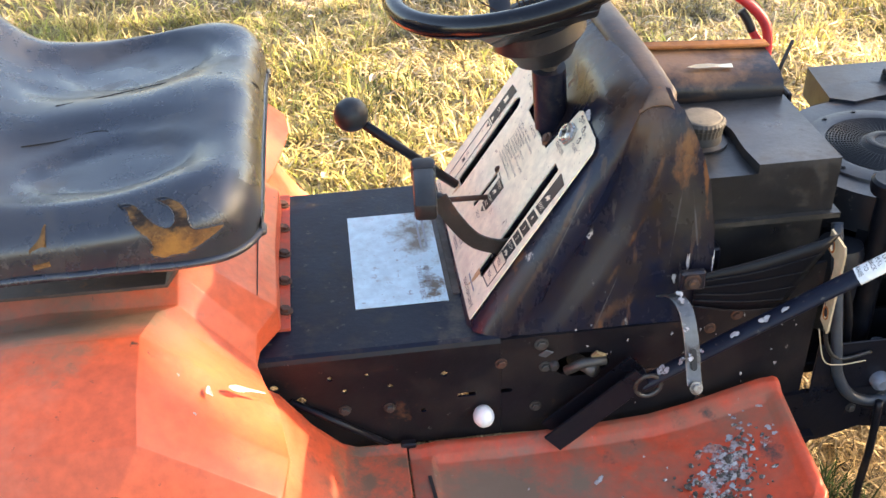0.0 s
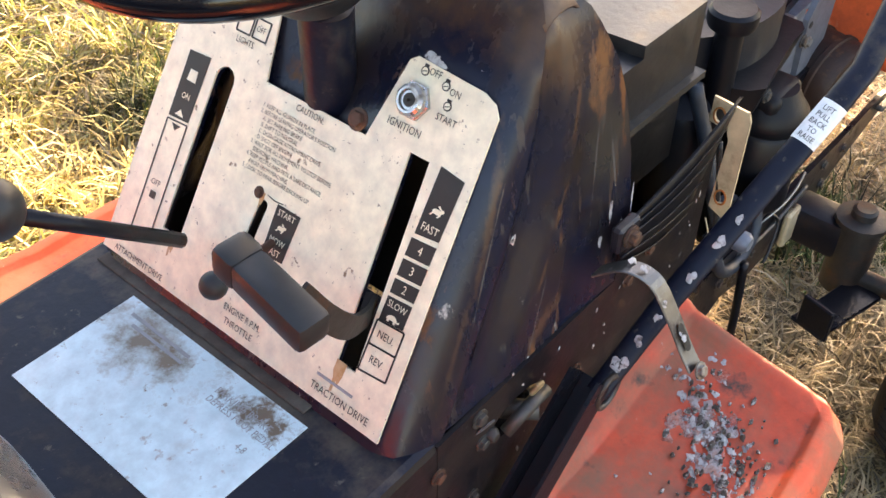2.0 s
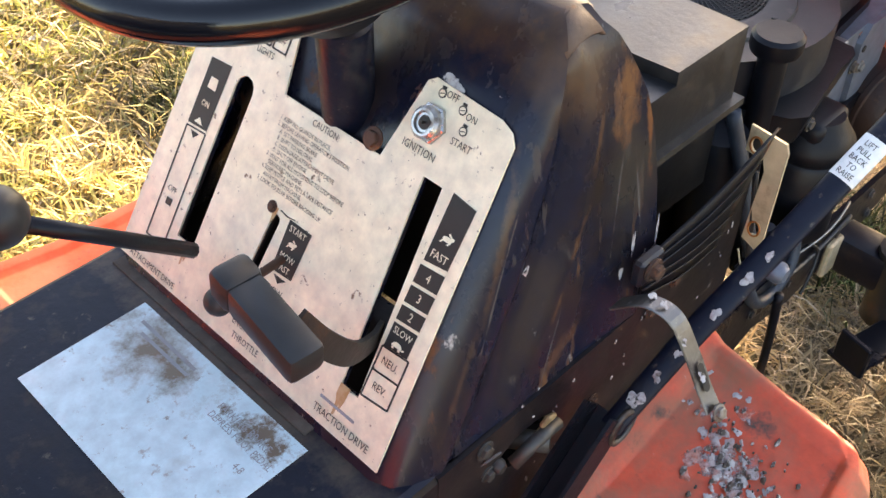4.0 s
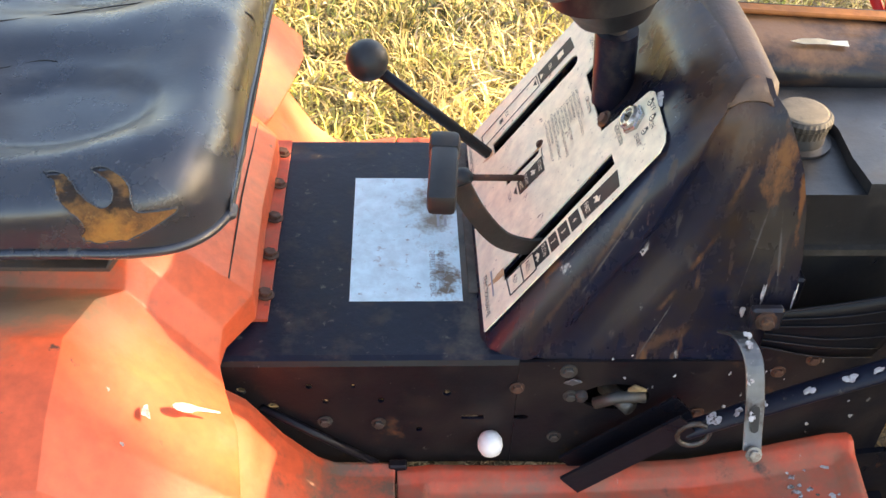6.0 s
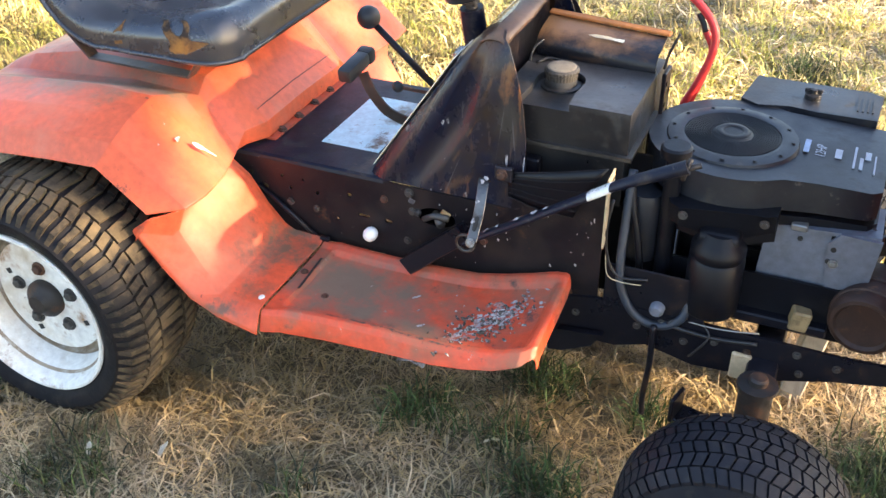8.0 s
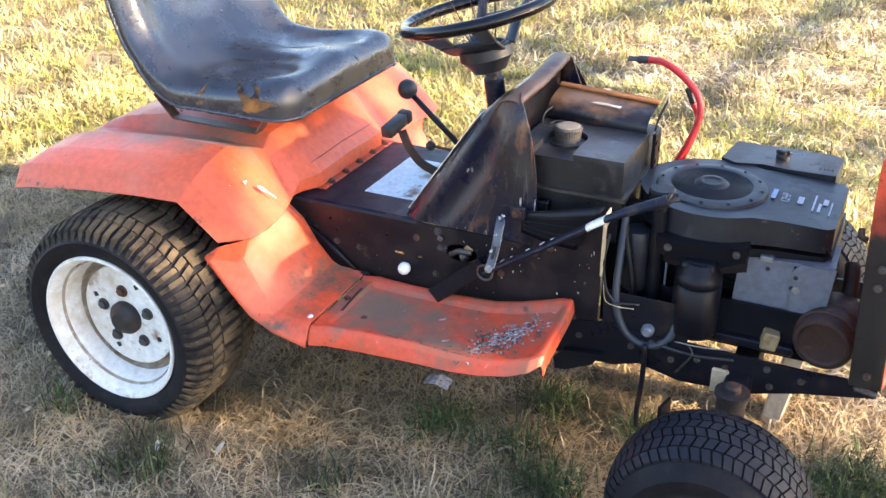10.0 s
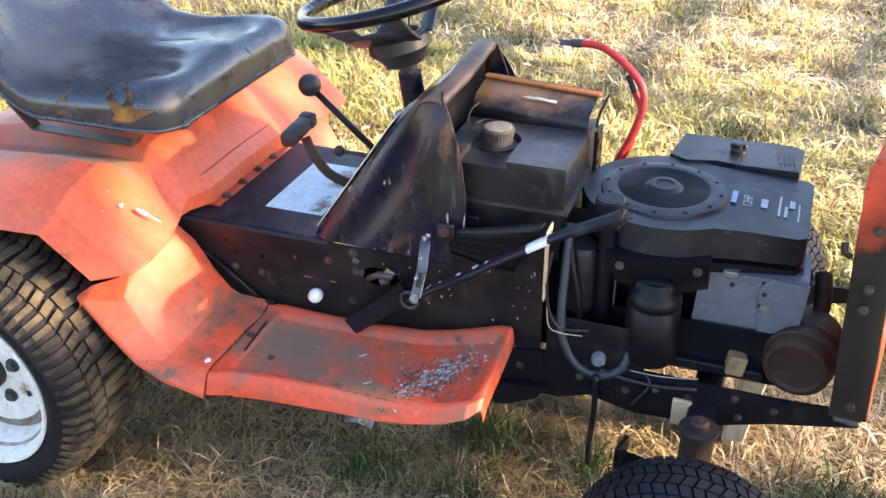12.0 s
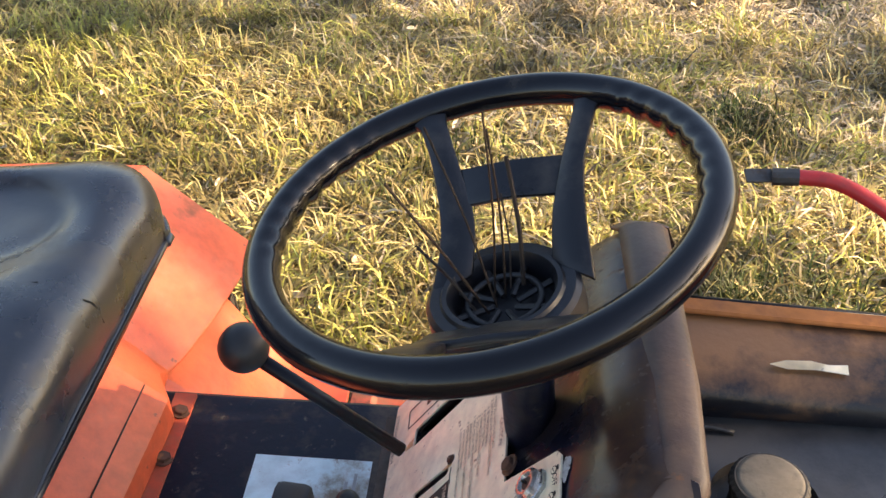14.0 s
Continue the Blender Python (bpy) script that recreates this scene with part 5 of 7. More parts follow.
vs = [math.sin(math.pi / 2 * (2 * j / NV - 1)) for j in range(NV + 1)]
rows = [[seat_pt(k, v) for v in vs] for k in range(NU)]
seat = part("seat", grid(rows), VINYL, tractor, "cracked black vinyl tractor seat with foam showing at tears", True)
bm = bmesh.new()
edge = [rows[k][0] for k in range(NU - 1, -1, -1)] + rows[0][1:-1] + [rows[k][-1] for k in range(NU)]
tube(bm, edge, 0.0052, 10)
part("piping", bm, VINYL, seat, "", True)
# pan under the cushion and back shell
bm = bmesh.new()
half_k = [k for k in range(NU) if k / (NU - 1) < 0.44]
grid([[(rows[k][0].x, SY + (rows[k][0].y - SY) * f, 0.672) for f in (0.98, 0.5, -0.5, -0.98)] for k in half_k], 0.004, bm)
part("seat_shell", bm, BLACK, seat, "black steel seat shell", True)
bm = bmesh.new()
grid([[seat_pt(k, v, -0.035) for v in (-0.8, -0.4, 0, 0.4, 0.8)] for k in range(int(NU * 0.55), int(NU * 0.82))], 0.004, bm)
part("back_shell", bm, BLACK, seat, "", True)
# sub-frame the seat stands on
for s in (-1, 1):
    bm = bmesh.new()
    y = SY + s * 0.238
    for a, b in (((-0.40, 0.674), (-0.350, 0.620)), ((-0.350, 0.620), (-0.105, 0.618)), ((-0.105, 0.618), (-0.065, 0.672))):
        mid = Vector(((a[0] + b[0]) / 2, y, (a[1] + b[1]) / 2))
        d = Vector((b[0] - a[0], 0, b[1] - a[1]))
        box(bm, mid, (d.length + 0.004, 0.03, 0.005), Euler((0, -math.atan2(d.z, d.x), 0)).to_matrix(), 0.001, 1)
    part("seat_bracket", bm, BROWN_PAINT, seat, "flat steel seat bracket, brown with dust")


def row_of(x):
    return min(range(8, 40), key=lambda k: abs(seat_c[k].x - x))


def seat_patch(name, poly, mat, h=0.0025, label=""):
    """A patch laid on the vinyl: poly of (x, v) corners, filled from its middle and raised a little there."""
    bm = bmesh.new()
    pts = [seat_pt(row_of(x) + 0.0, v, h) for x, v in poly]
    cx, cv = sum(p[0] for p in poly) / len(poly), sum(p[1] for p in poly) / len(poly)
    c = bm.verts.new(seat_pt(row_of(cx), cv, h + 0.004))
    V = [bm.verts.new(p) for p in pts]
    U = [bm.verts.new(seat_pt(row_of(x), v, h - 0.006)) for x, v in poly]
    for i in range(len(V)):
        j = (i + 1) % len(V)
        bm.faces.new((c, V[i], V[j]))
        bm.faces.new((V[i], U[i], U[j], V[j]))
    return part(name, bm, mat, seat, label, True)


def side(d):
    """How far across the near side face lies, d metres down from the cushion's top."""
    return -(1 - (1 - d / 0.082) ** 5.5) ** (1 / 5.5)


# the three-armed tear in the near front corner: outline in rows and columns of the cushion
TEAR_CORNERS = [(28.4, 10.8), (27.3, 10.4), (26.6, 8.6), (26.0, 6.3), (25.2, 4.4), (24.5, 3.7), (23.9, 4.5), (23.8, 6.4), (24.3, 8.4), (25.4, 10.4), (24.5, 10.6), (23.2, 8.8), (22.5, 6.6), (22.4, 4.2), (22.1, 2.7), (21, 2.4), (18.8, 2.3),
                (19, 1.7), (20.9, 0.7), (22.5, 0.25), (24, 0.14), (25.8, 0.14), (26.3, 0.35), (26, 0.9), (26.2, 2.0), (27.1, 4.4), (27.5, 6.7), (27.7, 9.0)]


TEAR = [(p.x + 0.10 * noise.noise((i_ * 0.8, 0, 2)), max(0.05, p.y + 0.14 * noise.noise((i_ * 0.8, 5, 2)))) for i_, p in enumerate(curve_pts([(k, j, 0) for k, j in TEAR_CORNERS], 4))]


def inside(p, poly):
    k, hit = len(poly) - 1, False
    for i_, (x, y) in enumerate(poly):
        x2, y2 = poly[k]
        if (y > p[1]) != (y2 > p[1]) and p[0] < (x2 - x) * (p[1] - y) / (y2 - y) + x:
            hit = not hit
        k = i_
    return hit


def across(j):
    return math.sin(math.pi / 2 * (2 * j / NV - 1))


bm = bmesh.new()
cells = {}
for a in range(185, 285):
    for b in range(0, 84):
        if inside((a / 10 + 0.05 + 0.10 * math.sin(b * 0.9), b * 0.12 + 0.06), TEAR):
            vv = []
            for aa, bb in ((a, b), (a + 1, b), (a + 1, b + 1), (a, b + 1)):
                if (aa, bb) not in cells:
                    cells[aa, bb] = bm.verts.new(seat_pt(aa / 10, across(bb * 0.12), 0.0012 + 0.0018 * noise.noise((aa * 0.21, bb * 0.23, 5))))
                vv.append(cells[aa, bb])
            bm.faces.new(vv)
stained(FOAM, (0.36, 0.165, 0.035), tuple(seat_pt(24.2, across(0.5))), (0.020, 0.02, 0.024), 70.0, 0.16, 0.46)
# dark hollow of the torn arms, painted on the flat foam
for p, r_ in ((seat_pt(26.6, across(7.5)), 0.016), (seat_pt(24.0, across(6.0)), 0.015), (seat_pt(28.0, across(10.6)), 0.014), (seat_pt(25.0, across(10.4)), 0.014), (seat_pt(22.6, across(4.4)), 0.007)):
    stained(FOAM, (0.022, 0.012, 0.008), tuple(p), (r_, r_, r_), 60.0, 0.16, 0.36)
part("tear", bm, FOAM, seat, "torn vinyl with brown foam showing", True)
bm = bmesh.new()
tube(bm, [seat_pt(k, across(j), 0.0014) for k, j in TEAR], 0.0008, 6, close=True)
part("torn_edge", bm, VINYL, seat, "", True)
seat_patch("tear", [(-0.226, side(0.060)), (-0.232, side(0.036)), (-0.220, side(0.014)), (-0.214, side(0.034)), (-0.216, side(0.056))], FOAM, 0.002)
# cracks in the vinyl
for pts in ([(-0.29, -0.25), (-0.24, -0.22), (-0.20, -0.19), (-0.17, -0.20)], [(0.005, 0.16), (0.012, 0.19), (0.022, 0.215)], [(-0.26, 0.04), (-0.2, 0.10), (-0.12, 0.13), (-0.03, 0.14)]):
    bm = bmesh.new()
    tube(bm, curve_pts([seat_pt(row_of(x), v, 0.0003) for x, v in pts], 6), 0.0008, 6)
    part("crack", bm, INK, seat)
# raised maker's strip on the backrest
bm = bmesh.new()
kk = [k for k in range(NU) if 0.985 < seat_c[k].z < 1.02 and seat_c[k].x > -0.49]
grid([[seat_pt(k, v, 0.0015) for v in (-0.42, -0.2, 0, 0.2, 0.42)] for k in kk], 0.0, bm)
part("maker_strip", bm, KNOB_BLACK, seat, "", True)

# ---- wheels ----
def wheel(name, c, r, w, rim, side, rear):
    m = Matrix.Translation(c) @ Matrix.Rotation(radians(90 * side), 4, 'X')
    bm = bmesh.new()
    hw = w / 2
    crown = [(r - 0.036, hw + 0.004), (r - 0.020, hw - 0.010), (r - 0.012, hw - 0.034), (r - 0.008, 0)] if rear else [(r - 0.052, hw + 0.006), (r - 0.036, hw - 0.006), (r - 0.024, hw - 0.020), (r - 0.014, hw - 0.044), (r - 0.008, 0)]
    lathe(bm, [(rim - 0.004, hw - 0.006), (rim + 0.006, hw + 0.002), (rim + 0.022, hw + 0.010), (rim + 0.45 * (r - rim), hw + 0.012), *crown, *[(a_, -b_) for a_, b_ in crown[-2::-1]], (rim + 0.02, -hw - 0.008), (rim - 0.004, -hw + 0.006)], 72, m)

    tyre_bm, bm = bm, bmesh.new()

    def lug(q, half_q, r0, r1, h0, h1, skew=0.0):
        """A tread block between two angles, radii and heights; r0, r1: its top at h0 and at h1."""
        V = []
        for h, rt, sk in ((h0, r0, 0), (h1, r1, skew)):
            for rr in (rt - 0.022, rt):
                for e in (-half_q, half_q):
                    a = q + e * (1.0 if rr < rt else 0.82 if rear else 0.93) + sk
                    V.append(bm.verts.new(m @ Vector((rr * math.cos(a), rr * math.sin(a), h))))
        a, b, cc, d, e, f, g, h_ = V
        for fc in ((a, b, d, cc), (e, g, h_, f), (cc, d, h_, g), (a, cc, g, e), (b, f, h_, d)):
            bm.faces.new(fc)

    if rear:
        n = 66
        for k in range(n):
            q = 2 * math.pi * k / n
            for s in (-1, 1):
                lug(q, 0.27 * 2 * math.pi / n, r - 0.043, r - 0.018, s * (hw + 0.009), s * (hw + 0.000), 0.0)
                lug(q, 0.29 * 2 * math.pi / n, r - 0.020, r - 0.004, s * (hw + 0.001), s * (hw - 0.036), 0.0)
                lug(q, 0.40 * 2 * math.pi / n, r - 0.003, r - 0.001, s * (hw - 0.039), s * 0.040, s * 0.035)
            lug(q + math.pi / n, 0.41 * 2 * math.pi / n, r - 0.002, r - 0.002, -0.034, 0.034, 0.02 if k % 2 else -0.02)
    else:
        n = 58
        step = 2 * math.pi / n
        edge = [-(hw - 0.010) + (2 * hw - 0.020) * i / 7 for i in range(8)]

        def top(h):
            return r - 0.001 - 0.032 * (abs(h) / hw) ** 2.6

        for k in range(n):
            for i in range(7):
                h0, h1 = edge[i] + 0.0015, edge[i + 1] - 0.0015
                q = step * (k + (0.5 if i % 2 else 0.0))
                lug(q, 0.43 * step, top(h0), top(h1), h0, h1, 0.34 * step * (1 if i % 2 else -1))
    tread = bm
    t = part(name, tyre_bm, RUBBER, tractor, "worn black turf tyre on a white steel rim, caked with dust" if rear else "small black turf tyre on a white steel rim", True, 35)
    tagged(part("tread", tread, RUBBER_DUSTY if rear else RUBBER_BLUE, t), kind="stuff")
    bm = bmesh.new()
    f = hw + 0.002
    if rear:
        prof = [(0.012, f - 0.066), (0.116, f - 0.066), (0.125, f - 0.070), (0.129, f - 0.100), (0.136, f - 0.104), (0.144, f - 0.100), (0.1475, f - 0.066), (0.1525, f - 0.058), (0.1545, f - 0.034), (0.160, f - 0.028), (0.164, f - 0.020), (0.167, f - 0.006), (0.174, f + 0.003), (0.179, f + 0.003), (0.181, f - 0.001)]
    else:
        prof = [(0.012, f - 0.070), (0.044, f - 0.071), (0.049, f - 0.060), (0.054, f - 0.056), (0.066, f - 0.055), (0.071, f - 0.048), (0.074, f - 0.020), (0.081, f - 0.014), (0.085, f - 0.002), (0.090, f + 0.003), (0.094, f - 0.002)]
    prof = [(r_ * (1.037 if rear else 1.02), h_) for r_, h_ in prof]
    lathe(bm, prof, 64, m)
    lathe(bm, [(prof[-1][0] - 0.001, f - 0.004), (prof[-1][0] - 0.004, -hw), ], 48, m)
    if rear:
        # groove ring: rust, and the recess's shade put into its colour
        gb = bmesh.new()
        lathe(gb, [(1.037 * r_, h_) for r_, h_ in ((0.1272, f - 0.080), (0.1298, f - 0.097), (0.136, f - 0.101), (0.1432, f - 0.097), (0.1458, f - 0.076))], 64, m)
        rb = bmesh.new()
        lathe(rb, [(1.037 * r_, h_) for r_, h_ in ((0.1552, f - 0.0325), (0.1575, f - 0.0288), (0.1598, f - 0.0268))], 64, m)
        part("rim_seam", rb, RIM_DIRT, t, "rust-brown seam inside the rim lip", True)
        part("rim_groove", gb, RIM_DIRT, t, "rust-brown groove round the wheel disc", True)
    part("rim", bm, WHITE_RIM if rear else CREAM_RIM, t, "white painted steel rim with rust spots" if rear else "dirty cream steel rim", True, 40)
    z0 = prof[0][1]
    bm = bmesh.new()
    if rear:
        lathe(bm, [(0.042, z0), (0.042, z0 + 0.012), (0.036, z0 + 0.020), (0.024, z0 + 0.026), (0.020, z0 + 0.034), (0, z0 + 0.034)], 28, m)
    else:
        lathe(bm, [(0.027, z0), (0.027, z0 + 0.016), (0.022, z0 + 0.022), (0.010, z0 + 0.024), (0.009, z0 + 0.034), (0, z0 + 0.034)], 24, m)
    part("hub_cap", bm, RUSTY_BLACK, t, "dark rusty hub", True, 40)
    if rear:
        for k in range(5):
            q = radians(20 + 72 * k)
            bolt(t, m @ Vector((0.070 * math.cos(q), 0.070 * math.sin(q), z0 + 0.001)), m.to_3x3() @ Vector((0, 0, 1)), 0.0105, 0.012, RUST if k == 1 else STEEL_DARK, "lug_bolt")
        for k in range(4):
            q = radians(65 + 90 * k)
            bm = bmesh.new()
            box(bm, m @ Vector((0.098 * math.cos(q), 0.098 * math.sin(q), z0 + 0.0005)), (0.012, 0.0015, 0.012), Euler((0, q, 0)).to_matrix())
            part("rim_hole", bm, INK, t)
    else:
        bm = bmesh.new()
        tube(bm, [m @ Vector((0.062, 0.03, f - 0.042)), m @ Vector((0.066, 0.032, f - 0.022))], 0.004, 8)
        part("valve", bm, RUBBER, t)
    return t


for s in (-1, 1):
    wheel("rear_wheel", (-0.302, CY + s * 0.500, 0.226), 0.273, 0.225, 0.187, 1 if s < 0 else -1, True)
    wheel("front_wheel", (1.090, CY + s * 0.535, 0.140), 0.198, 0.190, 0.094, 1 if s < 0 else -1, False)
bm = bmesh.new()
tube(bm, [(-0.302, CY - 0.43, 0.226), (-0.302, CY + 0.43, 0.226)], 0.045, 16)
box(bm, (-0.26, CY, 0.28), (0.30, 0.30, 0.22), None, 0.03, 2)
part("rear_axle", bm, BLACK, tractor, "", True, 40)

# ---- steering wheel and column ----
SW_C, SW_N = Vector((0.3708, 0.0319, 0.9081)), Vector((-0.2526, -0.0236, 1)).normalized()
SW_A = Vector((0, 1, 0)).cross(SW_N).normalized()
SW_B = SW_N.cross(SW_A)


def sw(a, b, h=0.0):
    return SW_C + 1.042 * (a * SW_A + b * SW_B) + h * SW_N


bm = bmesh.new()
NR, NS = 192, 14
ring = []
for k in range(NR):
    q = 2 * math.pi * k / NR
    grip_zone = 1 if 125 < math.degrees(q) % 360 < 190 or -15 < (math.degrees(q) + 180) % 360 - 180 < 50 else 0
    wave = 0.0008 * grip_zone * math.cos(q * 44)
    ring.append([bm.verts.new(sw((0.165 + rr * math.cos(s)) * math.cos(q), (0.165 + rr * math.cos(s)) * math.sin(q), 1.05 * rr * math.sin(s)))
                 for s in (2 * math.pi * j / NS for j in range(NS)) for rr in (0.0138 + (wave if math.cos(s) < -0.25 else 0),)])
for k in range(NR):
    A, B = ring[k], ring[(k + 1) % NR]
    for j in range(NS):
        bm.faces.new((A[j], A[(j + 1) % NS], B[(j + 1) % NS], B[j]))
steer = part("steering_wheel", bm, SW_BLACK, tractor, "worn glossy black steering wheel with its horn cap missing", True)


def sw_plate(name, quads, thick=0.008):
    """Spoke pieces: a strip of pairs of (a, b, h) from rim to hub."""
    L_, R_ = [curve_pts([sw(*row[i]) for row in quads], 4) for i in (0, 1)]
    bm = grid([[a_, a_.lerp(b_, 0.5) + SW_N * 0.003, b_] for a_, b_ in zip(L_, R_)], thick)
    return part(name, bevelled(bm, 0.0025, 2, 35), SW_SPOKE, steer, "", True, 40)


sw_plate("spoke", [[(-0.084, 0.143, 0.004), (-0.036, 0.161, 0.004)], [(-0.064, 0.136, -0.001), (-0.037, 0.142, -0.001)], [(-0.056, 0.120, -0.006), (-0.034, 0.126, -0.006)], [(-0.049, 0.087, -0.025), (-0.026, 0.092, -0.025)], [(-0.048, 0.048, -0.055), (-0.019, 0.058, -0.052)], [(-0.058, 0.0, -0.080), (-0.024, 0.02, -0.078)]])
sw_plate("spoke", [[(0.060, 0.153, 0.004), (0.106, 0.128, 0.004)], [(0.068, 0.136, -0.001), (0.090, 0.124, -0.001)], [(0.066, 0.120, -0.006), (0.084, 0.112, -0.006)], [(0.054, 0.086, -0.025), (0.073, 0.079, -0.025)], [(0.042, 0.051, -0.052), (0.069, 0.041, -0.055)], [(0.037, 0.018, -0.078), (0.070, -0.002, -0.080)]])
sw_plate("crossbar", [[(-0.030, 0.096, -0.025), (0.061, 0.093, -0.025)], [(-0.027, 0.088, -0.029), (0.056, 0.084, -0.029)], [(-0.025, 0.068, -0.043), (0.050, 0.065, -0.043)]])
sw_plate("spoke", [[(-0.056, -0.040, -0.078), (0.066, -0.040, -0.078)], [(-0.062, -0.058, -0.068), (0.068, -0.060, -0.068)], [(-0.070, -0.080, -0.050), (0.068, -0.082, -0.050)]])
sw_plate("spoke", [[(-0.070, -0.080, -0.050), (-0.030, -0.084, -0.048)], [(-0.085, -0.115, -0.020), (-0.032, -0.118, -0.020)], [(-0.100, -0.128, 0.0), (-0.04, -0.156, 0.0)]])
sw_plate("spoke", [[(0.034, -0.084, -0.048), (0.068, -0.082, -0.050)], [(0.036, -0.118, -0.020), (0.072, -0.115, -0.020)], [(0.030, -0.158, 0.0), (0.075, -0.142, 0.0)]])
m = Matrix((SW_A, SW_B, SW_N)).transposed().to_4x4()
m.translation = sw(0.000, -0.004, -0.085)
bm = bmesh.new()
lathe(bm, [(0.0, -0.016), (0.041, -0.016), (0.042, 0.007), (0.045, 0.012), (0.049, 0.012), (0.051, 0.009), (0.059, 0.009), (0.063, 0.005), (0.064, -0.018), (0.050, -0.032), (0.040, -0.050), (0.034, -0.052), (0, -0.052)], 36, m)
part("hub", bm, SW_SPOKE, steer, "open black hub with moulded ribs", True, 40)
for k in range(8):
    q = 2 * math.pi * k / 8 + 0.2
    bm = bmesh.new()
    tube(bm, [m @ Vector((0.010 * math.cos(q), 0.010 * math.sin(q), -0.006)), m @ Vector((0.041 * math.cos(q + 0.2), 0.041 * math.sin(q + 0.2), -0.002))], 0.0028, 6)
    part("rib", bm, KNOB_BLACK, steer)
bm = bmesh.new()
tube(bm, [m @ Vector((0.030 * math.cos(q), 0.030 * math.sin(q), -0.002)) for q in (2 * math.pi * k / 24 for k in range(24))], 0.003, 6, close=True)
part("rib", bm, KNOB_BLACK, steer, "", True)
# stiff grass stalks and wires standing in the hub
for k, (a, b, tip) in enumerate(((-0.012, -0.016, (0.310, -0.038, 0.974)), (-0.006, -0.010, (0.326, 0.058, 0.962)), (-0.008, 0.000, (0.370, 0.030, 0.993)), (0.000, 0.004, (0.373, 0.036, 0.975)), (0.014, 0.012, (0.387, 0.090, 0.920)), (-0.022, -0.012, (0.318, 0.060, 0.850)), (0.004, 0.010, (0.384, 0.090, 0.885)))):
    base, tip = sw(a, b, -0.088), Vector(tip)
    bm = bmesh.new()
    tube(bm, curve_pts([base, base.lerp(tip, 0.5) + Vector((0.003, -0.002, 0.002 * (k % 2))), tip], 5), (0.0011, 0.0011, 0.0009, 0.0010, 0.0019, 0.0012, 0.0008)[k], 6)
    tagged(part("dry_stalk", bm, STALK), "thin dark dry stalk stuck in the steering hub", "stalk", "stalks in the hub")
top, foot = sw(0.006, -0.004, -0.13), pan(0.048, 0.235, -0.02)
bm = bmesh.new()
tube(bm, [foot, foot.lerp(top, 0.80)], 0.0235, 20)
column = part("steering_column", bm, BLACK_BLUE, tractor, "black steel steering column tube", True, 40)
bm = bmesh.new()
tube(bm, [foot.lerp(top, 0.78), top + SW_N * 0.02], 0.012, 14)
box(bm, foot.lerp(top, 0.93), (0.030, 0.030, 0.022), None, 0.004, 1)
part("steering_shaft", bm, STEEL_DARK, column, "", True, 40)

# ---- lift rod, channel, strap ----
def flat_bar(bm, stations, n=16):
    """A bar through stations (place, half width, half thickness): an oval laid across its run."""
    rings = []
    for i_, (p, wa, wb) in enumerate(stations):
        p0, p1 = Vector(stations[max(i_ - 1, 0)][0]), Vector(stations[min(i_ + 1, len(stations) - 1)][0])
        run = (p1 - p0).normalized()
        flat = (Vector((-0.55, -0.10, 0.80)) - run * run.dot(Vector((-0.55, -0.10, 0.80)))).normalized()
        wide = run.cross(flat)
        rings.append([bm.verts.new(Vector(p) + wide * (wa * math.cos(q)) + flat * (wb * math.sin(q))) for q in (2 * math.pi * k / n for k in range(n))])
    for A, B in zip(rings, rings[1:]):
        for k in range(n):
            bm.faces.new((A[k], A[(k + 1) % n], B[(k + 1) % n], B[k]))
    bm.faces.new(rings[0][::-1])
    bm.faces.new(rings[-1])
    return bm


bm = flat_bar(bmesh.new(), [((0.500, -0.213, 0.388), 0.0115, 0.0070), ((0.60, -0.227, 0.459), 0.0130, 0.0065), ((0.787, -0.268, 0.602), 0.0135, 0.0068), ((0.825, -0.274, 0.627), 0.0135, 0.0090), ((0.905, -0.262, 0.662), 0.0130, 0.0125)])
rod = part("lift_rod", bm, BLACK_BLUE, tractor, "black lift lever bar with chipped paint and white droppings", True, 40)
bm = bmesh.new()
tube(bm, [(0.900, -0.267, 0.640), (0.905, -0.262, 0.664), (0.908, -0.255, 0.674)], 0.004, 8)
tube(bm, [(0.895, -0.262, 0.655), (0.925, -0.257, 0.667)], 0.005, 8)
part("pin", bm, RUSTY_BLACK, rod, "", True)
d = (Vector((0.787, -0.268, 0.602)) - Vector((0.60, -0.227, 0.459))).normalized()
bm = bmesh.new()
q = d.to_track_quat("Z", "Y").to_matrix()
flat_bar(bm, [(Vector((0.60, -0.227, 0.459)) + d * t, 0.0138, 0.0072) for t in (0.190, 0.239)], 20)
label_sleeve = part("lift_label", bm, WHITE_PLASTIC, rod, "white sticker wrapped round the bar", True, 40)
n = Vector((-0.55, -0.10, 0.80))
n = (n - d * n.dot(d)).normalized()
for k, txt in enumerate(("LIFT", "PULL", "BACK", "TO", "RAISE")):
    x = n.cross(d).normalized()
    m = Matrix((-x if (-x).y < 0 else x, d, n)).transposed()
    if m.determinant() < 0:
        m = Matrix((x if (-x).y < 0 else -x, d, n)).transposed()
    m = m.to_4x4()
    m.translation = Vector((0.60, -0.227, 0.459)) + d * (0.2300 - 0.0086 * k) + n * 0.0076
    lettering(txt, m, 0.0082, INK, label_sleeve)
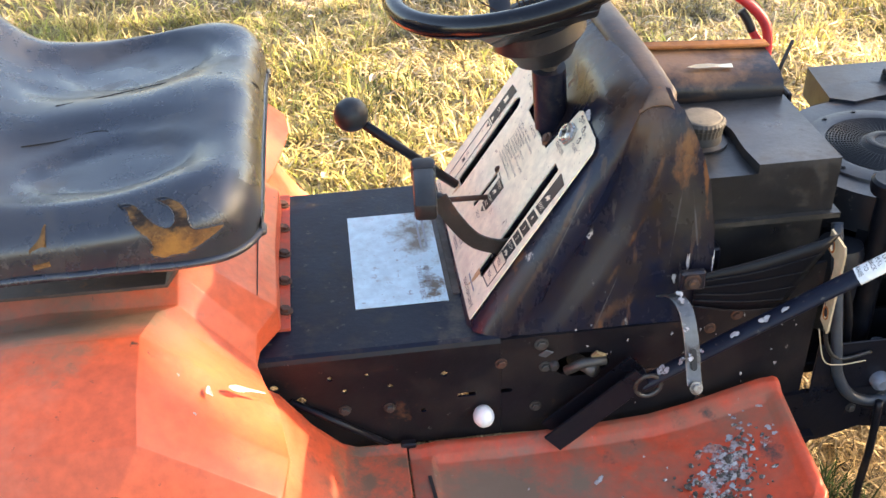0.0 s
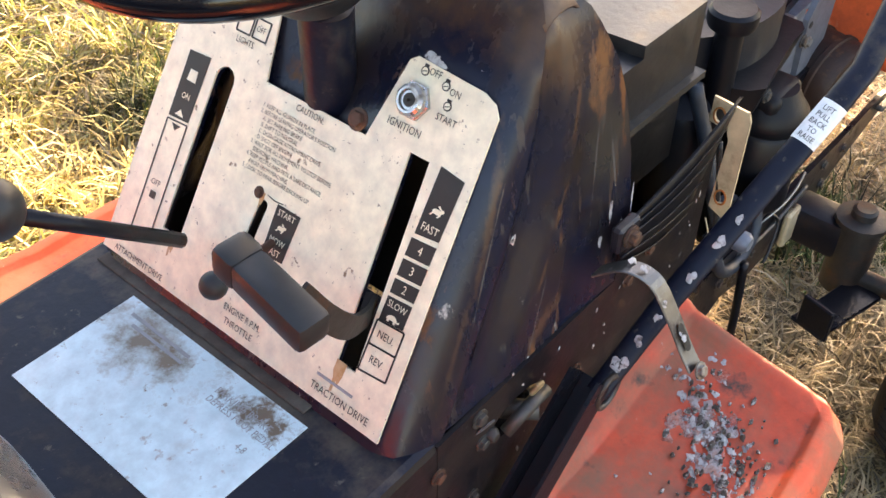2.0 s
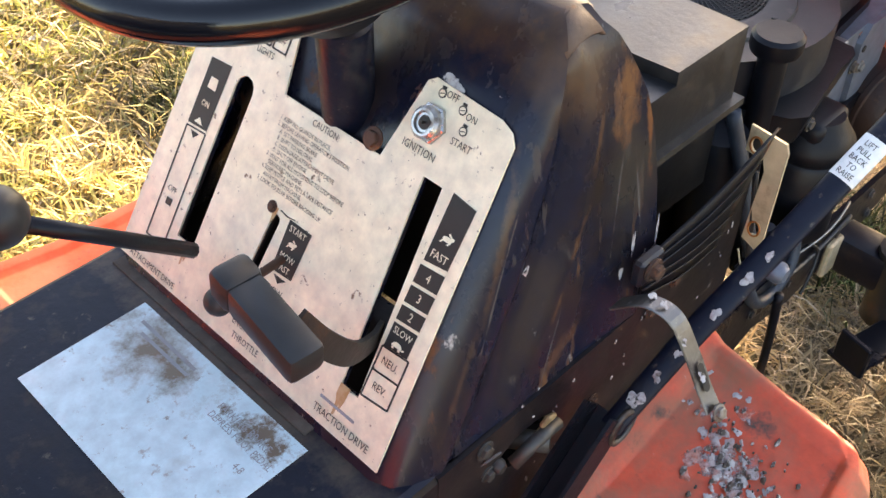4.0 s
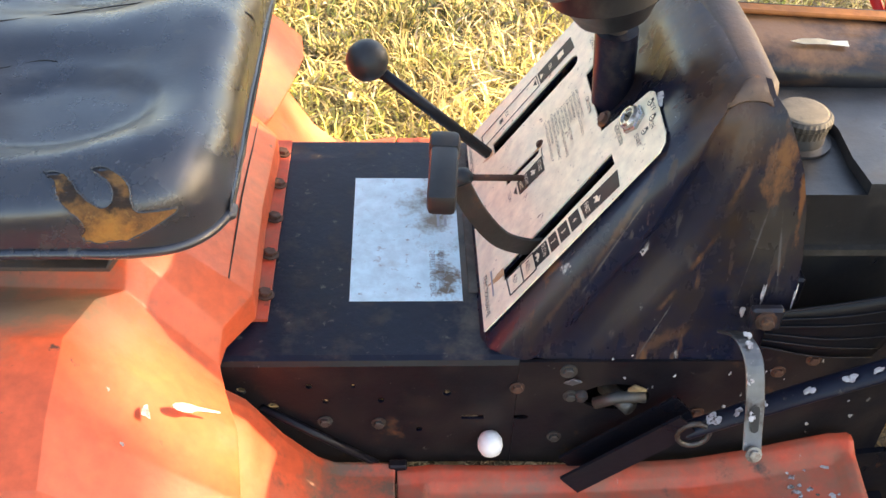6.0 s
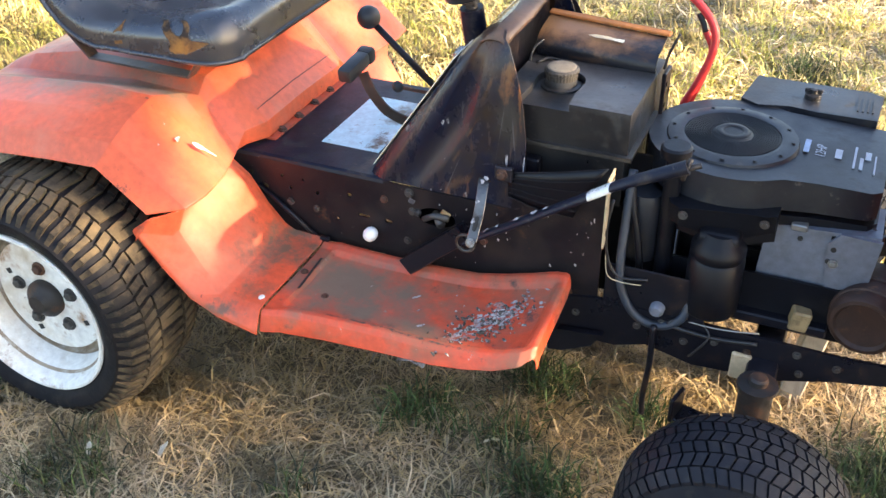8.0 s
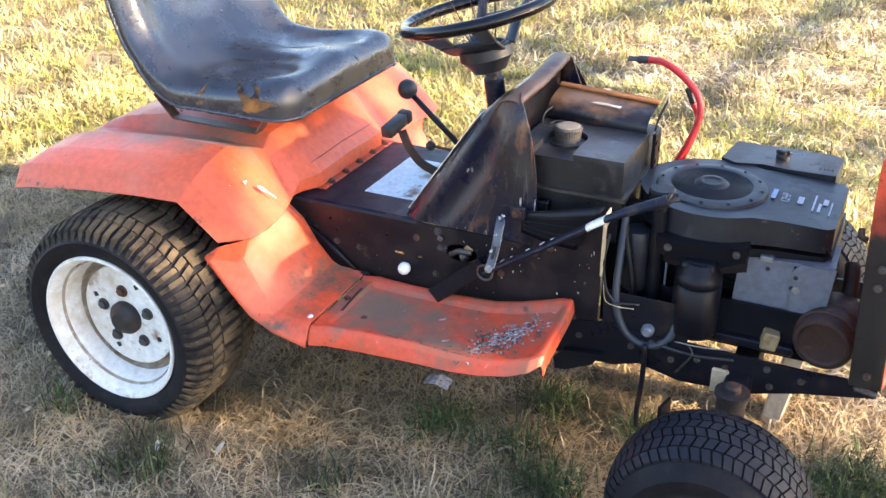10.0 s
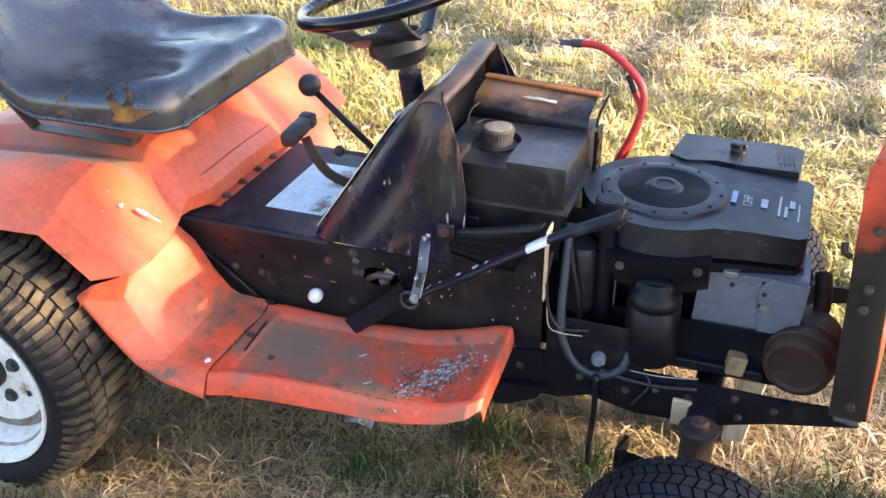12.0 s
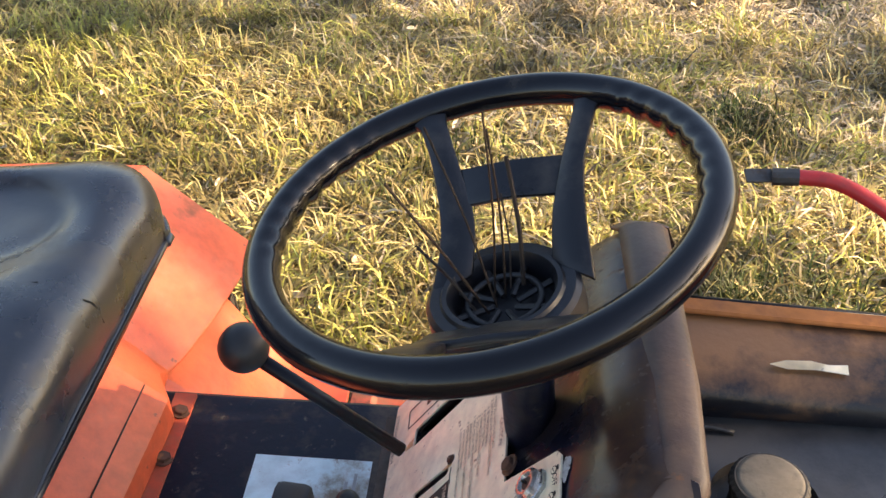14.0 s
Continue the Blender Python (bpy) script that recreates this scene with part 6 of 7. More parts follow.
# channel iron pedal
bm = bmesh.new()
a, b = Vector((0.378, -0.205, 0.298)), Vector((0.500, -0.205, 0.405))
d = (b - a).normalized()
m3 = Matrix((d, Vector((0, -1, 0)), d.cross(Vector((0, -1, 0))))).transposed()
U = [(-0.018, -0.018), (-0.018, 0.013), (-0.015, 0.016), (0.015, 0.016), (0.018, 0.013), (0.018, -0.022)]
grid([[e_ + m3 @ Vector((0, u, w)) for u, w in U] for e_ in (a, b)], 0.004, bm)
pedal = part("channel_pedal", bm, BLACK, tractor, "black channel-iron pedal arm")
bm = bmesh.new()
tube(bm, [(0.505 + 0.018 * math.cos(q), -0.222, 0.392 + 0.018 * math.sin(q)) for q in (math.pi * 2 * k / 14 for k in range(14))], 0.0035, 6, close=True)
part("ring", bm, STEEL_DARK, pedal, "", True)
# slotted strap hooked over the bar
line = curve_pts([(0.528, -0.178, 0.512), (0.535, -0.205, 0.530), (0.542, -0.232, 0.523), (0.545, -0.255, 0.490), (0.544, -0.275, 0.460), (0.543, -0.288, 0.444)], 5)
bm = grid([[p + Vector((0.010, 0.0, 0)), p - Vector((0.010, 0.0, 0))] for p in line], 0.003)
strap = part("slotted_strap", bevelled(bm, 0.001, 1, 40), STRAP_STEEL, tractor, "bent bare steel strap splashed with white")
bm = bmesh.new()
p = line[18]
t_ = (line[19] - line[17]).normalized()
n_ = t_.cross(Vector((1, 0, 0))).normalized()
if n_.y > 0:
    n_ = -n_
ring_ = [p + n_ * 0.0026 + Vector((1, 0, 0)) * (0.0042 * math.cos(q)) + t_ * (0.0042 * math.sin(q) + math.copysign(0.010, math.sin(q))) for q in (2 * math.pi * (i + 0.5) / 16 for i in range(16))]
bm.faces.new([bm.verts.new(v) for v in ring_])
part("strap_slot", bm, INK, strap)
bolt(strap, line[-1] + Vector((0, -0.004, 0.0)), (0, -0.8, 0.4), 0.006, 0.006, STEEL)

# ---- fuel tank ----
bm = bmesh.new()
prism(bm, [(0.530, -0.122), (0.776, -0.122), (0.776, 0.072), (0.530, 0.072)], 0.585, 0.666, "z")
bevelled(bm, 0.008, 3)
cb = bmesh.new()
prism(cb, [(0.570, -0.140), (0.573, -0.075)] + [(0.616 + 0.046 * math.cos(q), -0.024 + 0.046 * math.sin(q)) for q in (radians(190 - 10 * k) for k in range(21))] + [(0.659, -0.075), (0.664, -0.140)], 0.652, 0.70, "z")
tank = part("fuel_tank", cut(mesh_of(bm), cb), TANK_PLASTIC, tractor, "dusty black plastic fuel tank with a well round its cap", sharp=40)
for p in tank.data.polygons:
    p.use_smooth = True
tank.data.set_sharp_from_angle(angle=radians(35))
bm = bmesh.new()
prism(bm, [(0.522, -0.131), (0.785, -0.131), (0.785, 0.081), (0.522, 0.081)], 0.577, 0.585, "z")
part("tank_seam", bevelled(bm, 0.003, 2), SEAM_DUSTY, tank, "", True, 40)
bm = bmesh.new()
prism(bm, [(0.535, -0.115), (0.770, -0.115), (0.770, 0.068), (0.535, 0.068)], 0.475, 0.579, "z")
part("tank_lower", bevelled(bm, 0.015, 3), TANK_PLASTIC, tank, "", True, 40)
bm = bmesh.new()
box(bm, (0.603, -0.131, 0.535), (0.030, 0.024, 0.036), None, 0.003, 1)
part("tank_clip", bm, BLACK, tank)
bm = bmesh.new()
lathe(bm, [(0, 0.6525), (0.038, 0.6525), (0.038, 0.656), (0.030, 0.658), (0.029, 0.672), (0, 0.672)], 32, Matrix.Translation((0.616, -0.022, 0)))
part("filler_neck", bm, TANK_PLASTIC, tank, "", True, 40)
bm = bmesh.new()
n = 64
mt = Matrix.Translation((0.616, -0.022, 0.004))
prof = [(0.0, 0.666), (0.0300, 0.666), (0.0310, 0.676), (0.0330, 0.678), (0.0330, 0.683), (0.029, 0.687), (0.0, 0.688)]
lathe(bm, prof, n, mt)
for v in bm.verts:
    r_ = math.hypot(v.co.x - 0.616, v.co.y + 0.022)
    if r_ > 0.0295 and v.co.z < 0.695:
        k = round(math.atan2(v.co.y + 0.022, v.co.x - 0.616) / (2 * math.pi / n))
        f = 1.0 if k % 2 else 0.975
        v.co.x, v.co.y = 0.616 + (v.co.x - 0.616) * f, -0.022 + (v.co.y + 0.022) * f
fuel_cap = part("fuel_cap", bm, CAP_GREY, tank, "dusty ribbed dark fuel cap with a sunlit tan top")
# sun on the cap's top is put into this tan colour
bm = bmesh.new()
lathe(bm, [(0, 0.6890), (0.024, 0.6885), (0.0275, 0.6872), (0.0285, 0.6850)], 40, mt)
part("cap_top", bm, CAP_TAN, fuel_cap, "tan top with sunlight in its colour", True)

# ---- battery tray and rusty shield behind the tank ----
prof = [(0.082, 0.612), (0.080, 0.650), (0.070, 0.668), (0.066, 0.688), (0.072, 0.702), (0.086, 0.711), (0.110, 0.716), (0.150, 0.722)]
bm = grid([[(x, y, z - 0.055 * (x - 0.53)) for y, z in prof] for x in (0.535, 0.60, 0.68, 0.772)], 0.003)
shield = part("rusty_shield", bm, SHIELD, tractor, "curved metal heat shield, rusty along its top", True, 40)
bm = bmesh.new()
box(bm, (0.655, 0.155, 0.7195), (0.245, 0.020, 0.006), Euler((0, radians(3.1), 0)).to_matrix(), 0.002, 1)
part("rust_edge", bm, RUST_BRIGHT, shield, "bright orange rusty edge")
bm = bmesh.new()
tube(bm, [(0.545, 0.167, 0.7235), (0.770, 0.167, 0.7115)], 0.004, 8)
part("back_lip", bm, BLACK, shield, "", True)
bm = bmesh.new()
pts = [(0.630, 0.094, 0.7100), (0.645, 0.090, 0.7085), (0.672, 0.092, 0.7075), (0.700, 0.090, 0.7055), (0.701, 0.101, 0.7072), (0.683, 0.099, 0.7080), (0.668, 0.102, 0.7092), (0.645, 0.099, 0.7108)]
bm.faces.new([bm.verts.new((x, y, z + 0.0025)) for x, y, z in pts])
bmesh.ops.solidify(bm, geom=bm.faces[:], thickness=0.0008)
part("torn_label", bm, PANEL_WHITE, shield, "torn white paper label")
bm = bmesh.new()
box(bm, (0.67, 0.078, 0.655), (0.09, 0.014, 0.022), None, 0.003, 1)
box(bm, (0.745, 0.082, 0.650), (0.05, 0.020, 0.030), None, 0.003, 1)
part("clamp_bar", bm, BLACK_DUSTY, shield)
bm = bmesh.new()
box(bm, (0.655, 0.16, 0.57), (0.225, 0.10, 0.14), None, 0.006, 2)
part("battery_box", bm, BLACK_DUSTY, tractor, "", True, 40)
bm = bmesh.new()
box(bm, (0.788, 0.10, 0.60), (0.008, 0.05, 0.13), None, 0.002, 1)
cb = bmesh.new()
for k in range(5):
    box(cb, (0.788, 0.085 + 0.026 * (k % 2), 0.552 + 0.022 * k), (0.03, 0.012, 0.012))
part("slotted_bracket", cut(mesh_of(bm), cb), BLACK, tractor, "black slotted steel bracket")
for pts in ([(0.78, 0.11, 0.66), (0.785, 0.115, 0.69), (0.80, 0.12, 0.73)], [(0.55, 0.03, 0.668), (0.57, 0.05, 0.672), (0.60, 0.05, 0.668)], [(0.54, 0.02, 0.60), (0.535, 0.04, 0.68), (0.55, 0.08, 0.70)]):
    bm = bmesh.new()
    tube(bm, curve_pts(pts, 5), 0.0028, 6)
    part("wire", bm, KNOB_BLACK, tractor, "", True)
# red battery cables with a lug
main = [(0.690, 0.345, 0.752), (0.735, 0.335, 0.752), (0.790, 0.315, 0.728), (0.832, 0.300, 0.690), (0.842, 0.290, 0.645), (0.825, 0.275, 0.58), (0.800, 0.26, 0.52), (0.79, 0.24, 0.46)]
bm = bmesh.new()
tube(bm, curve_pts(main, 8), 0.0085, 10)
cable = part("battery_cable", bm, RED_RUBBER, tractor, "stiff red battery cable with a bare lug", True)
bm = bmesh.new()
tube(bm, curve_pts([(0.818, 0.31, 0.672), (0.838, 0.30, 0.63), (0.822, 0.285, 0.56), (0.80, 0.27, 0.50)], 8), 0.0075, 10)
part("second_cable", bm, RED_RUBBER, cable, "", True)
bm = bmesh.new()
tube(bm, curve_pts([(0.800, 0.318, 0.702), (0.810, 0.314, 0.688), (0.820, 0.309, 0.668)], 5), 0.008, 8)
part("taped_end", bm, KNOB_BLACK, cable, "", True)
bm = bmesh.new()
tube(bm, [(0.695, 0.344, 0.752), (0.668, 0.348, 0.749)], 0.0095, 10)
box(bm, (0.655, 0.350, 0.748), (0.030, 0.018, 0.004), Euler((0.3, 0, 0.1)).to_matrix(), 0.001, 1)
part("cable_lug", bm, STEEL_DARK, cable)

# ---- engine ----
def shroud_outline(grow=0.0):
    """The plan of the blower housing: round behind, drawn out to a box in front."""
    cx, cy, r_ = 0.945, 0.035, 0.163 + grow
    pts = [(cx + r_ * math.cos(radians(a)), cy + r_ * math.sin(radians(a))) for a in range(62, 300, 7)]
    pts += [(1.045, -0.092 - grow), (1.10, -0.080 - grow), (1.190 + grow, -0.072 - grow), (1.205 + grow, -0.058), (1.208 + grow, 0.17), (1.195 + grow, 0.185 + grow), (1.06, 0.182 + grow)]
    return pts


bm = bmesh.new()
prism(bm, shroud_outline(), 0.520, 0.582, "z")
for v in bm.verts:
    if v.co.z > 0.55:
        v.co.z -= 0.05 * max(0, v.co.x - 1.02)
bevelled(bm, 0.012, 3, 40)
engine = part("engine", bm, SHROUD, tractor, "dusty black air-cooled engine with a round cooling screen", True, 40)
bm = bmesh.new()
prism(bm, shroud_outline(0.004), 0.455, 0.512, "z")
part("blower_housing", bevelled(bm, 0.006, 2, 40), ENGINE_BLACK, engine, "", True, 40)
bm = bmesh.new()
prism(bm, [(0.868, -0.150), (0.885, -0.162), (0.930, -0.152), (1.000, -0.138), (1.034, -0.136), (1.048, -0.126), (1.050, -0.090), (0.840, -0.090)], 0.486, 0.526, "z")
for v in bm.verts:
    if v.co.z < 0.51:
        v.co.y += 0.010 if v.co.y < -0.12 else 0
        v.co.z -= 0.030 * max(0.0, 1 - abs(v.co.x - 0.965) / 0.07)
part("housing_lip", bevelled(bm, 0.004, 1), ENGINE_BLACK, engine, "", True, 40)
for x, y in ((0.893, -0.157), (1.030, -0.134)):
    bolt(engine, (x, y - 0.004, 0.512), (0, -1, 0), 0.006, 0.005, STEEL_DARK)
# the raised rim and the screen with its rings
m = Matrix.Translation((0.934, 0.035, 0.582)) @ Matrix.Diagonal((0.80, 0.80, 0.9, 1))
bm = bmesh.new()
lathe(bm, [(0.108, 0.0), (0.110, 0.006), (0.120, 0.008), (0.148, 0.004), (0.152, -0.004)], 64, m)
part("screen_rim", bm, SHROUD, engine, "", True, 40)
for k in range(12):
    q = 2 * math.pi * k / 12
    bolt(engine, (0.934 + 0.108 * math.cos(q), 0.035 + 0.108 * math.sin(q), 0.587), (0, 0, 1), 0.0032, 0.003, KNOB_BLACK, "screw")
bm = bmesh.new()
lathe(bm, [(0, 0.012), (0.040, 0.012), (0.046, 0.007), (0.109, 0.004), (0.109, -0.01)], 64, m)
screen = part("cooling_screen", bm, SCREEN, engine, "black perforated cooling screen", True, 40)
for k in range(11):
    rr = 0.050 + 0.0055 * k
    bm = bmesh.new()
    lathe(bm, [(rr - 0.0012, 0.0066), (rr, 0.0085), (rr + 0.0012, 0.0064)], 64, m)
    part("screen_ring", bm, SCREEN, screen, "", True)
bm = bmesh.new()
for k in range(60):
    q = 2 * math.pi * k / 60
    d_ = Vector((math.cos(q), math.sin(q), 0))
    tube(bm, [m @ (d_ * 0.048 + Vector((0, 0, 0.0078))), m @ (d_ * 0.108 + Vector((0, 0, 0.0056)))], 0.0009, 4)
part("screen_mesh", bm, SCREEN, screen)
bm = bmesh.new()
lathe(bm, [(0.022, 0.0125), (0.024, 0.0145), (0.036, 0.0145), (0.038, 0.0125)], 40, m)
part("screen_boss", bm, SCREEN, screen, "", True)
# prints on the housing
for x, y, sx, sy, mat in ((1.066, 0.052, 0.010, 0.050, BLUE_PRINT), (1.122, 0.045, 0.012, 0.036, PRINT_GREY), (1.150, 0.045, 0.004, 0.085, PRINT_GREY), (1.162, 0.025, 0.006, 0.045, PRINT_GREY), (1.172, 0.06, 0.010, 0.030, PRINT_GREY), (1.185, 0.03, 0.003, 0.07, PRINT_GREY)):
    bm = bmesh.new()
    box(bm, (x, y, 0.5836 - 0.05 * (x - 1.02)), (sx, sy, 0.0012), Euler((0, radians(2.9), 0)).to_matrix())
    part("print", bm, mat, engine)
q = Matrix(((0, -1, 0), (1, 0, 0), (0, 0, 1))).to_4x4()
q = Matrix.Rotation(radians(2.9), 4, 'Y') @ q
q.translation = (1.092, 0.045, 0.5794)
lettering("12HP", q, 0.026, PRINT_GREY, engine)
# air cleaner on the far side
bm = bmesh.new()
prism(bm, [(0.895, 0.205), (0.93, 0.185), (0.99, 0.20), (1.04, 0.192), (1.150, 0.195), (1.155, 0.31), (1.13, 0.325), (0.91, 0.325)], 0.555, 0.607, "z")
cleaner = part("air_cleaner", bevelled(bm, 0.010, 2, 40), SHROUD, engine, "black plastic air cleaner cover", True, 40)
bm = bmesh.new()
lathe(bm, [(0, 0.606), (0.016, 0.606), (0.016, 0.616), (0.008, 0.618), (0.008, 0.626), (0, 0.627)], 16, Matrix.Translation((1.025, 0.255, 0)))
box(bm, (1.025, 0.255, 0.622), (0.034, 0.006, 0.010), None, 0.002, 1)
part("wing_knob", bm, KNOB_BLACK, cleaner)
for k in range(4):
    bm = bmesh.new()
    box(bm, (1.112 + 0.009 * k, 0.255, 0.6085), (0.003, 0.065, 0.002))
    part("rib", bm, KNOB_BLACK, cleaner)
# block, sump and pieces on the near side
bm = bmesh.new()
box(bm, (1.02, 0.07, 0.385), (0.30, 0.24, 0.16), None, 0.015, 2)
for k in range(5):
    box(bm, (1.10, 0.065, 0.335 + 0.024 * k), (0.20, 0.24, 0.006), None, 0.001, 1)
part("block", bm, ENGINE_BLACK, engine, "finned dark engine block", True, 40)
bm = bmesh.new()
box(bm, (0.97, 0.05, 0.305), (0.40, 0.36, 0.02), None, 0.003, 1)
part("engine_plate", bm, BLACK, engine)
bm = bmesh.new()
lathe(bm, [(0, 0.312), (0.046, 0.312), (0.050, 0.318), (0.050, 0.425), (0.046, 0.430), (0.049, 0.434), (0.049, 0.450), (0.040, 0.462), (0.030, 0.480), (0, 0.480)], 32, Matrix.Translation((0.925, -0.125, 0)))
starter = part("starter_motor", bm, ENGINE_BLACK, engine, "black cylindrical starter motor", True, 40)
bm = bmesh.new()
box(bm, (0.960, -0.134, 0.472), (0.074, 0.066, 0.034), None, 0.012, 3)
part("starter_cap", bm, ENGINE_BLACK, engine, "", True, 40)
bm = bmesh.new()
lathe(bm, [(0, 0.372), (0.028, 0.372), (0.034, 0.380), (0.034, 0.50), (0.030, 0.512), (0, 0.512)], 24, Matrix.Translation((0.815, -0.10, 0)))
part("oil_filter", bm, GREY_DARK, engine, "", True, 40)
bm = bmesh.new()
tube(bm, [(0.862, -0.118, 0.35), (0.860, -0.116, 0.607)], 0.016, 14)
lathe(bm, [(0, 0.600), (0.026, 0.600), (0.028, 0.606), (0.028, 0.618), (0.024, 0.622), (0, 0.622)], 20, Matrix.Translation((0.860, -0.116, 0)))
part("oil_filler", bm, ENGINE_BLACK, engine, "black oil filler tube with a cap", True, 40)
# grey shield of two bent plates
bm = bmesh.new()
prism(bm, [(0.985, 0.365), (0.992, 0.480), (1.100, 0.487), (1.106, 0.380), (1.06, 0.350)], -0.137, -0.132, "y")
guard = part("muffler_guard", bevelled(bm, 0.003, 1), GREY_METAL, engine, "dull grey sheet-metal muffler guard", True, 40)
bm = bmesh.new()
prism(bm, [(1.106, 0.378), (1.098, 0.475), (1.115, 0.497), (1.183, 0.495), (1.176, 0.400)], -0.145, -0.137, "y")
part("guard_plate", bevelled(bm, 0.003, 1), GREY_METAL, guard, "", True, 40)
bm = bmesh.new()
prism(bm, [(0.988, 0.480), (1.10, 0.487), (1.18, 0.495), (1.18, 0.50), (0.988, 0.487)], -0.137, -0.03, "y")
part("guard_top", bm, GREY_METAL, guard)
for x, z in ((1.050, 0.470), (1.103, 0.44), (1.108, 0.465)):
    bm = bmesh.new()
    lathe(bm, [(0, 0), (0.005, 0), (0.005, 0.001), (0, 0.001)], 10, Matrix.Translation((x, -0.1455 if x > 1.1 else -0.1375, z)) @ Y_AXIS)
    part("hole", bm, INK, guard)
bolt(guard, (1.112, -0.146, 0.437), (0, -1, 0), 0.006, 0.005, STEEL)
bm = bmesh.new()
box(bm, (1.045, -0.128, 0.492), (0.028, 0.03, 0.012), None, 0.002, 1)
part("tab", bm, STEEL, guard)
# drum muffler and pipe
bm = bmesh.new()
m = Matrix.Translation((1.165, -0.175, 0.378)) @ Vector((-0.16, -0.96, -0.06)).to_track_quat("Z", "Y").to_matrix().to_4x4()
lathe(bm, [(0, 0.028), (0.030, 0.029), (0.044, 0.031), (0.049, 0.037), (0.056, 0.036), (0.061, 0.030), (0.062, 0.010), (0.0650, 0.008), (0.0650, 0.001), (0.062, -0.001), (0.061, -0.028), (0.064, -0.030), (0.064, -0.036), (0.061, -0.038), (0.060, -0.085), (0.054, -0.094), (0, -0.096)], 40, m)
muffler = part("muffler", bm, MUFFLER_RUST, tractor, "rusty brown drum muffler", True, 40)
bm = bmesh.new()
tube(bm, curve_pts([(1.175, -0.12, 0.40), (1.19, -0.08, 0.44), (1.185, -0.03, 0.48)], 5), 0.016, 12)
part("exhaust_pipe", bm, MUFFLER_RUST, muffler, "", True)
bm = bmesh.new()
tube(bm, curve_pts([(1.198, -0.06, 0.505), (1.222, -0.075, 0.492), (1.220, -0.08, 0.470), (1.200, -0.08, 0.462)], 6), 0.004, 8)
part("spark_lead", bm, KNOB_BLACK, engine, "", True)
bm = bmesh.new()
box(bm, (1.120, -0.12, 0.322), (0.034, 0.03, 0.040), Euler((0, 0.15, 0.2)).to_matrix(), 0.003, 1)
part("brass_bracket", bm, BRASS, engine, "tan metal bracket")


def shift(ob, v):
    for o in (ob, *ob.children):
        o.data.transform(Matrix.Translation(v))


shift(guard, (0.041, 0.042, 0.004))
shift(starter, (0.036, -0.018, 0.006))
shift(muffler, (0.064, 0.058, -0.021))
shift(cleaner, (0.026, -0.004, -0.020))
# throttle and choke links, hoses and stray wires
for name, mat, rad, pts in (("hose", HOSE, 0.0085, [(0.790, -0.120, 0.560), (0.792, -0.150, 0.480), (0.796, -0.178, 0.387), (0.807, -0.182, 0.333), (0.836, -0.184, 0.291), (0.881, -0.184, 0.279), (0.920, -0.180, 0.305), (0.931, -0.165, 0.36)]),
                            ("wire", KNOB_BLACK, 0.003, [(0.77, -0.17, 0.52), (0.765, -0.182, 0.46), (0.775, -0.186, 0.40), (0.80, -0.186, 0.37), (0.85, -0.18, 0.372)]),
                            ("wire", CREAM_METAL, 0.0010, [(0.765, -0.175, 0.42), (0.775, -0.188, 0.372), (0.80, -0.19, 0.362), (0.84, -0.187, 0.362)]),
                            ("wire", STEEL, 0.0016, [(0.93, -0.178, 0.30), (0.98, -0.186, 0.305), (1.02, -0.186, 0.309), (1.06, -0.18, 0.312)]),
                            ("wire", KNOB_BLACK, 0.0022, [(0.96, -0.18, 0.305), (0.975, -0.19, 0.285), (0.955, -0.195, 0.25), (0.945, -0.195, 0.235)]),
                            ("wire", KNOB_BLACK, 0.004, [(0.93, -0.18, 0.31), (0.90, -0.186, 0.29), (0.98, -0.186, 0.282), (1.06, -0.186, 0.292)]),
                            ("hose", ENGINE_BLACK, 0.007, [(0.79, -0.12, 0.55), (0.80, -0.14, 0.50), (0.82, -0.15, 0.42), (0.83, -0.15, 0.33)])):
    bm = bmesh.new()
    tube(bm, curve_pts(pts, 7), rad, 8)
    part(name, bm, mat, tractor, "", True)
bm = bmesh.new()
m = Matrix.Translation((0.874, -0.178, 0.316)) @ Matrix.Rotation(radians(90), 4, 'X')
lathe(bm, [(0, 0.018), (0.009, 0.018), (0.014, 0.012), (0.014, -0.01), (0, -0.01)], 16, m)
tube(bm, [(0.872, -0.168, 0.32), (0.875, -0.155, 0.37)], 0.011, 10)
part("drain_valve", bm, GREY_METAL, tractor, "", True, 40)
# added dark backing, closes the bright gap beside the mount plate
bm = bmesh.new()
box(bm, (0.80, -0.055, 0.40), (0.14, 0.004, 0.32))
part("rear_plate", bm, ENGINE_BLACK, tractor)
# added black sheet, stands in for the darkness between engine and frame
bm = bmesh.new()
box(bm, (1.03, -0.105, 0.335), (0.46, 0.006, 0.11))
part("base_plate", bm, ENGINE_BLACK, tractor)
bm = bmesh.new()
box(bm, (0.865, -0.176, 0.345), (0.19, 0.004, 0.09), None, 0.001, 1)
part("mount_plate", bm, BLACK, tractor)

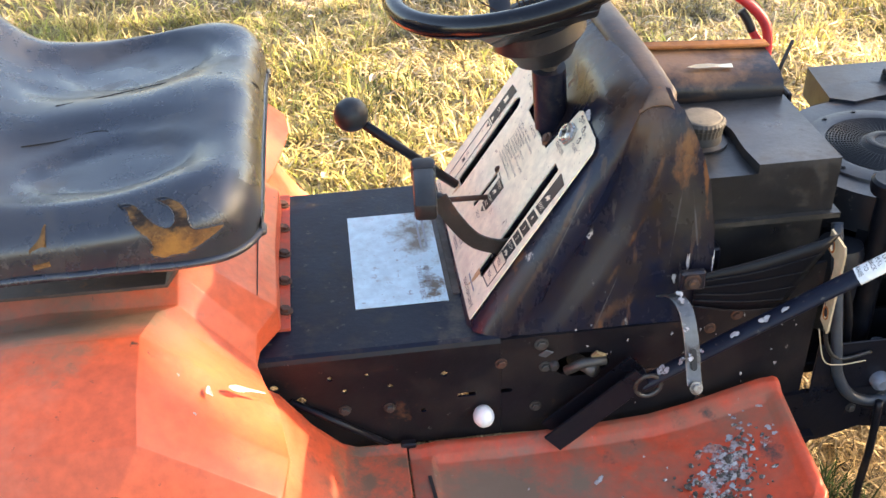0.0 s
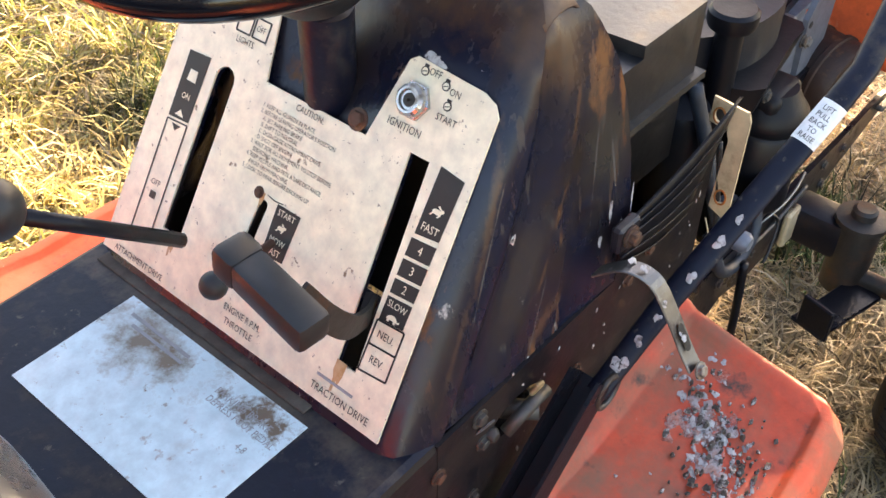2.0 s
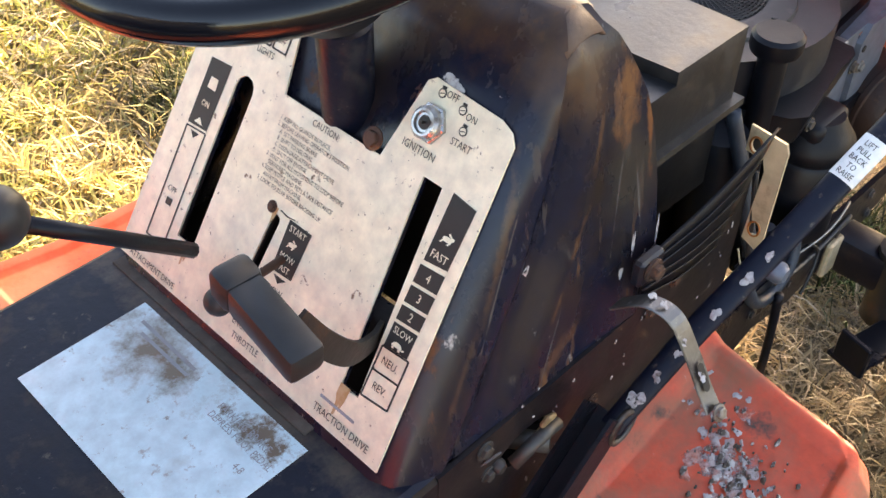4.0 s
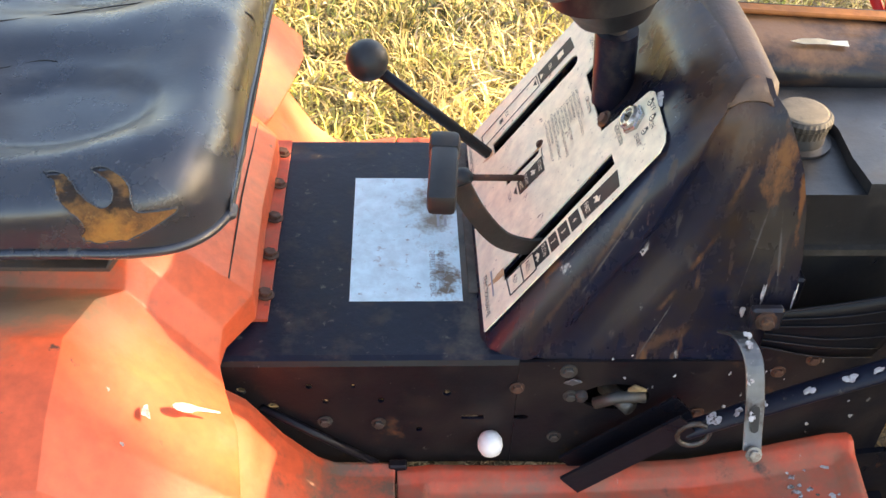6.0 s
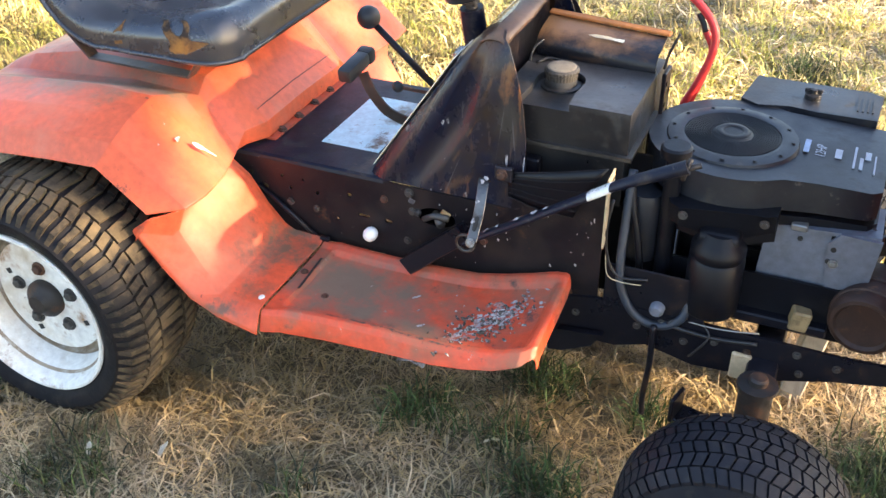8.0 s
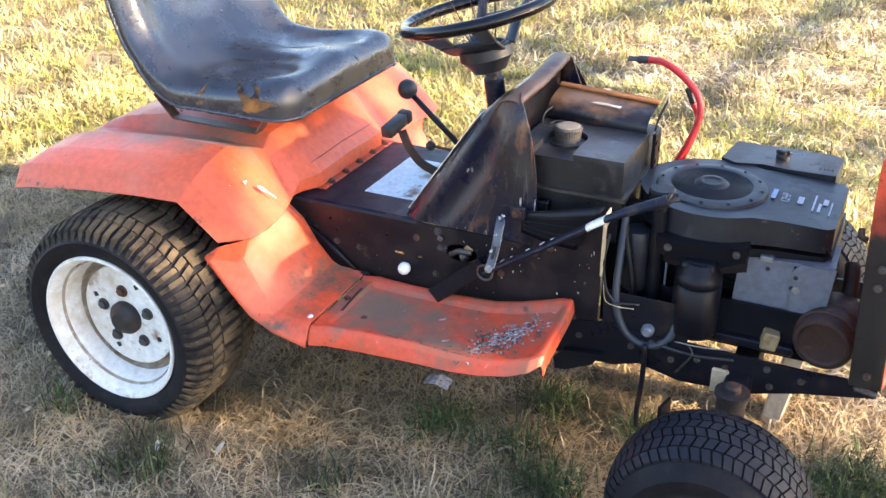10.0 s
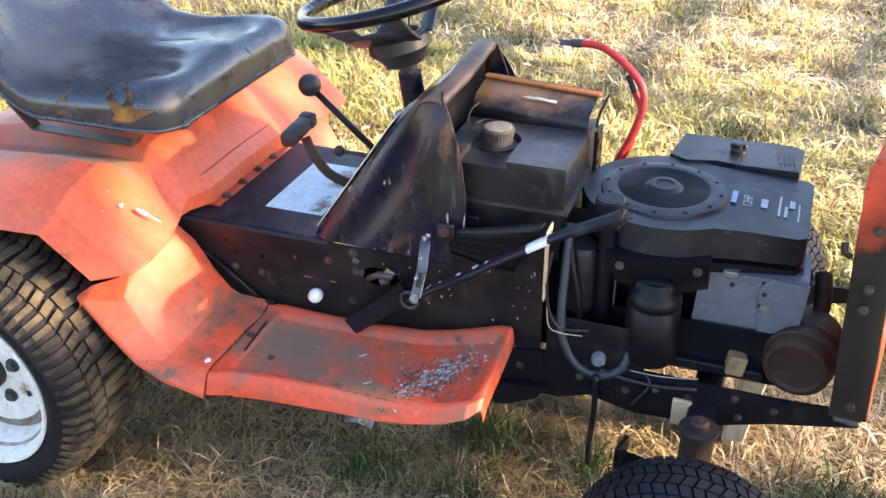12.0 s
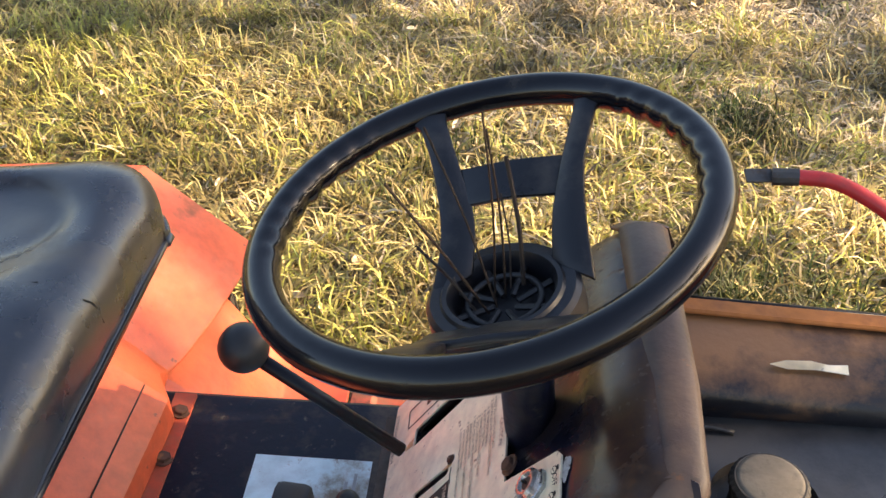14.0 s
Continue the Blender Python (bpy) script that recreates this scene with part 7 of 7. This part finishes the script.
# ---- grille shell at the front: a bent sheet, its far end pushed forward ----
GY = -0.225
rows = []
for z, xr, xf, c in ((0.322, 1.288, 1.350, 0.004), (0.36, 1.286, 1.348, 0.006), (0.45, 1.281, 1.345, 0.008), (0.568, 1.276, 1.338, 0.010), (0.60, 1.274, 1.337, 0.012), (0.64, 1.272, 1.334, 0.018), (0.708, 1.269, 1.331, 0.028), (0.765, 1.267, 1.329, 0.036), (0.792, 1.268, 1.329, 0.039)):
    near = [(xr, GY, z), (xr + 0.5 * (xf - xr), GY - 0.001, z), (xf - 0.003, GY, z), (xf, GY + 0.004, z), (xf + 0.6 * c, GY + 0.016, z), (xf + c, GY + 0.034, z)]
    rows.append(near + [(xf + c + 0.030 * k, GY + 0.034 + 0.42 * k, z - 0.03 * k * (z > 0.7)) for k in (0.3, 0.65, 1.0)])
GRILLE_FRONT = material("sooty_orange_paint", (0.66, 0.105, 0.035), 0.42, layers=((6.0, 0.5, 0.72, (0.36, 0.06, 0.03), None, 0.6), (22.0, 0.55, 0.70, (0.55, 0.40, 0.34), None, 0.7), (30.0, 0.62, 0.72, (0.05, 0.03, 0.025), None, 0.8)))
shell = part("grille_shell", bevelled(grid([r_[3:] for r_ in rows], 0.003), 0.002, 2, 25), GRILLE_FRONT, tractor, "burnt orange grille shell, blackened with soot at its foot", True, 40)
bm = grid([r_[:4] for r_ in rows] + [[(1.274, GY + 0.002, 0.806), (1.300, GY + 0.002, 0.812), (1.324, GY + 0.004, 0.812), (1.328, GY + 0.006, 0.810)]], 0.003)
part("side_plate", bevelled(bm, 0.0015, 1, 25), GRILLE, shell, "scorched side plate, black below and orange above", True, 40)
# top sheet, peeling and streaked, with a rolled front lip
back = [(1.272, GY + 0.001, 0.800), (1.280, GY + 0.022, 0.822), (1.286, -0.12, 0.828), (1.303, 0.03, 0.822), (1.321, 0.22, 0.800)]
front = [(1.330, GY + 0.002, 0.806), (1.350, GY + 0.024, 0.830), (1.358, -0.12, 0.832), (1.374, 0.03, 0.822), (1.392, 0.22, 0.786)]
lip = [(x_ + 0.010, y_, z_ - 0.012) for x_, y_, z_ in front]
lip2 = [(x_ + 0.012, y_, z_ - 0.034) for x_, y_, z_ in front]
mid_ = [((a_[0] + b_[0]) / 2, a_[1], (a_[2] + b_[2]) / 2 + 0.004) for a_, b_ in zip(back, front)]
part("top_sheet", bevelled(grid([back, mid_, front, lip, lip2], 0.003), 0.0015, 1, 30), GRILLE_FRONT, shell, "sunlit orange top with peeling paint", True, 50)
for x, z in ((1.300, 0.688), (1.305, 0.585), (1.304, 0.545), (1.318, 0.352)):
    bolt(shell, (x, GY - 0.004, z), (0, -1, 0), 0.006, 0.006, STEEL_DARK)
bm = bmesh.new()
tube(bm, curve_pts([(1.268, GY + 0.01, 0.632), (1.258, GY + 0.006, 0.640), (1.256, GY + 0.01, 0.655)], 5), 0.006, 8)
part("latch", bm, MUFFLER_RUST, shell, "", True)
splat_rng = random.Random(77)
bm = bmesh.new()
for _ in range(26):
    k = splat_rng.random()
    p = Vector(back[1]).lerp(Vector(back[3]), 0.05 + 0.5 * k * k).lerp(Vector(front[1]).lerp(Vector(front[3]), 0.05 + 0.5 * k * k), splat_rng.random())
    box(bm, p + Vector((0, 0, 0.006)), (splat_rng.uniform(0.004, 0.022), splat_rng.uniform(0.002, 0.006), 0.0012), Euler((0, 0, splat_rng.uniform(-0.5, 0.5))).to_matrix())
tagged(part("paint_flake", bm, INK, shell), kind="stuff")

# wooden prop under the frame
bm = bmesh.new()
box(bm, (1.155, 0.10, 0.115), (0.045, 0.09, 0.26), Euler((0, radians(9), 0)).to_matrix(), 0.003, 1)
tagged(part("wooden_prop", bm, WOOD), "grey weathered plank standing under the front frame", "plank")

# ---- droppings, splashes and debris ----
RUN_WHITE = material("dried_white_run", (0.66, 0.64, 0.62), 0.8, layers=((90.0, 0.52, 0.66, (0.42, 0.30, 0.26)),), bump=0.4)


def worn_through(m, scale, lo, hi, stretch=None):
    """Let a thin dried film break up, so that the paint shows between its crusts."""
    nt = m.node_tree
    r_ = ramp(nt, [(lo, (1, 1, 1)), (hi, (0, 0, 0))])
    link_node(nt, noise_node(nt, scale, 6.0, 0.7, stretch), 0, r_, 0)
    nt.links.new(r_.outputs[0], nt.nodes["Principled BSDF"].inputs["Alpha"])


worn_through(DROPPING, 75.0, 0.56, 0.64)


def splat(parent, p, n, size, seed, stretch=(1, 1), mat=None, name="dropping"):
    """A flat ragged splash on a surface with the normal n."""
    rnd = random.Random(seed)
    n = Vector(n).normalized()
    a = n.orthogonal().normalized() if abs(n.z) > 0.95 else n.cross(Vector((0, 0, 1))).normalized()
    b = n.cross(a)
    bm = bmesh.new()
    p = Vector(p)
    K = 30
    ph = [rnd.uniform(0, 6.3) for _ in range(4)]
    c = bm.verts.new(p + n * 0.0009)
    V, W = [], []
    for k in range(K):
        q = 2 * math.pi * k / K
        rr = 0.66 + 0.16 * math.sin(2 * q + ph[0]) + 0.11 * math.sin(3 * q + ph[1]) + 0.07 * math.sin(5 * q + ph[2]) + (0.20 * rnd.random() if rnd.random() < 0.10 else 0)
        d = a * (size * max(0.2, rr) * stretch[0] * math.cos(q)) + b * (size * max(0.2, rr) * stretch[1] * math.sin(q))
        W.append(bm.verts.new(p + d * 0.65 + n * (0.0008 + 0.0004 * rnd.random())))
        V.append(bm.verts.new(p + d + n * 0.0003))
    for k in range(K):
        j = (k + 1) % K
        bm.faces.new((c, W[k], W[j]))
        bm.faces.new((W[k], V[k], V[j], W[j]))
    return part(name, bm, mat or DROPPING, parent, "", True)


fen = deck
sn = (0.6, 0, 0.78)
for k, (x, y, z, s, st) in enumerate(((-0.128, -0.319, 0.5945, 0.006, (1.3, 1)), (-0.058, -0.318, 0.5475, 0.008, (1, 1)), (-0.09, -0.31, 0.570, 0.003, (1, 1)), (-0.07, -0.36, 0.553, 0.003, (1, 1)))):
    splat(fen, (x, y, z), sn, s, 20 + k, st)
# one long white run down to the fender's edge
rows = []
for x, y, w in ((-0.0375, -0.300, 0.0015), (-0.035, -0.299, 0.0036), (-0.029, -0.296, 0.0052), (-0.023, -0.293, 0.0046), (-0.018, -0.290, 0.0024), (-0.010, -0.2865, 0.0017), (-0.003, -0.2835, 0.0011), (0.001, -0.282, 0.0007)):
    z = 0.5276 - 0.818 * (x + 0.028)
    rows.append([(x + 0.35 * w * e, y - 0.94 * w * e, z - 0.286 * w * e + (0.0006 if e == 0 else 0)) for e in (-1, 0, 1)])
part("white_run", grid(rows, 0.0006), RUN_WHITE, fen, "", True)
for k, (x, y, z, s, st, n) in enumerate(((0.447, -0.051, 0.7235, 0.010, (1.6, 0.7), (-0.7, 0, 0.7)), (0.472, -0.116, 0.7435, 0.007, (1, 1), (-0.7, 0, 0.75)), (0.505, -0.100, 0.773, 0.009, (1, 1), (-0.4, 0, 0.9)), (0.455, -0.097, 0.730, 0.006, (1.4, 0.8), (-0.7, 0, 0.7)), (0.470, -0.005, 0.7445, 0.006, (1.5, 0.7), (-0.7, 0, 0.7)),
                                        (0.563, -0.1648, 0.552, 0.0055, (0.5, 4.2), (0, -1, 0.05)), (0.597, -0.1665, 0.548, 0.005, (0.45, 5.0), (0, -1, 0.05)), (0.545, -0.168, 0.53, 0.006, (0.6, 2.2), (0, -1, 0)), (0.578, -0.169, 0.53, 0.005, (0.6, 2.5), (0, -1, 0)), (0.43, -0.151, 0.60, 0.004, (1, 1.8), (-0.2, -1, 0.1)))):
    splat(cowl, (x, y, z), n, s, 40 + k, st)
rnd = random.Random(11)
for k in range(34):
    x = rnd.uniform(0.40, 0.74)
    z = rnd.uniform(0.27, 0.47)
    splat(plate, (x, -0.1728, z), (0, -1, 0), rnd.uniform(0.0012, 0.0035), 60 + k, (0.8, rnd.uniform(1, 2.5)))
for k, t in enumerate((0.05, 0.09, 0.13, 0.20, 0.26, 0.30)):
    p = Vector((0.500, -0.213, 0.388)).lerp(Vector((0.787, -0.268, 0.602)), t * 2)
    splat(rod, p + Vector((-0.0045, -0.0015, 0.0058)), (-0.55, -0.15, 0.75), rnd.uniform(0.005, 0.011), 100 + k, (1, 1.3))
for k in (2, 6, 10, 13, 20):
    splat(strap, Vector((0.538 + 0.001 * (k % 3), -0.20 - 0.0035 * k, 0.533 - 0.0040 * max(0, k - 6))), (0, -0.6, 0.8), 0.006, 130 + k)


def tray_z(x, y):
    xs = (0.212, 0.30, 0.42, 0.52, 0.58, 0.64, 0.682)
    return float(np.interp(x, xs, (0.282, 0.279, 0.281, 0.288, 0.302, 0.321, 0.337))) - tray_drop(x, y)


SMEAR = material("pale_smear", (0.46, 0.40, 0.39), 0.75, layers=((70.0, 0.46, 0.62, (0.42, 0.20, 0.15)), (25.0, 0.5, 0.68, (0.55, 0.13, 0.07))), bump=0.1)
worn_through(SMEAR, 55.0, 0.42, 0.62)
near_tray = [o for o in tractor.children if o.name.startswith("footrest")][0]
for k in range(120):
    x = rnd.gauss(0.590, 0.040)
    y = -0.300 + 0.95 * (x - 0.595) + rnd.gauss(0, 0.026)
    if 0.22 < x < 0.68 and -0.385 < y < -0.21:
        splat(near_tray, (x, y, tray_z(x, y) + 0.0005), (-0.15, 0, 1), rnd.uniform(0.0015, 0.0065), 160 + k, (rnd.uniform(0.7, 1.6), rnd.uniform(0.6, 1.2)), DROPPING if k % 3 else DROPPING_GREY)
for x, y, s in ((0.428, -0.281, 0.009), (0.473, -0.361, 0.008), (0.45, -0.32, 0.005), (0.40, -0.40, 0.003), (0.33, -0.28, 0.003), (0.637, -0.223, 0.006), (0.66, -0.28, 0.005), (0.50, -0.25, 0.003)):
    splat(near_tray, (x, y, tray_z(x, y) + 0.0005), (-0.1, 0, 1), s, int(x * 1000), (1.3, 0.7))
for k in range(34):
    x = rnd.gauss(0.596, 0.036)
    y = -0.300 + 0.95 * (x - 0.595) + rnd.gauss(0, 0.022)
    if 0.22 < x < 0.67:
        splat(near_tray, (x, y, tray_z(x, y) - 0.0006), (-0.2, 0, 1), rnd.uniform(0.010, 0.018), 400 + k, (rnd.uniform(0.8, 1.5), rnd.uniform(0.6, 1.1)), SMEAR, "smear")
debris = bmesh.new()
for k in range(170):
    x = rnd.gauss(0.590, 0.040)
    y = -0.325 + 0.5 * (x - 0.59) + rnd.gauss(0, 0.030)
    if 0.22 < x < 0.685 and -0.43 < y < -0.21:
        s = rnd.uniform(0.0010, 0.0040)
        g = bmesh.ops.create_icosphere(debris, subdivisions=1, radius=s, matrix=Matrix.Translation((x, y, tray_z(x, y) + s * 0.6)) @ Euler((rnd.random() * 6, rnd.random() * 6, 0)).to_matrix().to_4x4() @ Matrix.Diagonal((1.6, 0.9, 0.7, 1)))
        for v in g["verts"]:
            v.co += Vector((rnd.uniform(-1, 1), rnd.uniform(-1, 1), rnd.uniform(-1, 1))) * s * 0.3
tagged(part("dropping_crumbs", debris, CRUMB), "grey and white dried droppings on the footrest", "droppings", kind="stuff")
